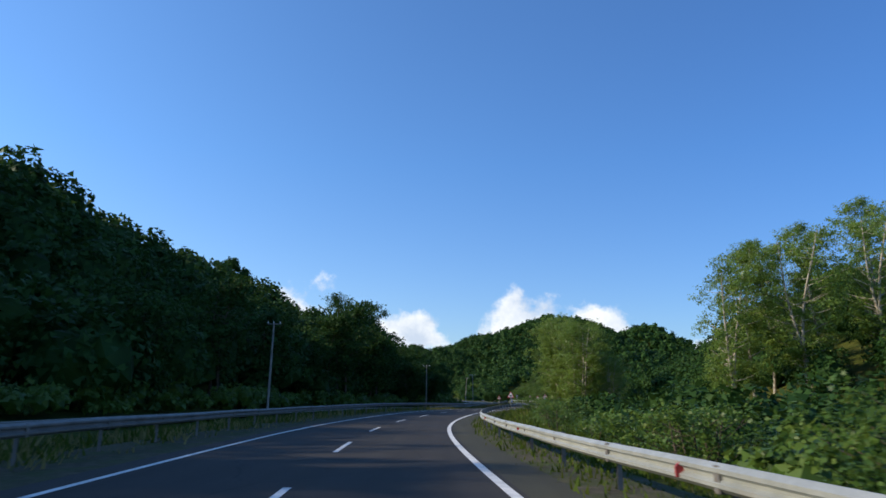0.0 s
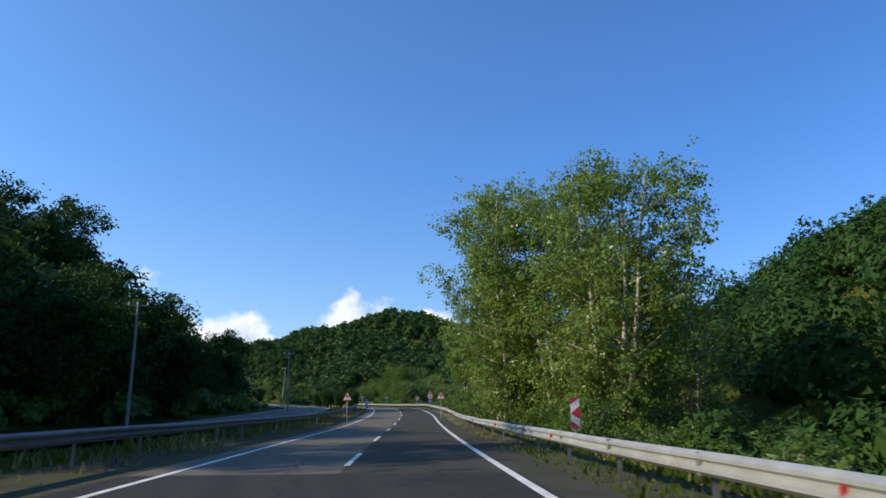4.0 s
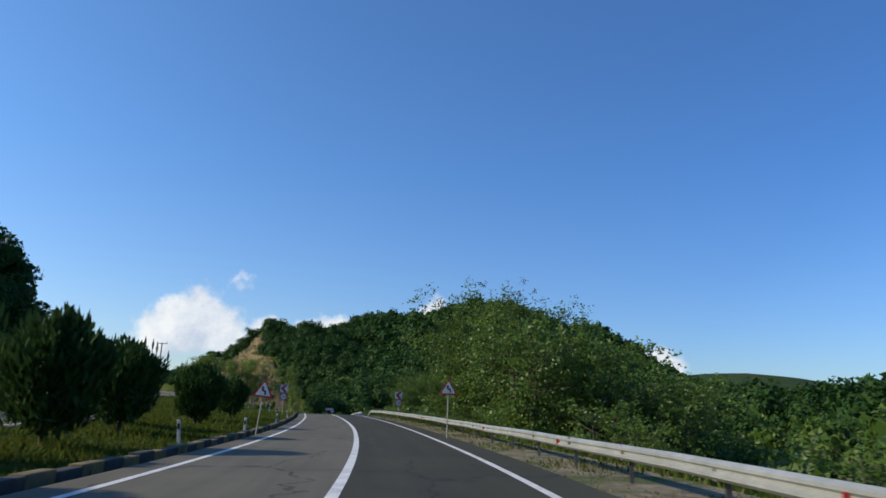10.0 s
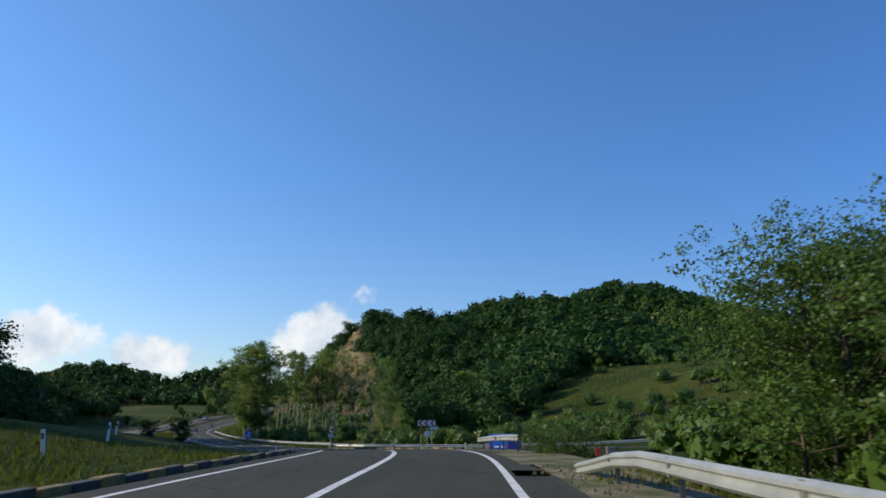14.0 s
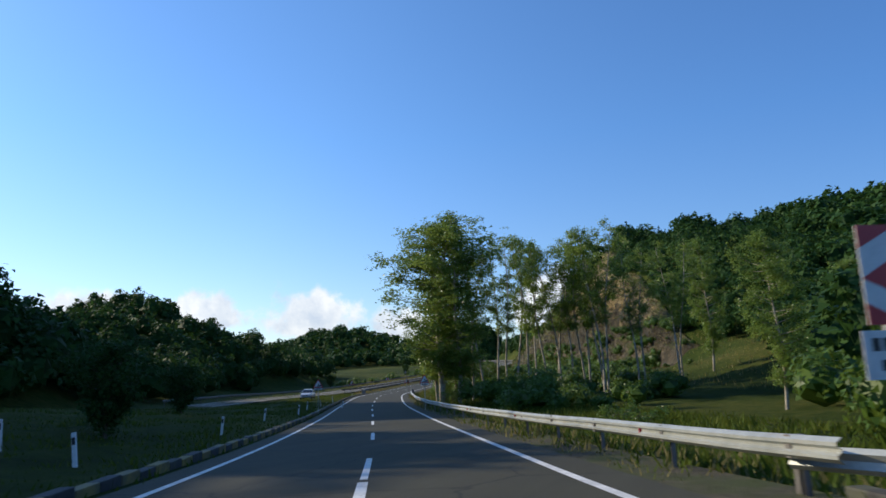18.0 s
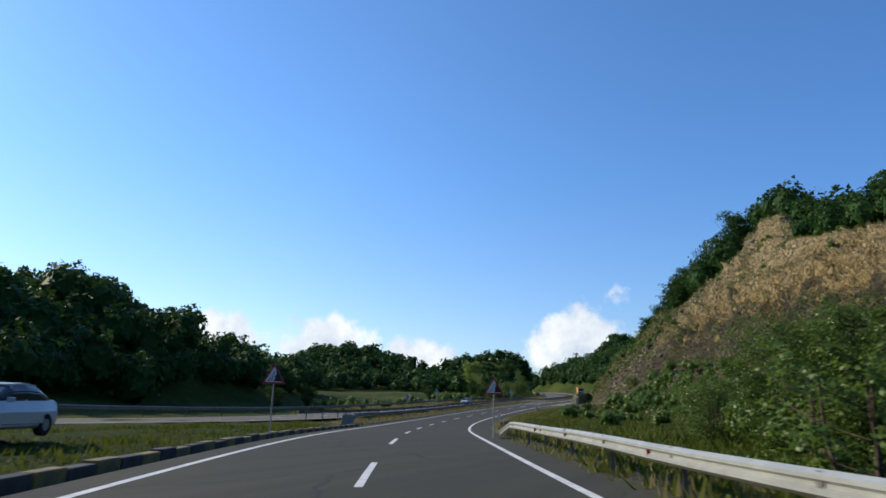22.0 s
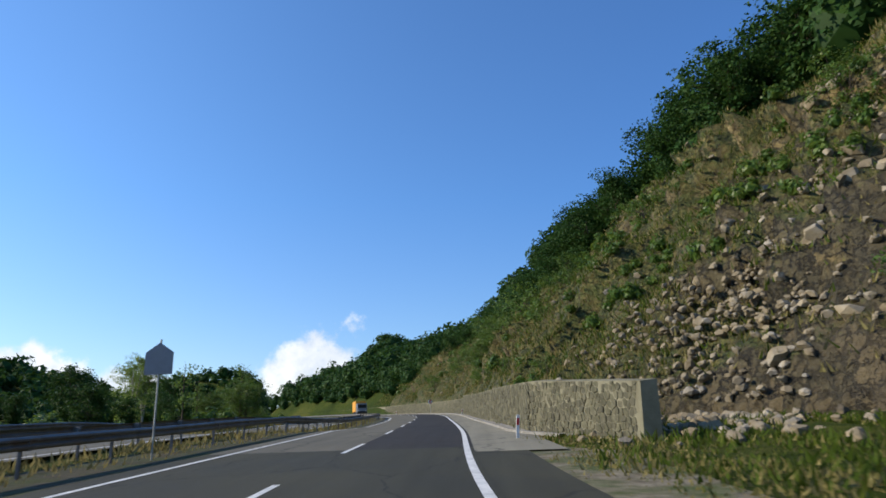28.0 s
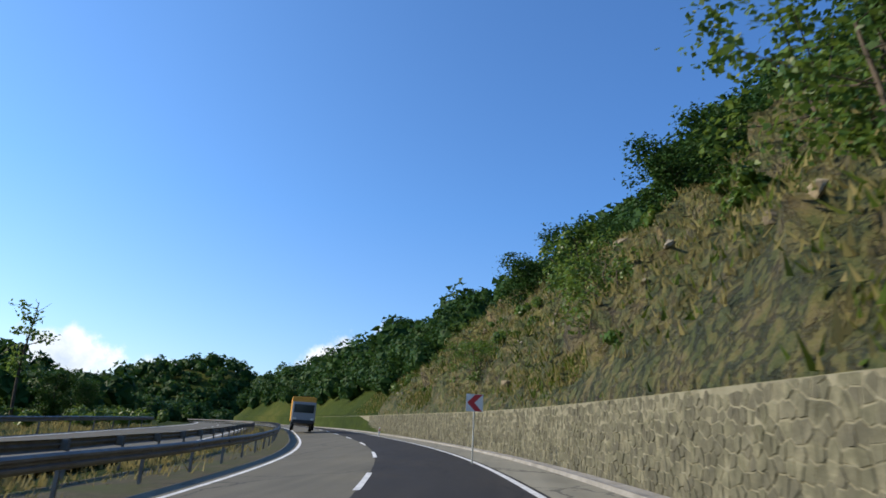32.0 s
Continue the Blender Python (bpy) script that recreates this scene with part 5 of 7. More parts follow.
def build_cut():
    ys = np.r_[np.arange(516, 690, 0.4), np.arange(690, 770, 0.6)]
    us = np.r_[np.arange(6.9, 60, 0.38), np.arange(60, 84, 1.1)]
    yy, uu = np.meshgrid(ys, us, indexing="ij")
    xx = uu + road_x(yy)
    zz = land(xx, yy)
    steep = cut_share(uu, yy)
    p = np.stack([xx, yy, zz], -1).reshape(-1, 3)
    warp = np.stack([soft_noise(p * 0.3, a, 2) for a in (3, 5, 7)], 1)
    big = soft_noise(p * 0.06, 11, 2)
    v1, l1, e1 = blocks(p * [0.3, 0.3, 0.2] + warp * 0.35, 21)
    v2, l2, e2 = blocks(p * [0.85, 0.85, 0.7] + warp * 0.6, 41)
    v3, l3, e3 = blocks(p * 1.7 + warp, 61)
    ledge = np.abs(((p[:, 2] + 5 * big) / 9.0) % 1.0 - 0.5) * 2 - 0.5
    y = p[:, 1]
    rocky = np.where(y < 618, 1.0, 0.6) * np.clip(0.65 + 1.6 * soft_noise(p * 0.07, 81, 2), 0.3, 1.0)
    joint = -0.8 * np.clip(1 - e2 / 0.14, 0, 1) - 0.9 * np.clip(1 - e1 / 0.08, 0, 1)
    out = 0.5 + (2.0 * big + 1.5 * ledge) * np.where(y < 618, 1.0, 0.6) + 0.3 * soft_noise(p * 0.9, 91, 3) + rocky * (2.8 * v1 + 4.2 * l1 + 1.7 * v2 + 2.8 * l2 + 0.6 * v3 + 1.0 * l3 + joint)
    out = out.reshape(zz.shape) * steep
    slope = cut_slope(yy)
    n = np.sqrt(1 + slope**2)
    px = xx - out * slope / n * 0.9
    pz = zz + out / n + np.where(steep > 0.02, 0.35, -1.5)
    k, c = zz.shape
    idx = np.arange(k * c).reshape(k, c)
    quads = np.stack([idx[:-1, :-1], idx[:-1, 1:], idx[1:, 1:], idx[1:, :-1]], -1).reshape(-1, 4)
    grid = np.stack([px, yy, pz], -1)
    ob = array_object("rock_slope", grid.reshape(-1, 3), quads, M_ROCK)
    face = np.cross(grid[:-1, 1:] - grid[:-1, :-1], grid[1:, :-1] - grid[:-1, :-1])
    face /= np.linalg.norm(face, axis=-1)[..., None]
    use = (steep[:-1, :-1] > 0.3).ravel()
    SLOPE.append((grid[:-1, :-1].reshape(-1, 3)[use], face.reshape(-1, 3)[use]))
    tagged(ob, "fractured ochre and grey rock face of the road cut, partly grassed", "rock face", kind="structure")


SLOPE = []
build_cut()


def build_slope_plants():
    """Grass tufts, weeds and low shrubs that grow on the ledges of the cut."""
    rng = np.random.default_rng(95)
    at, up = SLOPE[0]
    patch = soft_noise(at * 0.11, 33, 3)
    for name, label, mat, count, tall, wish in (("slope_grass", "green grass tufts on the ledges of the cut", M_GRASS, 52000, 0.42, 0.0), ("slope_dry_grass", "dry yellow grass on the ledges of the cut", M_DRY, 60000, 0.4, -0.5)):
        w = np.clip(np.abs(up[:, 2]) - 0.3, 0, 1) * np.clip(patch * (1 if wish == 0 else -1) + 0.35 + 0.25 * (at[:, 1] > 625), 0.02, 1) * np.where(at[:, 1] > 622, 1.6, 1.0)
        i = rng.choice(len(at), count, p=w / w.sum())
        p = at[i] + rng.normal(size=(count, 3)) * [0.22, 0.22, 0.0] - [0, 0, 0.05]
        h = tall * rng.uniform(0.4, 1.25, count)
        a = rng.uniform(0, 6.28, count)
        side = np.stack([np.cos(a), np.sin(a), 0 * a], 1) * (0.03 + 0.09 * h)[:, None]
        tip = p + np.stack([rng.normal(size=count) * h * 0.45 - 0.1 * h, rng.normal(size=count) * h * 0.45, h], 1)
        q = np.stack([p - side, p + side, tip], 1).reshape(-1, 3)
        tagged(array_object(name, q, np.arange(len(q)).reshape(-1, 3), mat), label, "grass", kind="stuff")
    w = np.clip(np.abs(up[:, 2]) - 0.35, 0, 1) * np.clip(patch, 0.0, 1) ** 2
    i = rng.choice(len(at), 240, p=w / w.sum())
    rad = rng.uniform(0.25, 0.7, 240)
    mid = at[i] + np.stack([0 * rad, 0 * rad, rad * 0.5], 1)
    n = (150 * rad**1.3 + 40).astype(int)
    q = np.concatenate([leaf_shell(rng, mid, rad, n, np.full(240, 0.13), 1.0), crown_cores(rng, mid, rad, 1.0, 0.75)])
    tagged(array_object("slope_shrubs", q, np.arange(len(q)).reshape(-1, 3), M_LEAF_BUSH), "low green shrubs on the ledges of the cut", "undergrowth", kind="stuff")


build_slope_plants()


def stone_mesh(name, seed, mat):
    """One rough block."""
    rng = random.Random(seed)
    bm = bmesh.new()
    bmesh.ops.create_icosphere(bm, subdivisions=1, radius=0.5)
    for v in bm.verts:
        v.co = Vector((v.co.x * rng.uniform(0.75, 1.2), v.co.y * rng.uniform(0.75, 1.2), v.co.z * rng.uniform(0.6, 1.0)))
    for _ in range(4):
        way = Vector((rng.gauss(0, 1), rng.gauss(0, 1), rng.gauss(0, 1))).normalized()
        bmesh.ops.bisect_plane(bm, geom=bm.verts[:] + bm.edges[:] + bm.faces[:], plane_co=way * rng.uniform(0.2, 0.34), plane_no=way, clear_outer=True)
        bmesh.ops.holes_fill(bm, edges=bm.edges[:])
    bmesh.ops.recalc_face_normals(bm, faces=bm.faces[:])
    me = bpy.data.meshes.new(name)
    bm.to_mesh(me), bm.free()
    me.materials.append(mat)
    return me


BLOCKS = [stone_mesh("stone", 100 + i, M_BLOCK) for i in range(7)]


def wall_line(y):
    """Offset of the wall's face from the middle marking."""
    return ramp_between(y, (614, 8.9), (622.5, 6.3), (640, 6.2), (920, 6.2))


def build_wall():
    wall = tagged(new("retaining_wall"), "mortared rubble stone retaining wall beside the road", "wall", kind="structure")
    ys = np.r_[np.arange(614, 640, 1.6), np.arange(640, 683.4, 4.0), 683.4, 683.6, np.arange(688, 916, 4.0)]
    verts, faces = [], []
    for i, y in enumerate(ys):
        s = s_at(y)
        d, h = float(wall_line(y)), float(wall_top(y))
        for o, z in ((0.0, -0.6), (0.08, h), (0.6, h + 0.05), (0.6, -0.6)):
            verts.append(beside(s, d + o, z))
        if i:
            k = len(verts) - 8
            faces += [(k + j, k + (j + 1) % 4, k + 4 + (j + 1) % 4, k + 4 + j) for j in range(4)]
    faces += [(3, 2, 1, 0), tuple(len(verts) - 4 + j for j in range(4))]
    mesh_object("mortar", verts, faces, M_MORTAR, wall)
    # concrete channel along the foot
    verts, faces = [], []
    ys2 = np.arange(618, 916, 3.0)
    for i, y in enumerate(ys2):
        s = s_at(y)
        d = float(wall_line(y))
        for o, z in ((-0.75, -0.02), (-0.72, 0.1), (-0.5, 0.1), (-0.46, 0.0), (-0.02, 0.06)):
            verts.append(beside(s, d + o, z))
        if i:
            k = len(verts) - 10
            faces += [(k + j, k + j + 1, k + 6 + j, k + 5 + j) for j in range(4)]
    mesh_object("channel", verts, faces, M_CONCRETE, wall)
    # fitted rubble stones with sunk joints: cells round jittered seeds
    rng = random.Random(8)
    step, rise = 0.24, 0.25
    a0, a1 = s_at(614.15), s_at(770)
    cols = int((a1 - a0) / step)
    seeds = {(i, j): (a0 + (i + 0.5 + rng.uniform(-0.42, 0.42) + 0.5 * (j % 2)) * step, (j + 0.5 + rng.uniform(-0.42, 0.42)) * rise) for i in range(-2, cols + 2) for j in range(-1, 13)}
    far_v, far_f, count = [], [], 0
    for (i, j), (cs, cz) in seeds.items():
        y = float(line_point(cs)[1])
        h = float(wall_top(y)) - 0.005
        if not (0 <= i < cols and 0 < cz < h):
            continue
        cell = [(cs - 0.6, 0.02), (cs + 0.6, 0.02), (cs + 0.6, h), (cs - 0.6, h)]
        for di in range(-2, 3):
            for dj in (-2, -1, 0, 1, 2):
                other = seeds.get((i + di, j + dj))
                if not other or (di == 0 and dj == 0):
                    continue
                nx, nz = other[0] - cs, other[1] - cz
                lim = (nx * (other[0] + cs) + nz * (other[1] + cz)) / 2
                cut = []
                for p, q in zip(cell, cell[1:] + cell[:1]):
                    dp, dq = nx * p[0] + nz * p[1] - lim, nx * q[0] + nz * q[1] - lim
                    if dp <= 0:
                        cut.append(p)
                    if dp * dq < 0:
                        cut.append((p[0] + (q[0] - p[0]) * dp / (dp - dq), p[1] + (q[1] - p[1]) * dp / (dp - dq)))
                cell = cut
        if len(cell) < 3 or cs < a0 + 0.1:
            continue
        mx, mz = sum(p[0] for p in cell) / len(cell), sum(p[1] for p in cell) / len(cell)
        base = Vector(beside(mx, float(wall_line(y)) + 0.08 * mz / h, mz))
        ahead = Vector(beside(mx + 0.3, float(wall_line(y + 0.3)) + 0.08 * mz / h, mz))
        along = (ahead - base).normalized()
        upward = Vector((0, 0, 1))
        outward = upward.cross(along).normalized()
        deep, lean_a, lean_b = rng.uniform(0.006, 0.024), rng.uniform(-0.08, 0.08), rng.uniform(-0.08, 0.08)
        me_v = []
        for shrink, d in ((rng.uniform(0.89, 0.96), -0.004), (rng.uniform(0.78, 0.87), deep)):
            for q in cell:
                a, b = (q[0] - mx) * shrink, (q[1] - mz) * shrink
                me_v.append(base + along * a + upward * b + outward * (d + (lean_a * a + lean_b * b) * (d > 0)))
        k = len(cell)
        me_f = [(m, (m + 1) % k, k + (m + 1) % k, k + m) for m in range(k)] + [tuple(k + m for m in range(k))]
        if 641 < y < 655 and count < 300:
            mesh_object("stone", me_v, me_f, M_STONE, wall)
            count += 1
        else:
            o = len(far_v)
            far_v += me_v
            far_f += [tuple(m + o for m in f) for f in me_f]
    ob = mesh_object("stone_facing", far_v, far_f, M_STONE, wall)
    ob["kind"] = "stuff"


def build_rubble():
    rng = random.Random(9)
    pile = empty("rock_pile", Matrix.Translation((0, 0, 0)), "heap of angular ochre stones fallen from the rock face", "rock pile")
    far_v, far_f, n = [], [], 0
    spots = []
    for _ in range(900):
        t = rng.random()
        u, y = 10.5 + 12 * t + rng.gauss(0, 1.2), 626 + rng.gauss(0, 1.0) * (1.6 + 3.6 * (1 - t)) - 3 * (1 - t)
        spots.append((u, y, rng.uniform(0.14, 0.5) * (1.25 - 0.5 * t)))
    for _ in range(260):
        y = rng.uniform(520, 618)
        u = float(ramp_between(y, (520, 30), (560, 25), (600, 18), (618, 11))) + rng.gauss(0, 3)
        spots.append((max(u, 8), y, rng.uniform(0.12, 0.5)))
    at, up = SLOPE[0]
    pick = np.random.default_rng(97)
    near = np.exp(-0.5 * ((at[:, 1] - 622 - 0.12 * (at[:, 0] - road_x(at[:, 1]) - 20)) / 7.0) ** 2) + 0.06
    w = near * np.clip(np.abs(up[:, 2]) - 0.25, 0, 1)
    for i in pick.choice(len(at), 1500, p=w / w.sum()):
        size = float(pick.uniform(0.2, 0.62)) * (1.0 if pick.random() < 0.9 else 1.7)
        m = Matrix.Translation(Vector(at[i]) + Vector((0, 0, size * 0.12))) @ pose(0, 0, 0, pick.uniform(-50, 50), pick.uniform(-50, 50), pick.uniform(0, 360)) @ Matrix.Diagonal((size * 1.3, size * 1.1, size, 1))
        me = BLOCKS[int(pick.integers(7))]
        k = len(far_v)
        far_v += [m @ v.co for v in me.vertices]
        far_f += [tuple(j + k for j in f.vertices) for f in me.polygons]
    for u, y, size in spots:
        x = float(road_x(y)) + u
        z = float(land(x, y)) + size * 0.22 + (rng.uniform(0.5, 1.2) if u > float(right_foot(y)) else 0)
        m = Matrix.Translation((x, y, z)) @ pose(0, 0, 0, rng.uniform(-40, 40), rng.uniform(-40, 40), rng.uniform(0, 360)) @ Matrix.Diagonal((size * 1.3, size * 1.1, size, 1))
        me = BLOCKS[rng.randrange(7)]
        if n < 160 and y > 600 and u < 17 and size > 0.22:
            ob = new("stone", me)
            ob.parent = pile
            ob.matrix_world = m
            n += 1
        else:
            k = len(far_v)
            far_v += [m @ v.co for v in me.vertices]
            far_f += [tuple(i + k for i in f.vertices) for f in me.polygons]
    ob = mesh_object("rubble", far_v, far_f, M_BLOCK, pile)
    ob["kind"] = "stuff"


def build_kerbs():
    """Black and yellow painted kerb stones round the median and at the junction."""
    bm = bmesh.new()
    box(bm, -0.14, 0.14, -0.48, 0.48, -0.2, 0.2, 0.03)
    dark = bpy.data.meshes.new("kerb_stone")
    bm.to_mesh(dark), bm.free()
    yellow = dark.copy()
    dark.materials.append(M_BLACK_KERB), yellow.materials.append(M_YELLOW_KERB)
    for label, y0, y1, d in (("low kerb of black and yellow stones along the grass median", 207, 346, -4.75), ("low kerb of black and yellow stones along the grass median", 384, 512, lambda y: ramp_between(y, (384, -7.5), (392, -4.9), (512, -4.8))),
                             ("low kerb of black and yellow stones at the junction island", 371, 398, lambda y: ramp_between(y, (371, 15.5), (377, 11.5), (384, 9.0), (392, 7.2), (398, 6.0)))):
        kerb = tagged(new("kerb"), label, "kerb", kind="structure")
        for i, s in enumerate(np.arange(s_at(y0), s_at(y1), 1.0)):
            y = line_point(s)[1]
            dd = float(d(y)) if callable(d) else d
            nxt = float(d(y + 1)) if callable(d) else d
            ob = new("kerb_stone", yellow if i % 2 else dark)
            ob.parent = kerb
            ob.matrix_world = Matrix.Translation(beside(s, dd, -0.07 + 0.025 * math.sin(i * 2.3))) @ pose(0, 0, 0, 0, 0, heading(s) - math.degrees(math.atan(nxt - dd)))


M_BLACK_KERB = surface("kerb_black_paint", ((0.3, (0.03, 0.03, 0.03)), (0.7, (0.07, 0.065, 0.06))), 3.0, 0.8, 0, 30, 0.3, 0.01, stain=(0.1, 0.11, 0.06), stain_scale=1.2)
M_YELLOW_KERB = surface("kerb_yellow_paint", ((0.3, (0.2, 0.14, 0.04)), (0.7, (0.34, 0.24, 0.06))), 3.0, 0.75, 0, 30, 0.3, 0.01, stain=(0.12, 0.1, 0.06), stain_scale=1.6, stain_at=(0.42, 0.6))
build_kerbs()
build_rubble()
build_wall()


# ---- signs, posts, poles, vehicles ----
def circle_pts(r, k=28, cx=0.0, cz=0.0):
    return [(cx + r * math.cos(2 * math.pi * i / k), cz + r * math.sin(2 * math.pi * i / k)) for i in range(k)]


def tri_pts(side, r=0.035):
    """A triangle with rounded corners, its base at z = 0."""
    h = side * 3**0.5 / 2
    pts = []
    for (x, z), a0 in (((side / 2 - r * 3**0.5, r), -90), ((0, h - 2 * r), 30), ((-side / 2 + r * 3**0.5, r), 150)):
        for i in range(6):
            a = radians(a0 + 24 * i)
            pts.append((x + r * math.cos(a), z + r * math.sin(a)))
    return pts


def flat(name, outline, y, mat, parent, thick=0.003, label=""):
    bm = bmesh.new()
    plate(bm, outline, y - thick, y)
    return part(name, bm, mat, parent, label)


def shift(outline, dx=0.0, dz=0.0, k=1.0):
    return [(x * k + dx, z * k + dz) for x, z in outline]


def pole(parent, z0, z1, x=0.0, r=0.03, mat=None, name="post"):
    bm = bmesh.new()
    rod(bm, (x, 0.04, z0), (x, 0.04, z1), r, 8)
    return part(name, bm, mat or M_STEEL, parent)


def words(text, size, x, z, y, mat, parent):
    cu = bpy.data.curves.new("lettering", "FONT")
    cu.body, cu.size, cu.align_x, cu.align_y, cu.extrude = text, size, "CENTER", "CENTER", 0.002
    cu.materials.append(mat)
    ob = new("lettering", cu)
    ob.parent = parent
    ob.matrix_local = pose(x, y, z, 90, 0, 0)
    return ob


def bars(parent, x0, x1, z, tall, y, mat, count, name="lettering"):
    bm = bmesh.new()
    w = (x1 - x0) / count
    for i in range(count):
        box(bm, x0 + i * w + 0.1 * w, x0 + i * w + 0.8 * w, y - 0.003, y, z - tall / 2, z + tall / 2)
    return part(name, bm, mat, parent)


PICTURES = {
    # dark pictogram pieces as outlines within a triangle of side 0.9
    "skid": [[(-0.13, 0.3), (0.13, 0.3), (0.13, 0.38), (0.09, 0.4), (0.06, 0.46), (-0.06, 0.46), (-0.09, 0.4), (-0.13, 0.38)],
             [(-0.1, 0.27), (-0.06, 0.27), (-0.02, 0.22), (-0.08, 0.16), (-0.04, 0.1), (-0.08, 0.1), (-0.12, 0.16), (-0.06, 0.22)],
             [(0.06, 0.27), (0.1, 0.27), (0.14, 0.22), (0.08, 0.16), (0.12, 0.1), (0.08, 0.1), (0.04, 0.16), (0.1, 0.22)]],
    "crossing": [[(-0.045, 0.1), (-0.02, 0.14), (0.0, 0.11), (0.02, 0.14), (0.045, 0.1), (0.045, 0.34), (0.07, 0.36), (0.05, 0.46), (0.0, 0.5), (-0.05, 0.46), (-0.07, 0.36), (-0.045, 0.34)],
                 [(-0.16, 0.28), (-0.05, 0.28), (-0.05, 0.32), (-0.16, 0.32)], [(0.05, 0.28), (0.16, 0.28), (0.16, 0.32), (0.05, 0.32)]],
    "bend": [[(0.05, 0.1), (0.12, 0.1), (0.12, 0.25), (-0.01, 0.31), (-0.01, 0.37), (-0.08, 0.37), (-0.08, 0.26), (0.05, 0.2)], [(-0.115, 0.37), (0.025, 0.37), (-0.045, 0.46)]],
    "animal": [[(-0.17, 0.16), (-0.14, 0.16), (-0.13, 0.12), (-0.1, 0.12), (-0.09, 0.16), (0.08, 0.15), (0.09, 0.11), (0.12, 0.11), (0.13, 0.17), (0.19, 0.2), (0.14, 0.28), (0.02, 0.3), (-0.12, 0.27), (-0.18, 0.22)]],
    "rocks": [[(0.34, 0.08), (0.0, 0.08), (0.06, 0.2), (0.03, 0.27), (0.1, 0.36), (0.07, 0.44), (0.1, 0.5)],
              circle_pts(0.028, 7, -0.06, 0.27), circle_pts(0.024, 7, -0.01, 0.36), circle_pts(0.03, 7, -0.13, 0.19), circle_pts(0.026, 7, -0.05, 0.17), circle_pts(0.02, 7, 0.02, 0.43), circle_pts(0.03, 7, -0.18, 0.11), circle_pts(0.022, 7, -0.09, 0.12)],
    "slope": [[(-0.3, 0.09), (0.3, 0.09), (0.22, 0.24)], [(-0.06, 0.22), (0.08, 0.26), (0.09, 0.33), (-0.02, 0.32)]],
}


def stand(name, label, x, y, top, category="road sign", group="road signs", turn=None, z=None):
    """An empty at the foot of a sign that faces the traffic on our road."""
    g = float(land(x, y)) if z is None else z
    return empty(name, pose(x, y, g, 0, 0, heading(s_at(y)) if turn is None else turn), label, category, group), top - g


def warning_sign(x, y, top, picture, label, below=None, side=0.9, back=False, leaning=0.0, size=1.0):
    ob, h = stand("warning_sign", label, x, y, top)
    h /= size
    ob.matrix_world = ob.matrix_world @ pose(0, 0, 0, 0, leaning, 0) @ Matrix.Scale(size, 4)
    base = h - side * 0.866
    pole(ob, -0.3, h - 0.1)
    face = shift(tri_pts(side), 0, base)
    bm = bmesh.new()
    plate(bm, face, 0.0, 0.012)
    part("panel", bm, M_GREY, ob, "grey metal back")
    if not back:
        flat("border", face, -0.001, M_RED, ob, 0.003, "red border")
        flat("field", shift(tri_pts(side * 0.74, 0.02), 0, base + side * 0.083), -0.006, M_WHITE, ob, 0.003, "white field")
        for piece in PICTURES[picture]:
            flat("symbol", shift(piece, 0, base + 0.02, side / 0.9), -0.0105, M_BLACK, ob, 0.003, "black symbol")
    low, half = base, 0.22 if below and below.get("uturn") else 0.34
    if below and "text" in below:
        flat("distance_plate", [(-half, low - 0.16), (half, low - 0.16), (half, low - 0.02), (-half, low - 0.02)], -0.002, M_WHITE, ob, 0.006, "white distance plate")
        if below["text"]:
            words(below["text"], 0.11, 0, low - 0.09, -0.009, M_BLACK, ob)
        else:
            bars(ob, -half * 0.75, half * 0.75, low - 0.09, 0.08, -0.009, M_BLACK, 5)
        low -= 0.15
    if below and below.get("uturn"):
        flat("turn_plate", [(-0.22, low - 0.5), (0.22, low - 0.5), (0.22, low - 0.02), (-0.22, low - 0.02)], -0.002, M_BLUE, ob, 0.006, "blue U-turn plate")
        arc = [(0.12 * math.cos(a), low - 0.25 + 0.12 * math.sin(a)) for a in np.linspace(0, math.pi, 10)]
        ins = [(0.065 * math.cos(a), low - 0.25 + 0.065 * math.sin(a)) for a in np.linspace(math.pi, 0, 10)]
        flat("arrow", [(0.12, low - 0.46)] + arc + [(-0.12, low - 0.38), (-0.065, low - 0.38)] + ins + [(0.065, low - 0.46)], -0.0125, M_WHITE, ob, 0.003, "white arrow")
        flat("arrow_head", [(-0.18, low - 0.38), (-0.09, low - 0.5), (0.0, low - 0.38)], -0.0125, M_WHITE, ob, 0.003)
    return ob


def chevron(x0, x1, z0, z1, way, w):
    """One pointed stripe; way -1 points left."""
    m = (z0 + z1) / 2
    a, b = (x1, x0) if way > 0 else (x0, x1)
    return [(b, z0), (b + way * w, z0), (a, m), (b + way * w, z1), (b, z1), (a - way * w, m)]


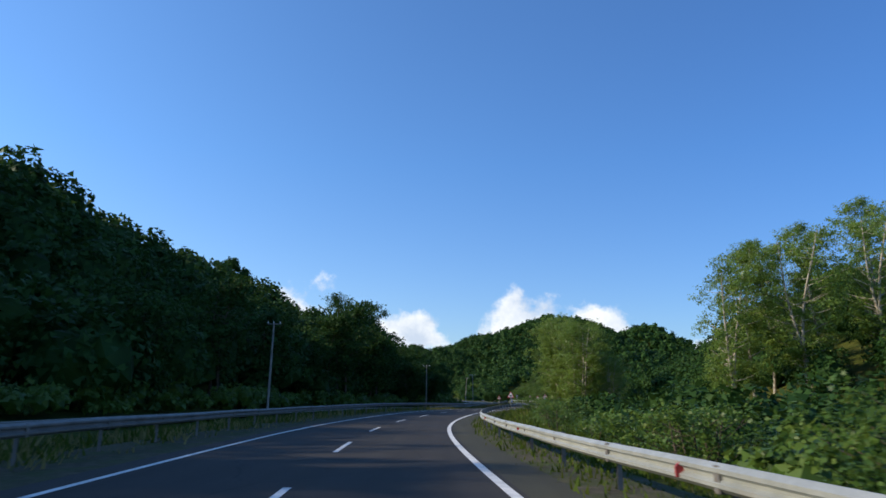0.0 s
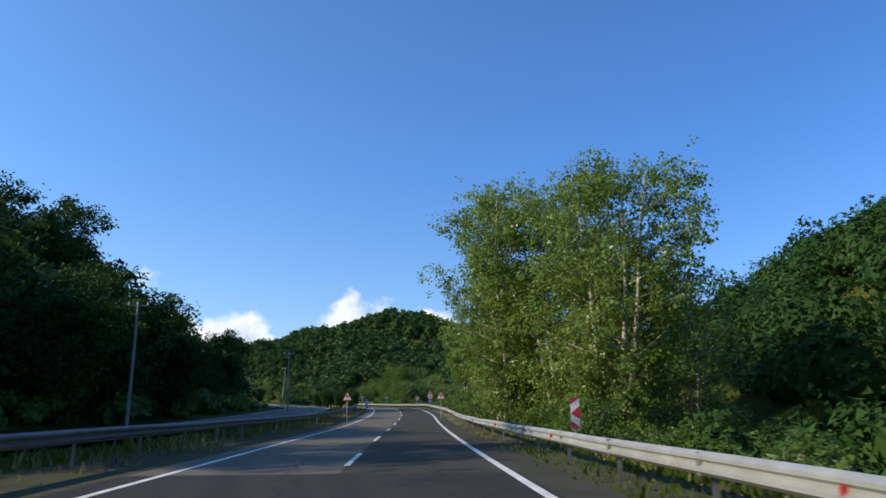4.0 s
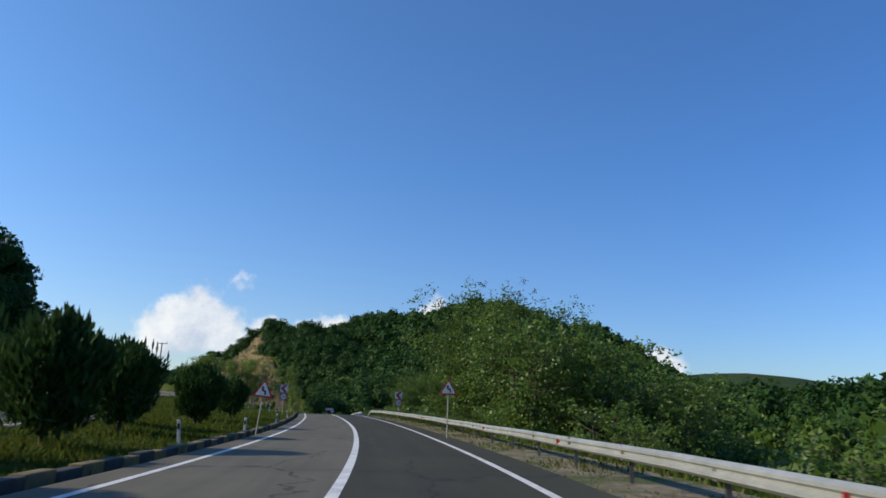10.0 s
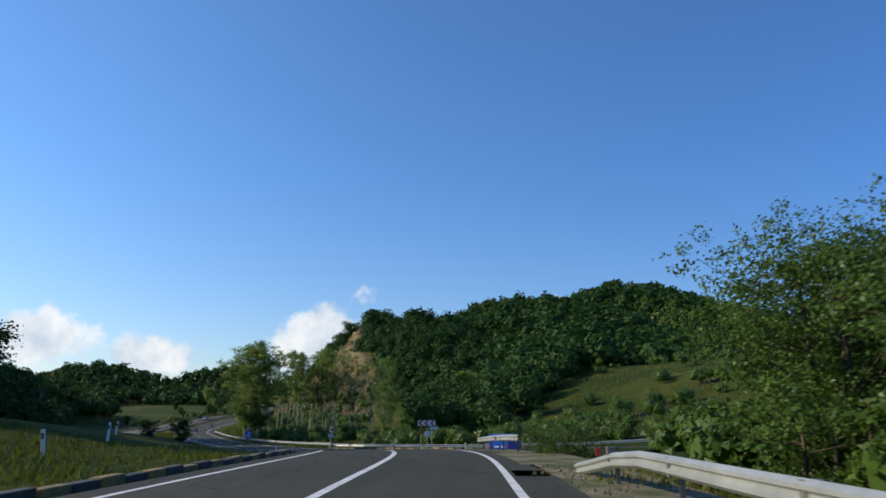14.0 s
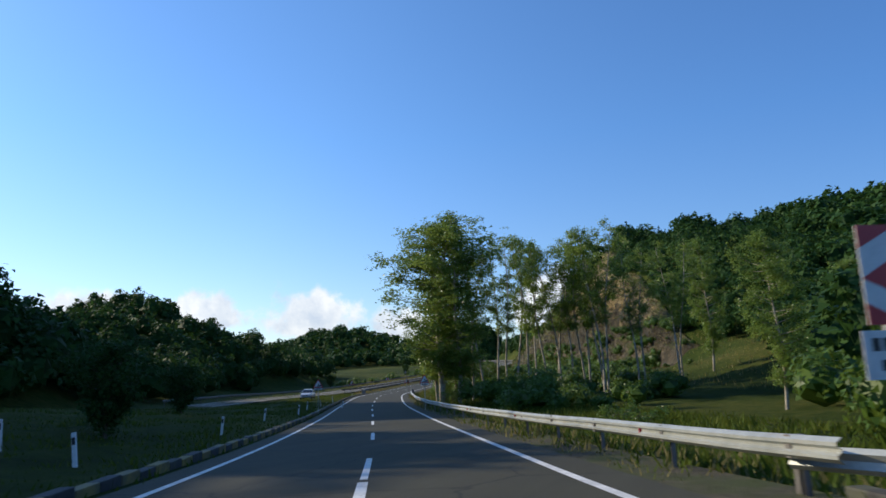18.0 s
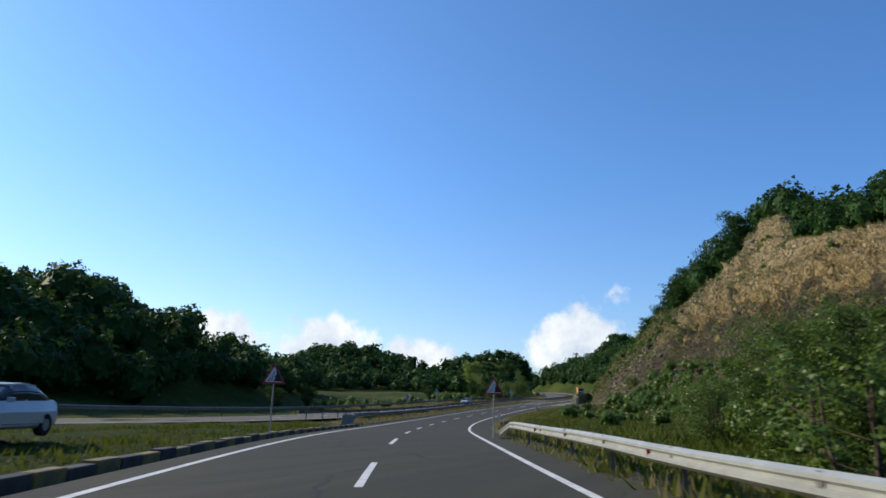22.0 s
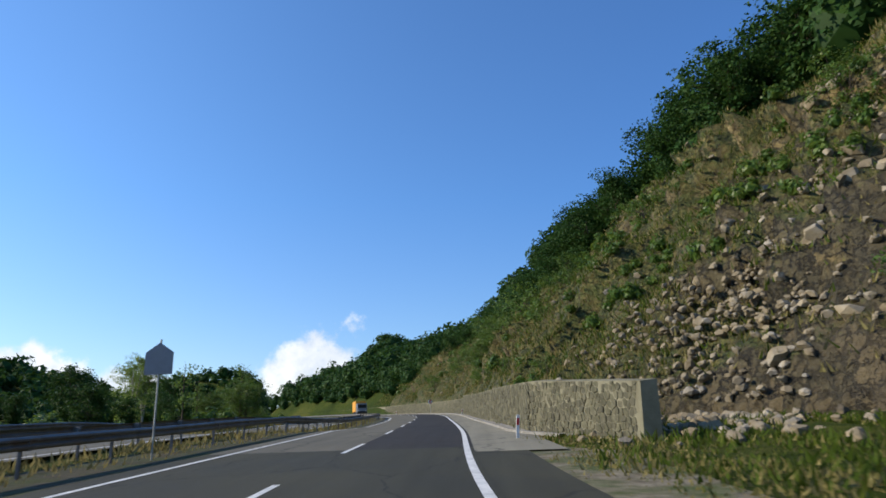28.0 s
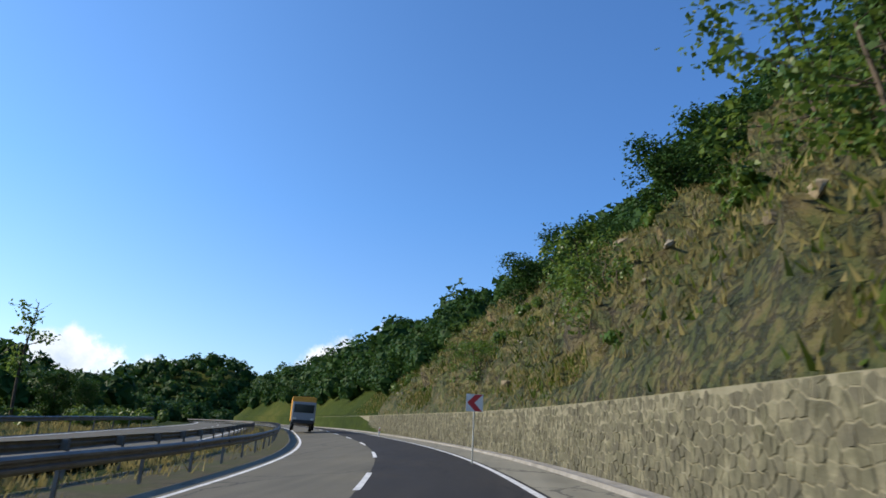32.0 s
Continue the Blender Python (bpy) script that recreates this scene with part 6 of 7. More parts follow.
def chevron_sign(x, y, top, label, count=1, way=-1, w=0.6, h=0.62, speed="", mats=None, posts=1, turn=None, back=False, under=None):
    ob, t = stand("chevron_sign", label, x, y, top, turn=turn)
    for i in range(posts):
        pole(ob, -0.3, t - 0.06 + (0.35 if under and i == 0 else 0), (i - (posts - 1) / 2) * w * count * 0.62)
    tot = w * count
    bm = bmesh.new()
    plate(bm, [(-tot / 2, t - h), (tot / 2, t - h), (tot / 2, t), (-tot / 2, t)], 0.0, 0.015)
    part("panel", bm, M_GREY if back else M_WHITE, ob, "grey metal back" if back else "white panel")
    if not back:
        for i in range(count):
            x0 = -tot / 2 + i * w
            flat("arrow_stripe", chevron(x0 + 0.06 * w, x0 + 0.95 * w, t - h + 0.012, t - 0.012, way, 0.42 * w), -0.002, mats or M_RED, ob, 0.004, "red arrow stripe")
    if speed:
        k = w / 0.6
        low = t - h - 0.32 * k
        for name, r, mat, yy in (("speed_plate", 0.3 * k, M_RED, -0.002), ("speed_field", 0.225 * k, M_WHITE, -0.008)):
            flat(name, circle_pts(r, 30, 0, low), yy, mat, ob, 0.004)
        words(speed, 0.33 * k, 0, low, -0.013, M_BLACK, ob)
    return ob


def hazard_plate(ob, z, x=0.0, w=0.42, h=0.55, chevs=2):
    """Black panel with orange arrows that point up."""
    flat("hazard_panel", [(x - w / 2, z), (x + w / 2, z), (x + w / 2, z + h), (x - w / 2, z + h)], -0.002, M_BLACK, ob, 0.008, "black panel")
    for i in range(chevs):
        b = z + 0.03 + i * 0.24
        flat("hazard_arrow", [(x - w / 2 + 0.02, b), (x, b + 0.16), (x + w / 2 - 0.02, b), (x + w / 2 - 0.02, b + 0.12), (x, b + 0.28), (x - w / 2 + 0.02, b + 0.12)][::-1], -0.0125, M_ORANGE, ob, 0.003, "orange arrow")


M_ORANGE = plain("orange_sheet", (0.75, 0.28, 0.02), 0.45)


def build_signs():
    warning_sign(2.6, 86.4, 2.35, "animal", "triangular wild animal warning sign with red border")
    warning_sign(16.8, 162.5, 2.3, "skid", "triangular slippery road sign on a steel post")
    warning_sign(7.3, 159.2, 2.2, "skid", "triangular slippery road sign on the median")
    warning_sign(24.22, 199.2, 3.03, "crossing", "triangular crossroads sign over a blue U-turn plate", {"text": "120m", "uturn": True}, size=1.3)
    warning_sign(14.0, 195.3, 1.95, "crossing", "triangular crossroads sign with distance plate on the median", {"text": "120m", "uturn": True})
    warning_sign(27.6, 259.3, 2.95, "bend", "triangular double bend sign by the guard rail")
    warning_sign(19.0, 256.5, 2.5, "bend", "leaning triangular double bend sign on the median", leaning=5)
    chevron_sign(27.6, 224.5, 2.35, "single red and white chevron sign beyond the rail")
    chevron_sign(28.1, 308.3, 3.3, "red chevron sign above a round speed limit plate", w=0.85, h=0.85, speed="50")
    chevron_sign(15.0, 304.2, 3.5, "red chevron sign above a round speed limit plate on the median", w=0.85, h=0.85, speed="50")
    # the junction
    ob = chevron_sign(17.3, 376.6, 0.78, "long board of three red chevrons on two posts", 3, -1, 0.54, 0.5, posts=2, turn=heading(s_at(362)) - 4)
    base = float(land(17.3, 376.6))
    hazard_plate(ob, 0.78 - base - 1.2, -0.52)
    flat("name_plate", [(0.28, 0.78 - base - 0.86), (1.08, 0.78 - base - 0.8), (1.08, 0.78 - base - 0.54), (0.28, 0.78 - base - 0.6)], -0.03, M_WHITE, ob, 0.01, "white village name plate")
    words("UĞURLAR", 0.16, 0.65, 0.78 - base - 0.65, -0.043, M_BLUE, ob)
    words("KÖYÜ", 0.1, 0.66, 0.78 - base - 0.77, -0.043, M_BLACK, ob)
    ob, h = stand("stop_sign", "white back of an octagonal sign beyond the rail", 16.1, 392.4, -0.55)
    pole(ob, -0.3, h - 0.5)
    flat("panel", circle_pts(0.36, 8, 0, h - 0.36), 0, M_WHITE, ob, 0.012)
    ob, h = stand("direction_sign", "round blue direction sign above a black and orange panel", -4.4, 391.5, -0.58)
    pole(ob, -0.3, h - 0.2)
    flat("disc", circle_pts(0.45, 30, 0, h - 0.45), -0.002, M_BLUE, ob, 0.008, "blue disc")
    for piece in ([(0.02, h - 0.75), (0.1, h - 0.75), (0.1, h - 0.3), (0.18, h - 0.3), (0.06, h - 0.12), (-0.06, h - 0.3), (0.02, h - 0.3)],
                  [(0.02, h - 0.6), (0.02, h - 0.52), (-0.18, h - 0.5), (-0.18, h - 0.42), (-0.34, h - 0.55), (-0.18, h - 0.68), (-0.18, h - 0.6)]):
        flat("arrow", piece, -0.012, M_WHITE, ob, 0.003, "white arrow")
    hazard_plate(ob, h - 1.5)
    ob, h = stand("hazard_marker", "upright red and white striped marker over a number plate", 3.5, 398.9, -0.15)
    pole(ob, -0.3, h - 0.2)
    striped_panel(ob, h, 0.42, 0.95)
    flat("number_plate", [(-0.3, h - 1.45), (0.3, h - 1.45), (0.3, h - 1.0), (-0.3, h - 1.0)], -0.002, M_WHITE, ob, 0.008, "white plate")
    bars(ob, -0.22, 0.22, h - 1.13, 0.12, -0.012, M_BLACK, 4)
    bars(ob, -0.15, 0.15, h - 1.32, 0.1, -0.012, M_BLACK, 3)
    ob, h = stand("hazard_marker", "upright red and white striped marker in the weeds", 10.9, 119.5, 1.35)
    pole(ob, -0.3, h - 0.2)
    striped_panel(ob, h, 0.32, 1.0)
    warning_sign(-22.6, 443.8, -1.25, "slope", "triangular sign with distance plate below the poplars", {"text": ""})
    warning_sign(-32.0, 441.8, -1.35, "slope", "triangular sign with distance plate on the median", {"text": ""})
    warning_sign(-50.4, 495.3, -1.7, "rocks", "triangular falling rocks sign at the end of the rail")
    warning_sign(-56.2, 487.0, -1.65, "rocks", "triangular falling rocks sign on the median")
    chevron_sign(-78.8, 540.8, -1.55, "red and white chevron sign between the carriageways", 1, 1, 0.62, 0.62)
    warning_sign(-89.6, 572.0, 0.3, "skid", "grey back of a triangular sign", back=True)
    ob, h = stand("road_sign_back", "grey metal back of a peaked sign behind the rail", -90.2, 612.6, 1.55)
    pole(ob, -0.3, h + 0.1)
    flat("panel", [(-0.42, h - 0.95), (0.42, h - 0.95), (0.42, h - 0.3), (0.0, h), (-0.42, h - 0.3)], 0.0, M_GREY, ob, 0.012)
    chevron_sign(-88.4, 707.3, 4.75, "dark red chevron sign in front of the stone wall", 1, -1, 0.6, 0.6)


def striped_panel(ob, h, w, tall):
    flat("panel", [(-w / 2, h - tall), (w / 2, h - tall), (w / 2, h), (-w / 2, h)], -0.002, M_WHITE, ob, 0.01, "white panel")
    for piece in ([(-w / 2, h), (w / 2, h), (-w / 2, h - 0.24 * tall)], [(w / 2, h - 0.28 * tall), (w / 2, h - 0.74 * tall), (-w / 2, h - 0.54 * tall)], [(-w / 2, h - 0.78 * tall), (w / 2, h - tall), (-w / 2, h - tall)]):
        flat("stripe", piece, -0.014, M_RED, ob, 0.003, "red stripe")


def build_posts():
    first = tagged(new("marker_post"), "white marker post with a dark band at the road edge", "marker post", "marker posts along the road")
    bm = bmesh.new()
    box(bm, -0.055, 0.055, -0.035, 0.035, -0.25, 0.85, 0.012)
    part("shaft", bm, M_WHITE, first)
    bm = bmesh.new()
    box(bm, -0.04, 0.04, -0.042, -0.035, 0.55, 0.73)
    part("band", bm, M_BLACK, first, "dark band")
    red = tagged(new("marker_post"), "white marker post with a red reflector in the grass", "marker post", "marker posts along the road")
    bm = bmesh.new()
    box(bm, -0.06, 0.06, -0.04, 0.04, -0.25, 0.85, 0.012)
    part("shaft", bm, M_WHITE, red)
    bm = bmesh.new()
    box(bm, -0.045, 0.045, -0.047, -0.04, 0.5, 0.74)
    part("reflector", bm, M_RED, red, "red reflector")
    rng = random.Random(3)
    spots = [(15.9, 220.9), (18.4, 257.3), (17.4, 250.4), (18.1, 271.3), (17.6, 284), (17.2, 221.5), (11.4, 227.3), (11.2, 218.4), (14.2, 230), (12.4, 313.5), (8.6, 334.9), (6.5, 366.5), (-13.2, 403.6), (-17.5, 404.5), (-20.3, 416.7), (-28.5, 430.1),
             (-33.5, 441), (-39.8, 451.2), (-44, 460), (-49.5, 471), (-97.9, 557.7), (-96.2, 661.5), (-97.9, 621.7), (5, 345), (1.5, 352), (-36, 452)]
    for x, y in spots:
        copy_thing(first, pose(x, y, float(land(x, y)), rng.uniform(-5, 5), rng.uniform(-7, 7), heading(s_at(y))))
    for x, y in ((-69.0, 547.0), (-76.5, 587.0), (-79.4, 618.2), (-82.6, 679.8), (20.8, 379.8), (28.0, 384.5), (13.0, 386.0), (-98.9, 748.0)):
        copy_thing(red, pose(x, y, float(max(land(x, y), road_z(y) - 0.05)), rng.uniform(-3, 3), rng.uniform(-4, 4), heading(s_at(y))))
    for ob in (first, red):
        drop_template(ob)


def build_poles():
    for x, y, top, lean in ((-24.9, 73.8, 9.4, 1), (-9.5, 152, 8.6, 0), (3.0, 196.7, 8.2, -1), (3.2, 263, 9.3, 3), (-6, 330, 9.5, 0)):
        g = float(land(x, y))
        ob = empty("power_pole", pose(x, y, g, 0, lean, 0), "slim grey power pole with cross arm", "power pole", "power poles")
        v, f = tube([(0, 0, -0.4), (0, 0, (top - g) * 0.5), (0, 0, top - g)], [0.14, 0.12, 0.085], 10)
        mesh_object("shaft", v, f, M_CONCRETE, ob, True)
        bm = bmesh.new()
        box(bm, -0.75, 0.75, -0.05, 0.05, top - g - 0.12, top - g - 0.02)
        part("cross_arm", bm, M_STEEL_DARK, ob)
        for k in (-0.68, -0.05, 0.68):
            bm = bmesh.new()
            rod(bm, (k, 0, top - g - 0.02), (k, 0, top - g + 0.2), 0.05, 8)
            part("insulator", bm, M_WHITE, ob, "white insulator")
    # lattice tower on the far hill
    x, y = -470.0, 1150.0
    g = float(land(x, y))
    ob = empty("lattice_tower", pose(x, y, g, 0, 0, 20), "far lattice power tower on the hill top", "power tower")
    for sx, sy in ((-1, -1), (-1, 1), (1, -1), (1, 1)):
        bm = bmesh.new()
        rod(bm, (sx * 3, sy * 3, -1), (sx * 0.6, sy * 0.6, 38), 0.22, 5)
        part("leg", bm, M_GREY, ob)
    for z in range(4, 38, 4):
        r = 3 - 2.4 * z / 38
        bm = bmesh.new()
        rod(bm, (-r, -r, z), (r, -r, z + 3.6), 0.12, 4), rod(bm, (r, -r, z), (-r, -r, z + 3.6), 0.12, 4)
        part("brace", bm, M_GREY, ob)
    for z in (24, 30, 36):
        bm = bmesh.new()
        rod(bm, (-6, 0, z), (6, 0, z), 0.22, 5)
        part("cross_arm", bm, M_GREY, ob)


def wheel(parent, x, y, r=0.31, w=0.2):
    bm = bmesh.new()
    bmesh.ops.create_cone(bm, cap_ends=True, segments=20, radius1=r, radius2=r, depth=w, matrix=pose(x, y, r, 0, 90, 0))
    t = part("wheel", bm, M_TYRE, parent, "black tyre")
    bm = bmesh.new()
    bmesh.ops.create_cone(bm, cap_ends=True, segments=16, radius1=r * 0.62, radius2=r * 0.55, depth=w + 0.02, matrix=pose(x, y, r, 0, 90, 0))
    part("rim", bm, M_GREY, t, "grey rim")


def hull(stations, mat, parent, name, smooth_it=True):
    """A body lofted through cross sections: y, half width, low, high, top half width."""
    bm = bmesh.new()
    rings = []
    for y, w, z0, z1, wt in stations:
        rings.append([bm.verts.new(p) for p in ((-w * 0.9, y, z0), (-w, y, z0 + 0.15 * (z1 - z0)), (-w, y, z0 + 0.6 * (z1 - z0)), (-wt, y, z1), (wt, y, z1), (w, y, z0 + 0.6 * (z1 - z0)), (w, y, z0 + 0.15 * (z1 - z0)), (w * 0.9, y, z0))])
    for a, b in zip(rings, rings[1:]):
        for i in range(8):
            bm.faces.new((a[i], a[(i + 1) % 8], b[(i + 1) % 8], b[i]))
    bm.faces.new(rings[0][::-1]), bm.faces.new(rings[-1])
    bmesh.ops.recalc_face_normals(bm, faces=bm.faces[:])
    bmesh.ops.bevel(bm, geom=[e for e in bm.edges if e.is_manifold and e.calc_face_angle(0) > 0.45], offset=0.035, segments=2, affect="EDGES")
    return part(name, bm, mat, parent)


M_TYRE = plain("tyre_rubber", (0.02, 0.02, 0.02), 0.85)
M_GLASS = plain("dark_car_glass", (0.02, 0.026, 0.032), 0.08)
M_CAR = plain("silver_car_paint", (0.55, 0.58, 0.62), 0.28, 0.25, 0.04)
M_CAR_BLUE = plain("blue_car_paint", (0.02, 0.11, 0.5), 0.3, 0.0, 0.06)
M_LAMP_GLASS = plain("lamp_glass", (0.75, 0.75, 0.7), 0.12)
M_TRUCK_BOX = plain("orange_tarpaulin", (0.72, 0.33, 0.03), 0.7)


def car(x, y, turn, label, paint, hatch=False):
    """A saloon, its nose towards -y of its own axes."""
    g = float(road_z(y) + other_up(y)) if paint is not M_CAR_BLUE else float(road_z(y)) - 0.05
    ob = empty("car", pose(x, y, g, 0, 0, turn), label, "car", "cars on the roads")
    hull([(-2.15, 0.62, 0.3, 0.62, 0.58), (-2.0, 0.8, 0.24, 0.74, 0.7), (-1.3, 0.87, 0.22, 0.9, 0.76), (-0.6, 0.88, 0.22, 0.96, 0.78), (1.2, 0.88, 0.22, 0.98, 0.78), (1.9, 0.84, 0.25, 1.0, 0.74), (2.15, 0.72, 0.35, 0.9, 0.66)], paint, ob, "body")
    hull([(-0.95, 0.72, 0.9, 0.97, 0.7), (-0.2, 0.74, 0.9, 1.38, 0.56), (0.5, 0.74, 0.9, 1.44, 0.56), (1.1, 0.74, 0.9, 1.38, 0.56), (1.75, 0.7, 0.9, 1.02, 0.66)], M_GLASS, ob, "cabin_glass")
    hull([(-0.25, 0.57, 1.37, 1.4, 0.54), (0.5, 0.58, 1.42, 1.46, 0.55), (1.1, 0.57, 1.37, 1.4, 0.54)], paint, ob, "roof")
    for sx in (-1, 1):
        for yy in (-1.32, 1.32):
            wheel(ob, sx * 0.78, yy)
        bm = bmesh.new()
        box(bm, sx * 0.62 - 0.16, sx * 0.62 + 0.16, -2.1, -1.98, 0.58, 0.72, 0.02)
        part("headlight", bm, M_LAMP_GLASS, ob, "clear headlight")
        bm = bmesh.new()
        box(bm, sx * 0.97 - 0.09, sx * 0.97 + 0.09, -0.72, -0.62, 0.93, 1.06, 0.02)
        part("door_mirror", bm, paint, ob)
        for k in (-0.25, 0.42):
            bm = bmesh.new()
            rod(bm, (sx * 0.735, k, 0.95), (sx * 0.575, k + 0.1, 1.4), 0.025, 5)
            part("pillar", bm, paint, ob)
    bm = bmesh.new()
    box(bm, -0.42, 0.42, -2.16, -2.08, 0.46, 0.6, 0.02)
    part("grille", bm, M_BLACK, ob, "black grille")
    return ob


def truck(x, y, turn):
    ob = empty("truck", pose(x, y, float(road_z(y)), 0, 0, turn), "lorry with dark cab and orange covered body", "truck")
    for name, dims, mat in (("chassis", (-1.0, 1.0, -3.6, 3.9, 0.55, 0.85), M_BLACK), ("cargo_body", (-1.22, 1.22, -1.5, 4.0, 0.95, 3.35), M_TRUCK_BOX), ("cab", (-1.15, 1.15, -3.7, -1.8, 0.75, 2.7), M_GREY)):
        bm = bmesh.new()
        box(bm, *dims, 0.07)
        part(name, bm, mat, ob)
    bm = bmesh.new()
    box(bm, -0.98, 0.98, -3.74, -3.66, 1.65, 2.45, 0.02)
    part("windscreen", bm, M_GLASS, ob, "dark windscreen")
    bm = bmesh.new()
    box(bm, -1.05, 1.05, -3.8, -3.66, 0.6, 0.95, 0.03)
    part("bumper", bm, M_BLACK, ob)
    for sx in (-1, 1):
        for yy in (-2.8, 1.7, 2.9):
            wheel(ob, sx * 1.0, yy, 0.48, 0.28)
        bm = bmesh.new()
        box(bm, sx * 0.85 - 0.15, sx * 0.85 + 0.15, -3.83, -3.74, 0.95, 1.15, 0.02)
        part("headlight", bm, M_LAMP_GLASS, ob, "clear headlight")
    return ob


def pickup(x, y, turn):
    ob = empty("pickup", pose(x, y, float(land(x, y)) + 0.05, 0, 0, turn), "small blue box pickup with red stripes waiting at the junction", "pickup")
    hull([(-2.2, 0.7, 0.35, 0.85, 0.66), (-1.9, 0.82, 0.28, 1.0, 0.76), (-1.2, 0.84, 0.28, 1.05, 0.78), (0.3, 0.84, 0.28, 1.05, 0.8)], M_CAR_BLUE, ob, "body")
    hull([(-1.55, 0.76, 1.03, 1.08, 0.72), (-1.0, 0.76, 1.0, 1.5, 0.62), (0.1, 0.76, 1.0, 1.52, 0.62), (0.3, 0.76, 1.0, 1.5, 0.62)], M_GLASS, ob, "cabin_glass")
    hull([(-1.05, 0.64, 1.49, 1.53, 0.6), (0.32, 0.64, 1.49, 1.54, 0.6)], M_CAR_BLUE, ob, "roof")
    bm = bmesh.new()
    box(bm, -0.85, 0.85, 0.36, 2.3, 0.46, 1.56, 0.03)
    cargo = part("cargo_box", bm, M_CAR_BLUE, ob, "closed blue cargo box")
    for z in (1.36, 1.1):
        for sx, d in ((0, (-0.6, 0.6, 2.302, 2.31)), (1, (0.852, 0.86, 0.5, 2.2)), (-1, (-0.86, -0.852, 0.5, 2.2))):
            bm = bmesh.new()
            box(bm, *d, z, z + 0.07)
            part("stripe", bm, M_RED, cargo, "red stripe")
    bm = bmesh.new()
    box(bm, -0.78, 0.78, 2.2, 2.42, 0.34, 0.46, 0.02)
    part("bumper", bm, M_BLACK, ob, "black rear bumper")
    for i, w in enumerate((0.3, 0.36)):
        bm = bmesh.new()
        box(bm, -0.52 + 0.5 * i, -0.52 + 0.5 * i + w, 2.302, 2.31, 0.58, 0.7)
        part("lettering", bm, M_WHITE, cargo, "white lettering bar")
    for sx in (-1, 1):
        for yy in (-1.35, 1.45):
            wheel(ob, sx * 0.74, yy, 0.3)
        bm = bmesh.new()
        box(bm, sx * 0.6 - 0.13, sx * 0.6 + 0.13, -2.2, -2.08, 0.68, 0.82, 0.02)
        part("headlight", bm, M_LAMP_GLASS, ob, "clear headlight")
        bm = bmesh.new()
        box(bm, sx * 0.74 - 0.06, sx * 0.74 + 0.06, 2.29, 2.33, 0.56, 0.8, 0.01)
        part("tail_lamp", bm, M_RED, ob, "red tail lamp")
    return ob


def build_barrier():
    """Concrete block where the median rail begins."""
    s = s_at(511.5)
    p = beside(s, -5.6, -0.05)
    ob = empty("concrete_barrier", Matrix.Translation(p) @ pose(0, 0, 0, 0, 0, heading(s)), "short white concrete barrier at the start of the median rail", "barrier")
    bm = bmesh.new()
    a = [(-0.3, 0.0), (0.3, 0.0), (0.2, 0.3), (0.13, 0.85), (-0.13, 0.85), (-0.2, 0.3)]
    plate(bm, a, -0.6, 2.4)
    bmesh.ops.bevel(bm, geom=bm.edges[:], offset=0.02, segments=1, affect="EDGES")
    part("block", bm, M_CONCRETE, ob)


def build_junction_rail():
    """Steel rail beyond the junction, along the field."""
    rail = tagged(new("guard_rail"), "low grey steel rail at the edge of the field", "guard rail", "guard rails along the road")
    pts = [beside(s_at(399.0), 5.75)[:2], np.array([8.0, 397.4]), np.array([14.0, 395.6]), np.array([22.0, 394.5]), np.array([34.0, 393.0]), np.array([50.0, 392.0]), np.array([70.0, 390.5])]
    for a, b in zip(pts, pts[1:]):
        d = (b - a) / np.hypot(*(b - a))
        n = np.array([d[1], -d[0]])
        za, zb = float(land(*a)) + 0.7, float(land(*b)) + 0.7
        bm = bmesh.new()
        prof = [(0.0, -0.155), (0.07, -0.09), (0.015, 0.0), (0.07, 0.09), (0.0, 0.155), (-0.012, 0.15), (-0.012, -0.15)]
        ring = [[bm.verts.new((q[0] + n[0] * x, q[1] + n[1] * x, zz + z)) for x, z in prof] for q, zz in ((a, za), (b, zb))]
        for i in range(7):
            bm.faces.new((ring[0][i], ring[0][(i + 1) % 7], ring[1][(i + 1) % 7], ring[1][i]))
        part("beam", bm, M_STEEL, rail)
        for t in np.linspace(0, 0.8, 4):
            q = a + (b - a) * t
            ob = new("post", POST_DARK)
            ob.parent = rail
            ob.matrix_world = pose(q[0] - n[0] * 0.1, q[1] - n[1] * 0.1, float(land(*q)), 0, 0, math.degrees(math.atan2(d[1], d[0])))


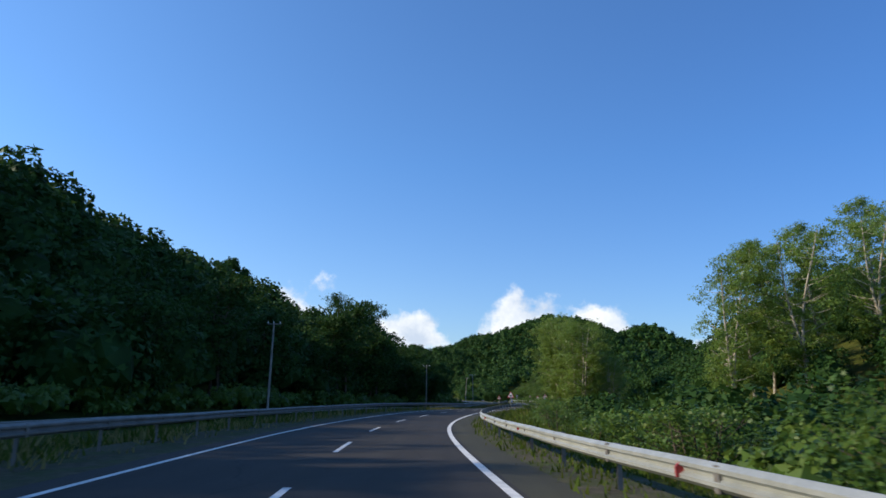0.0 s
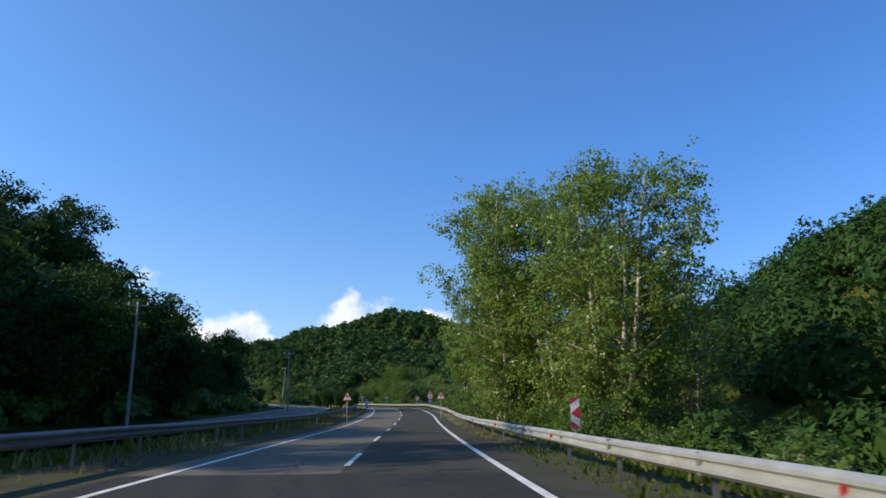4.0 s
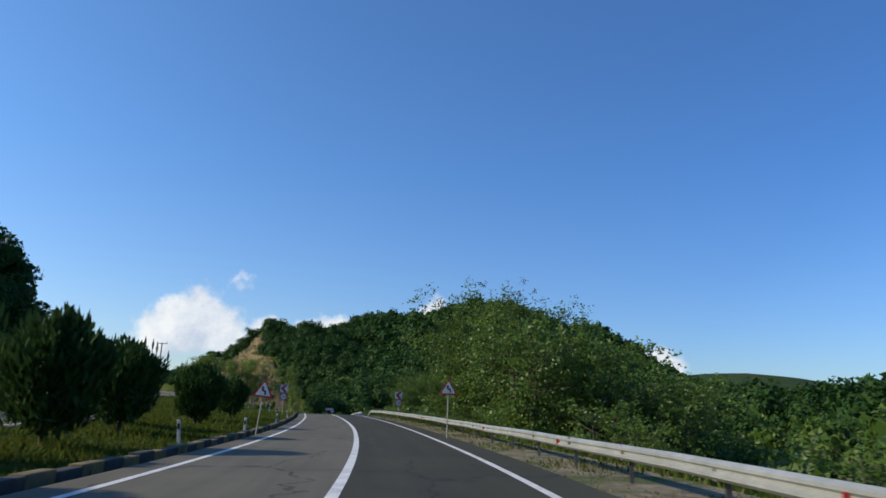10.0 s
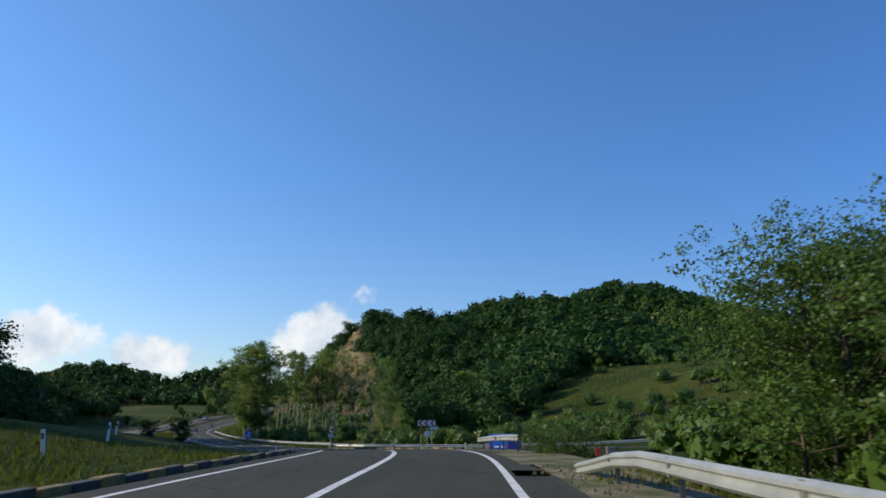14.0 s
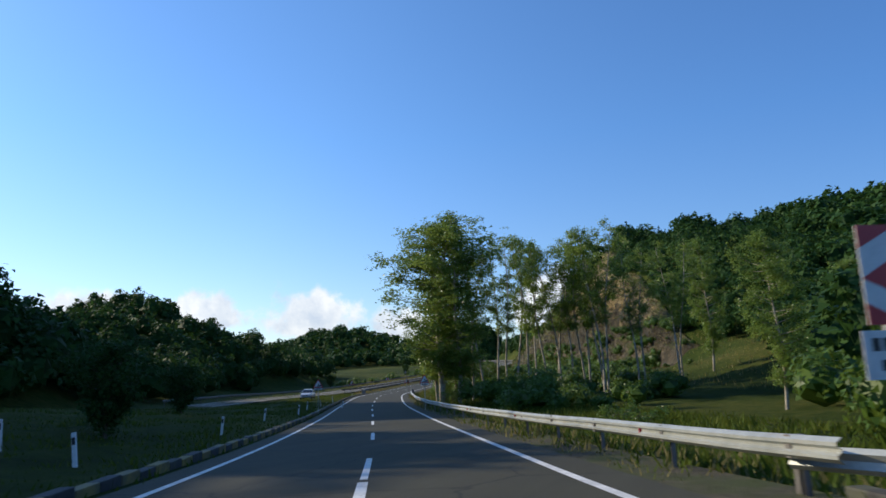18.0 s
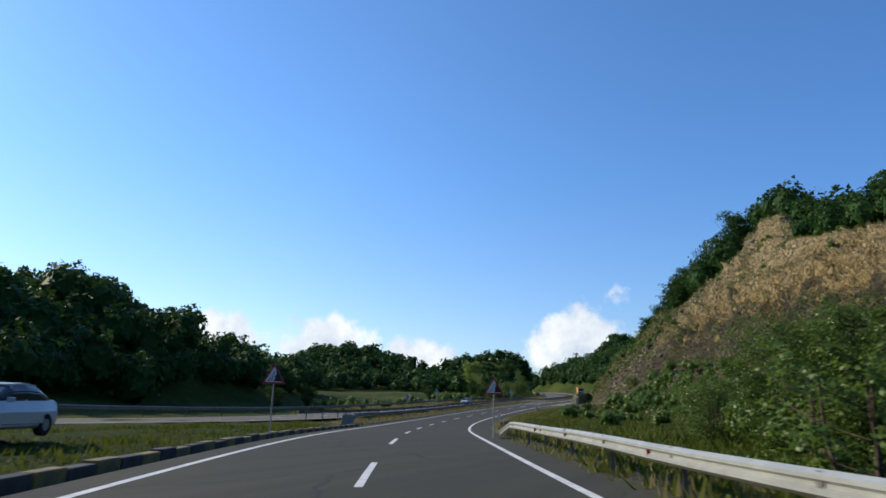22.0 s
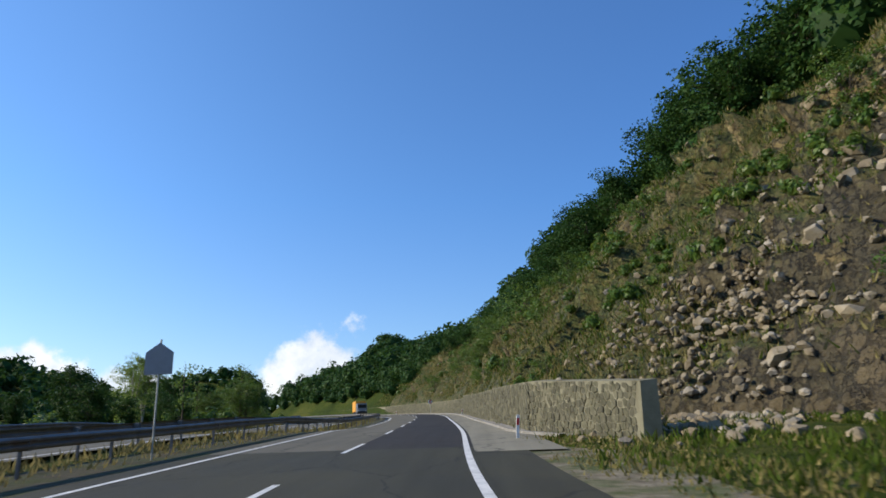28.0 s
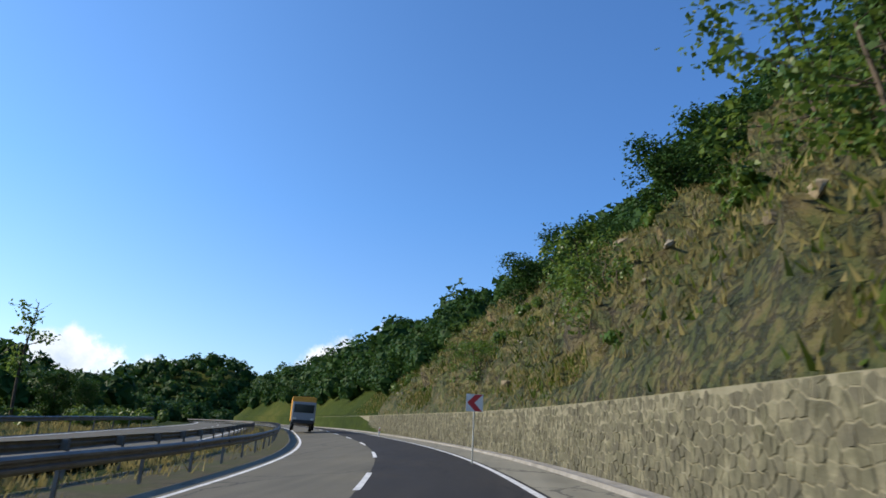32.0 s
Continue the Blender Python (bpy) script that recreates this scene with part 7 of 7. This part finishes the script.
def build_fence():
    """Wooden field fence up the meadow."""
    fence = tagged(new("fence"), "old wooden post fence across the meadow", "fence")
    bm = bmesh.new()
    rod(bm, (0, 0, -0.3), (0.02, 0, 1.15), 0.06, 6)
    me = bpy.data.meshes.new("post")
    bm.to_mesh(me), bm.free()
    me.materials.append(M_WOODPOLE)
    rng = random.Random(6)
    last = None
    for i in range(34):
        t = i / 33
        x, y = 26 + 52 * t, 404 + 62 * t + 4 * math.sin(t * 5)
        z = float(land(x, y))
        ob = new("post", me)
        ob.parent = fence
        ob.matrix_world = pose(x, y, z, rng.uniform(-6, 6), rng.uniform(-6, 6), 0)
        if last:
            for h in (0.45, 0.9):
                bm = bmesh.new()
                rod(bm, (*last[:2], last[2] + h), (x, y, z + h + rng.uniform(-0.05, 0.05)), 0.03, 5)
                part("rail", bm, M_WOODPOLE, fence)
        last = (x, y, z)


build_signs()
build_posts()
build_poles()
build_barrier()
build_junction_rail()
build_fence()
car(-97.6, 604.5, 4, "silver saloon car on the opposite carriageway", M_CAR)
car(-58.5, 478.0, 26, "pale saloon car on the opposite carriageway", M_CAR)
truck(-108.2, 754.0, 18)
pickup(24.4, 372.2, 162)


def build_hives():
    """White beehives in the meadow."""
    hive = tagged(new("beehive"), "white wooden beehive with a flat lid in the meadow", "beehive", "beehives in the meadow")
    bm = bmesh.new()
    box(bm, -0.27, 0.27, -0.25, 0.25, 0.12, 0.72, 0.01)
    part("hive_box", bm, M_WHITE, hive)
    bm = bmesh.new()
    box(bm, -0.31, 0.31, -0.29, 0.29, 0.72, 0.8, 0.012)
    part("lid", bm, M_STEEL, hive, "pale metal lid")
    for x in (-0.22, 0.22):
        bm = bmesh.new()
        box(bm, x - 0.04, x + 0.04, -0.25, 0.25, -0.1, 0.12)
        part("leg", bm, M_WOODPOLE, hive)
    rng = random.Random(17)
    for i in range(11):
        x, y = 22.6 + 0.42 * i + rng.uniform(-0.1, 0.1), 477.0 + 1.35 * i + rng.uniform(-0.3, 0.3)
        copy_thing(hive, pose(x, y, float(land(x, y)), 0, 0, 160 + rng.uniform(-12, 12)))
    drop_template(hive)


build_hives()
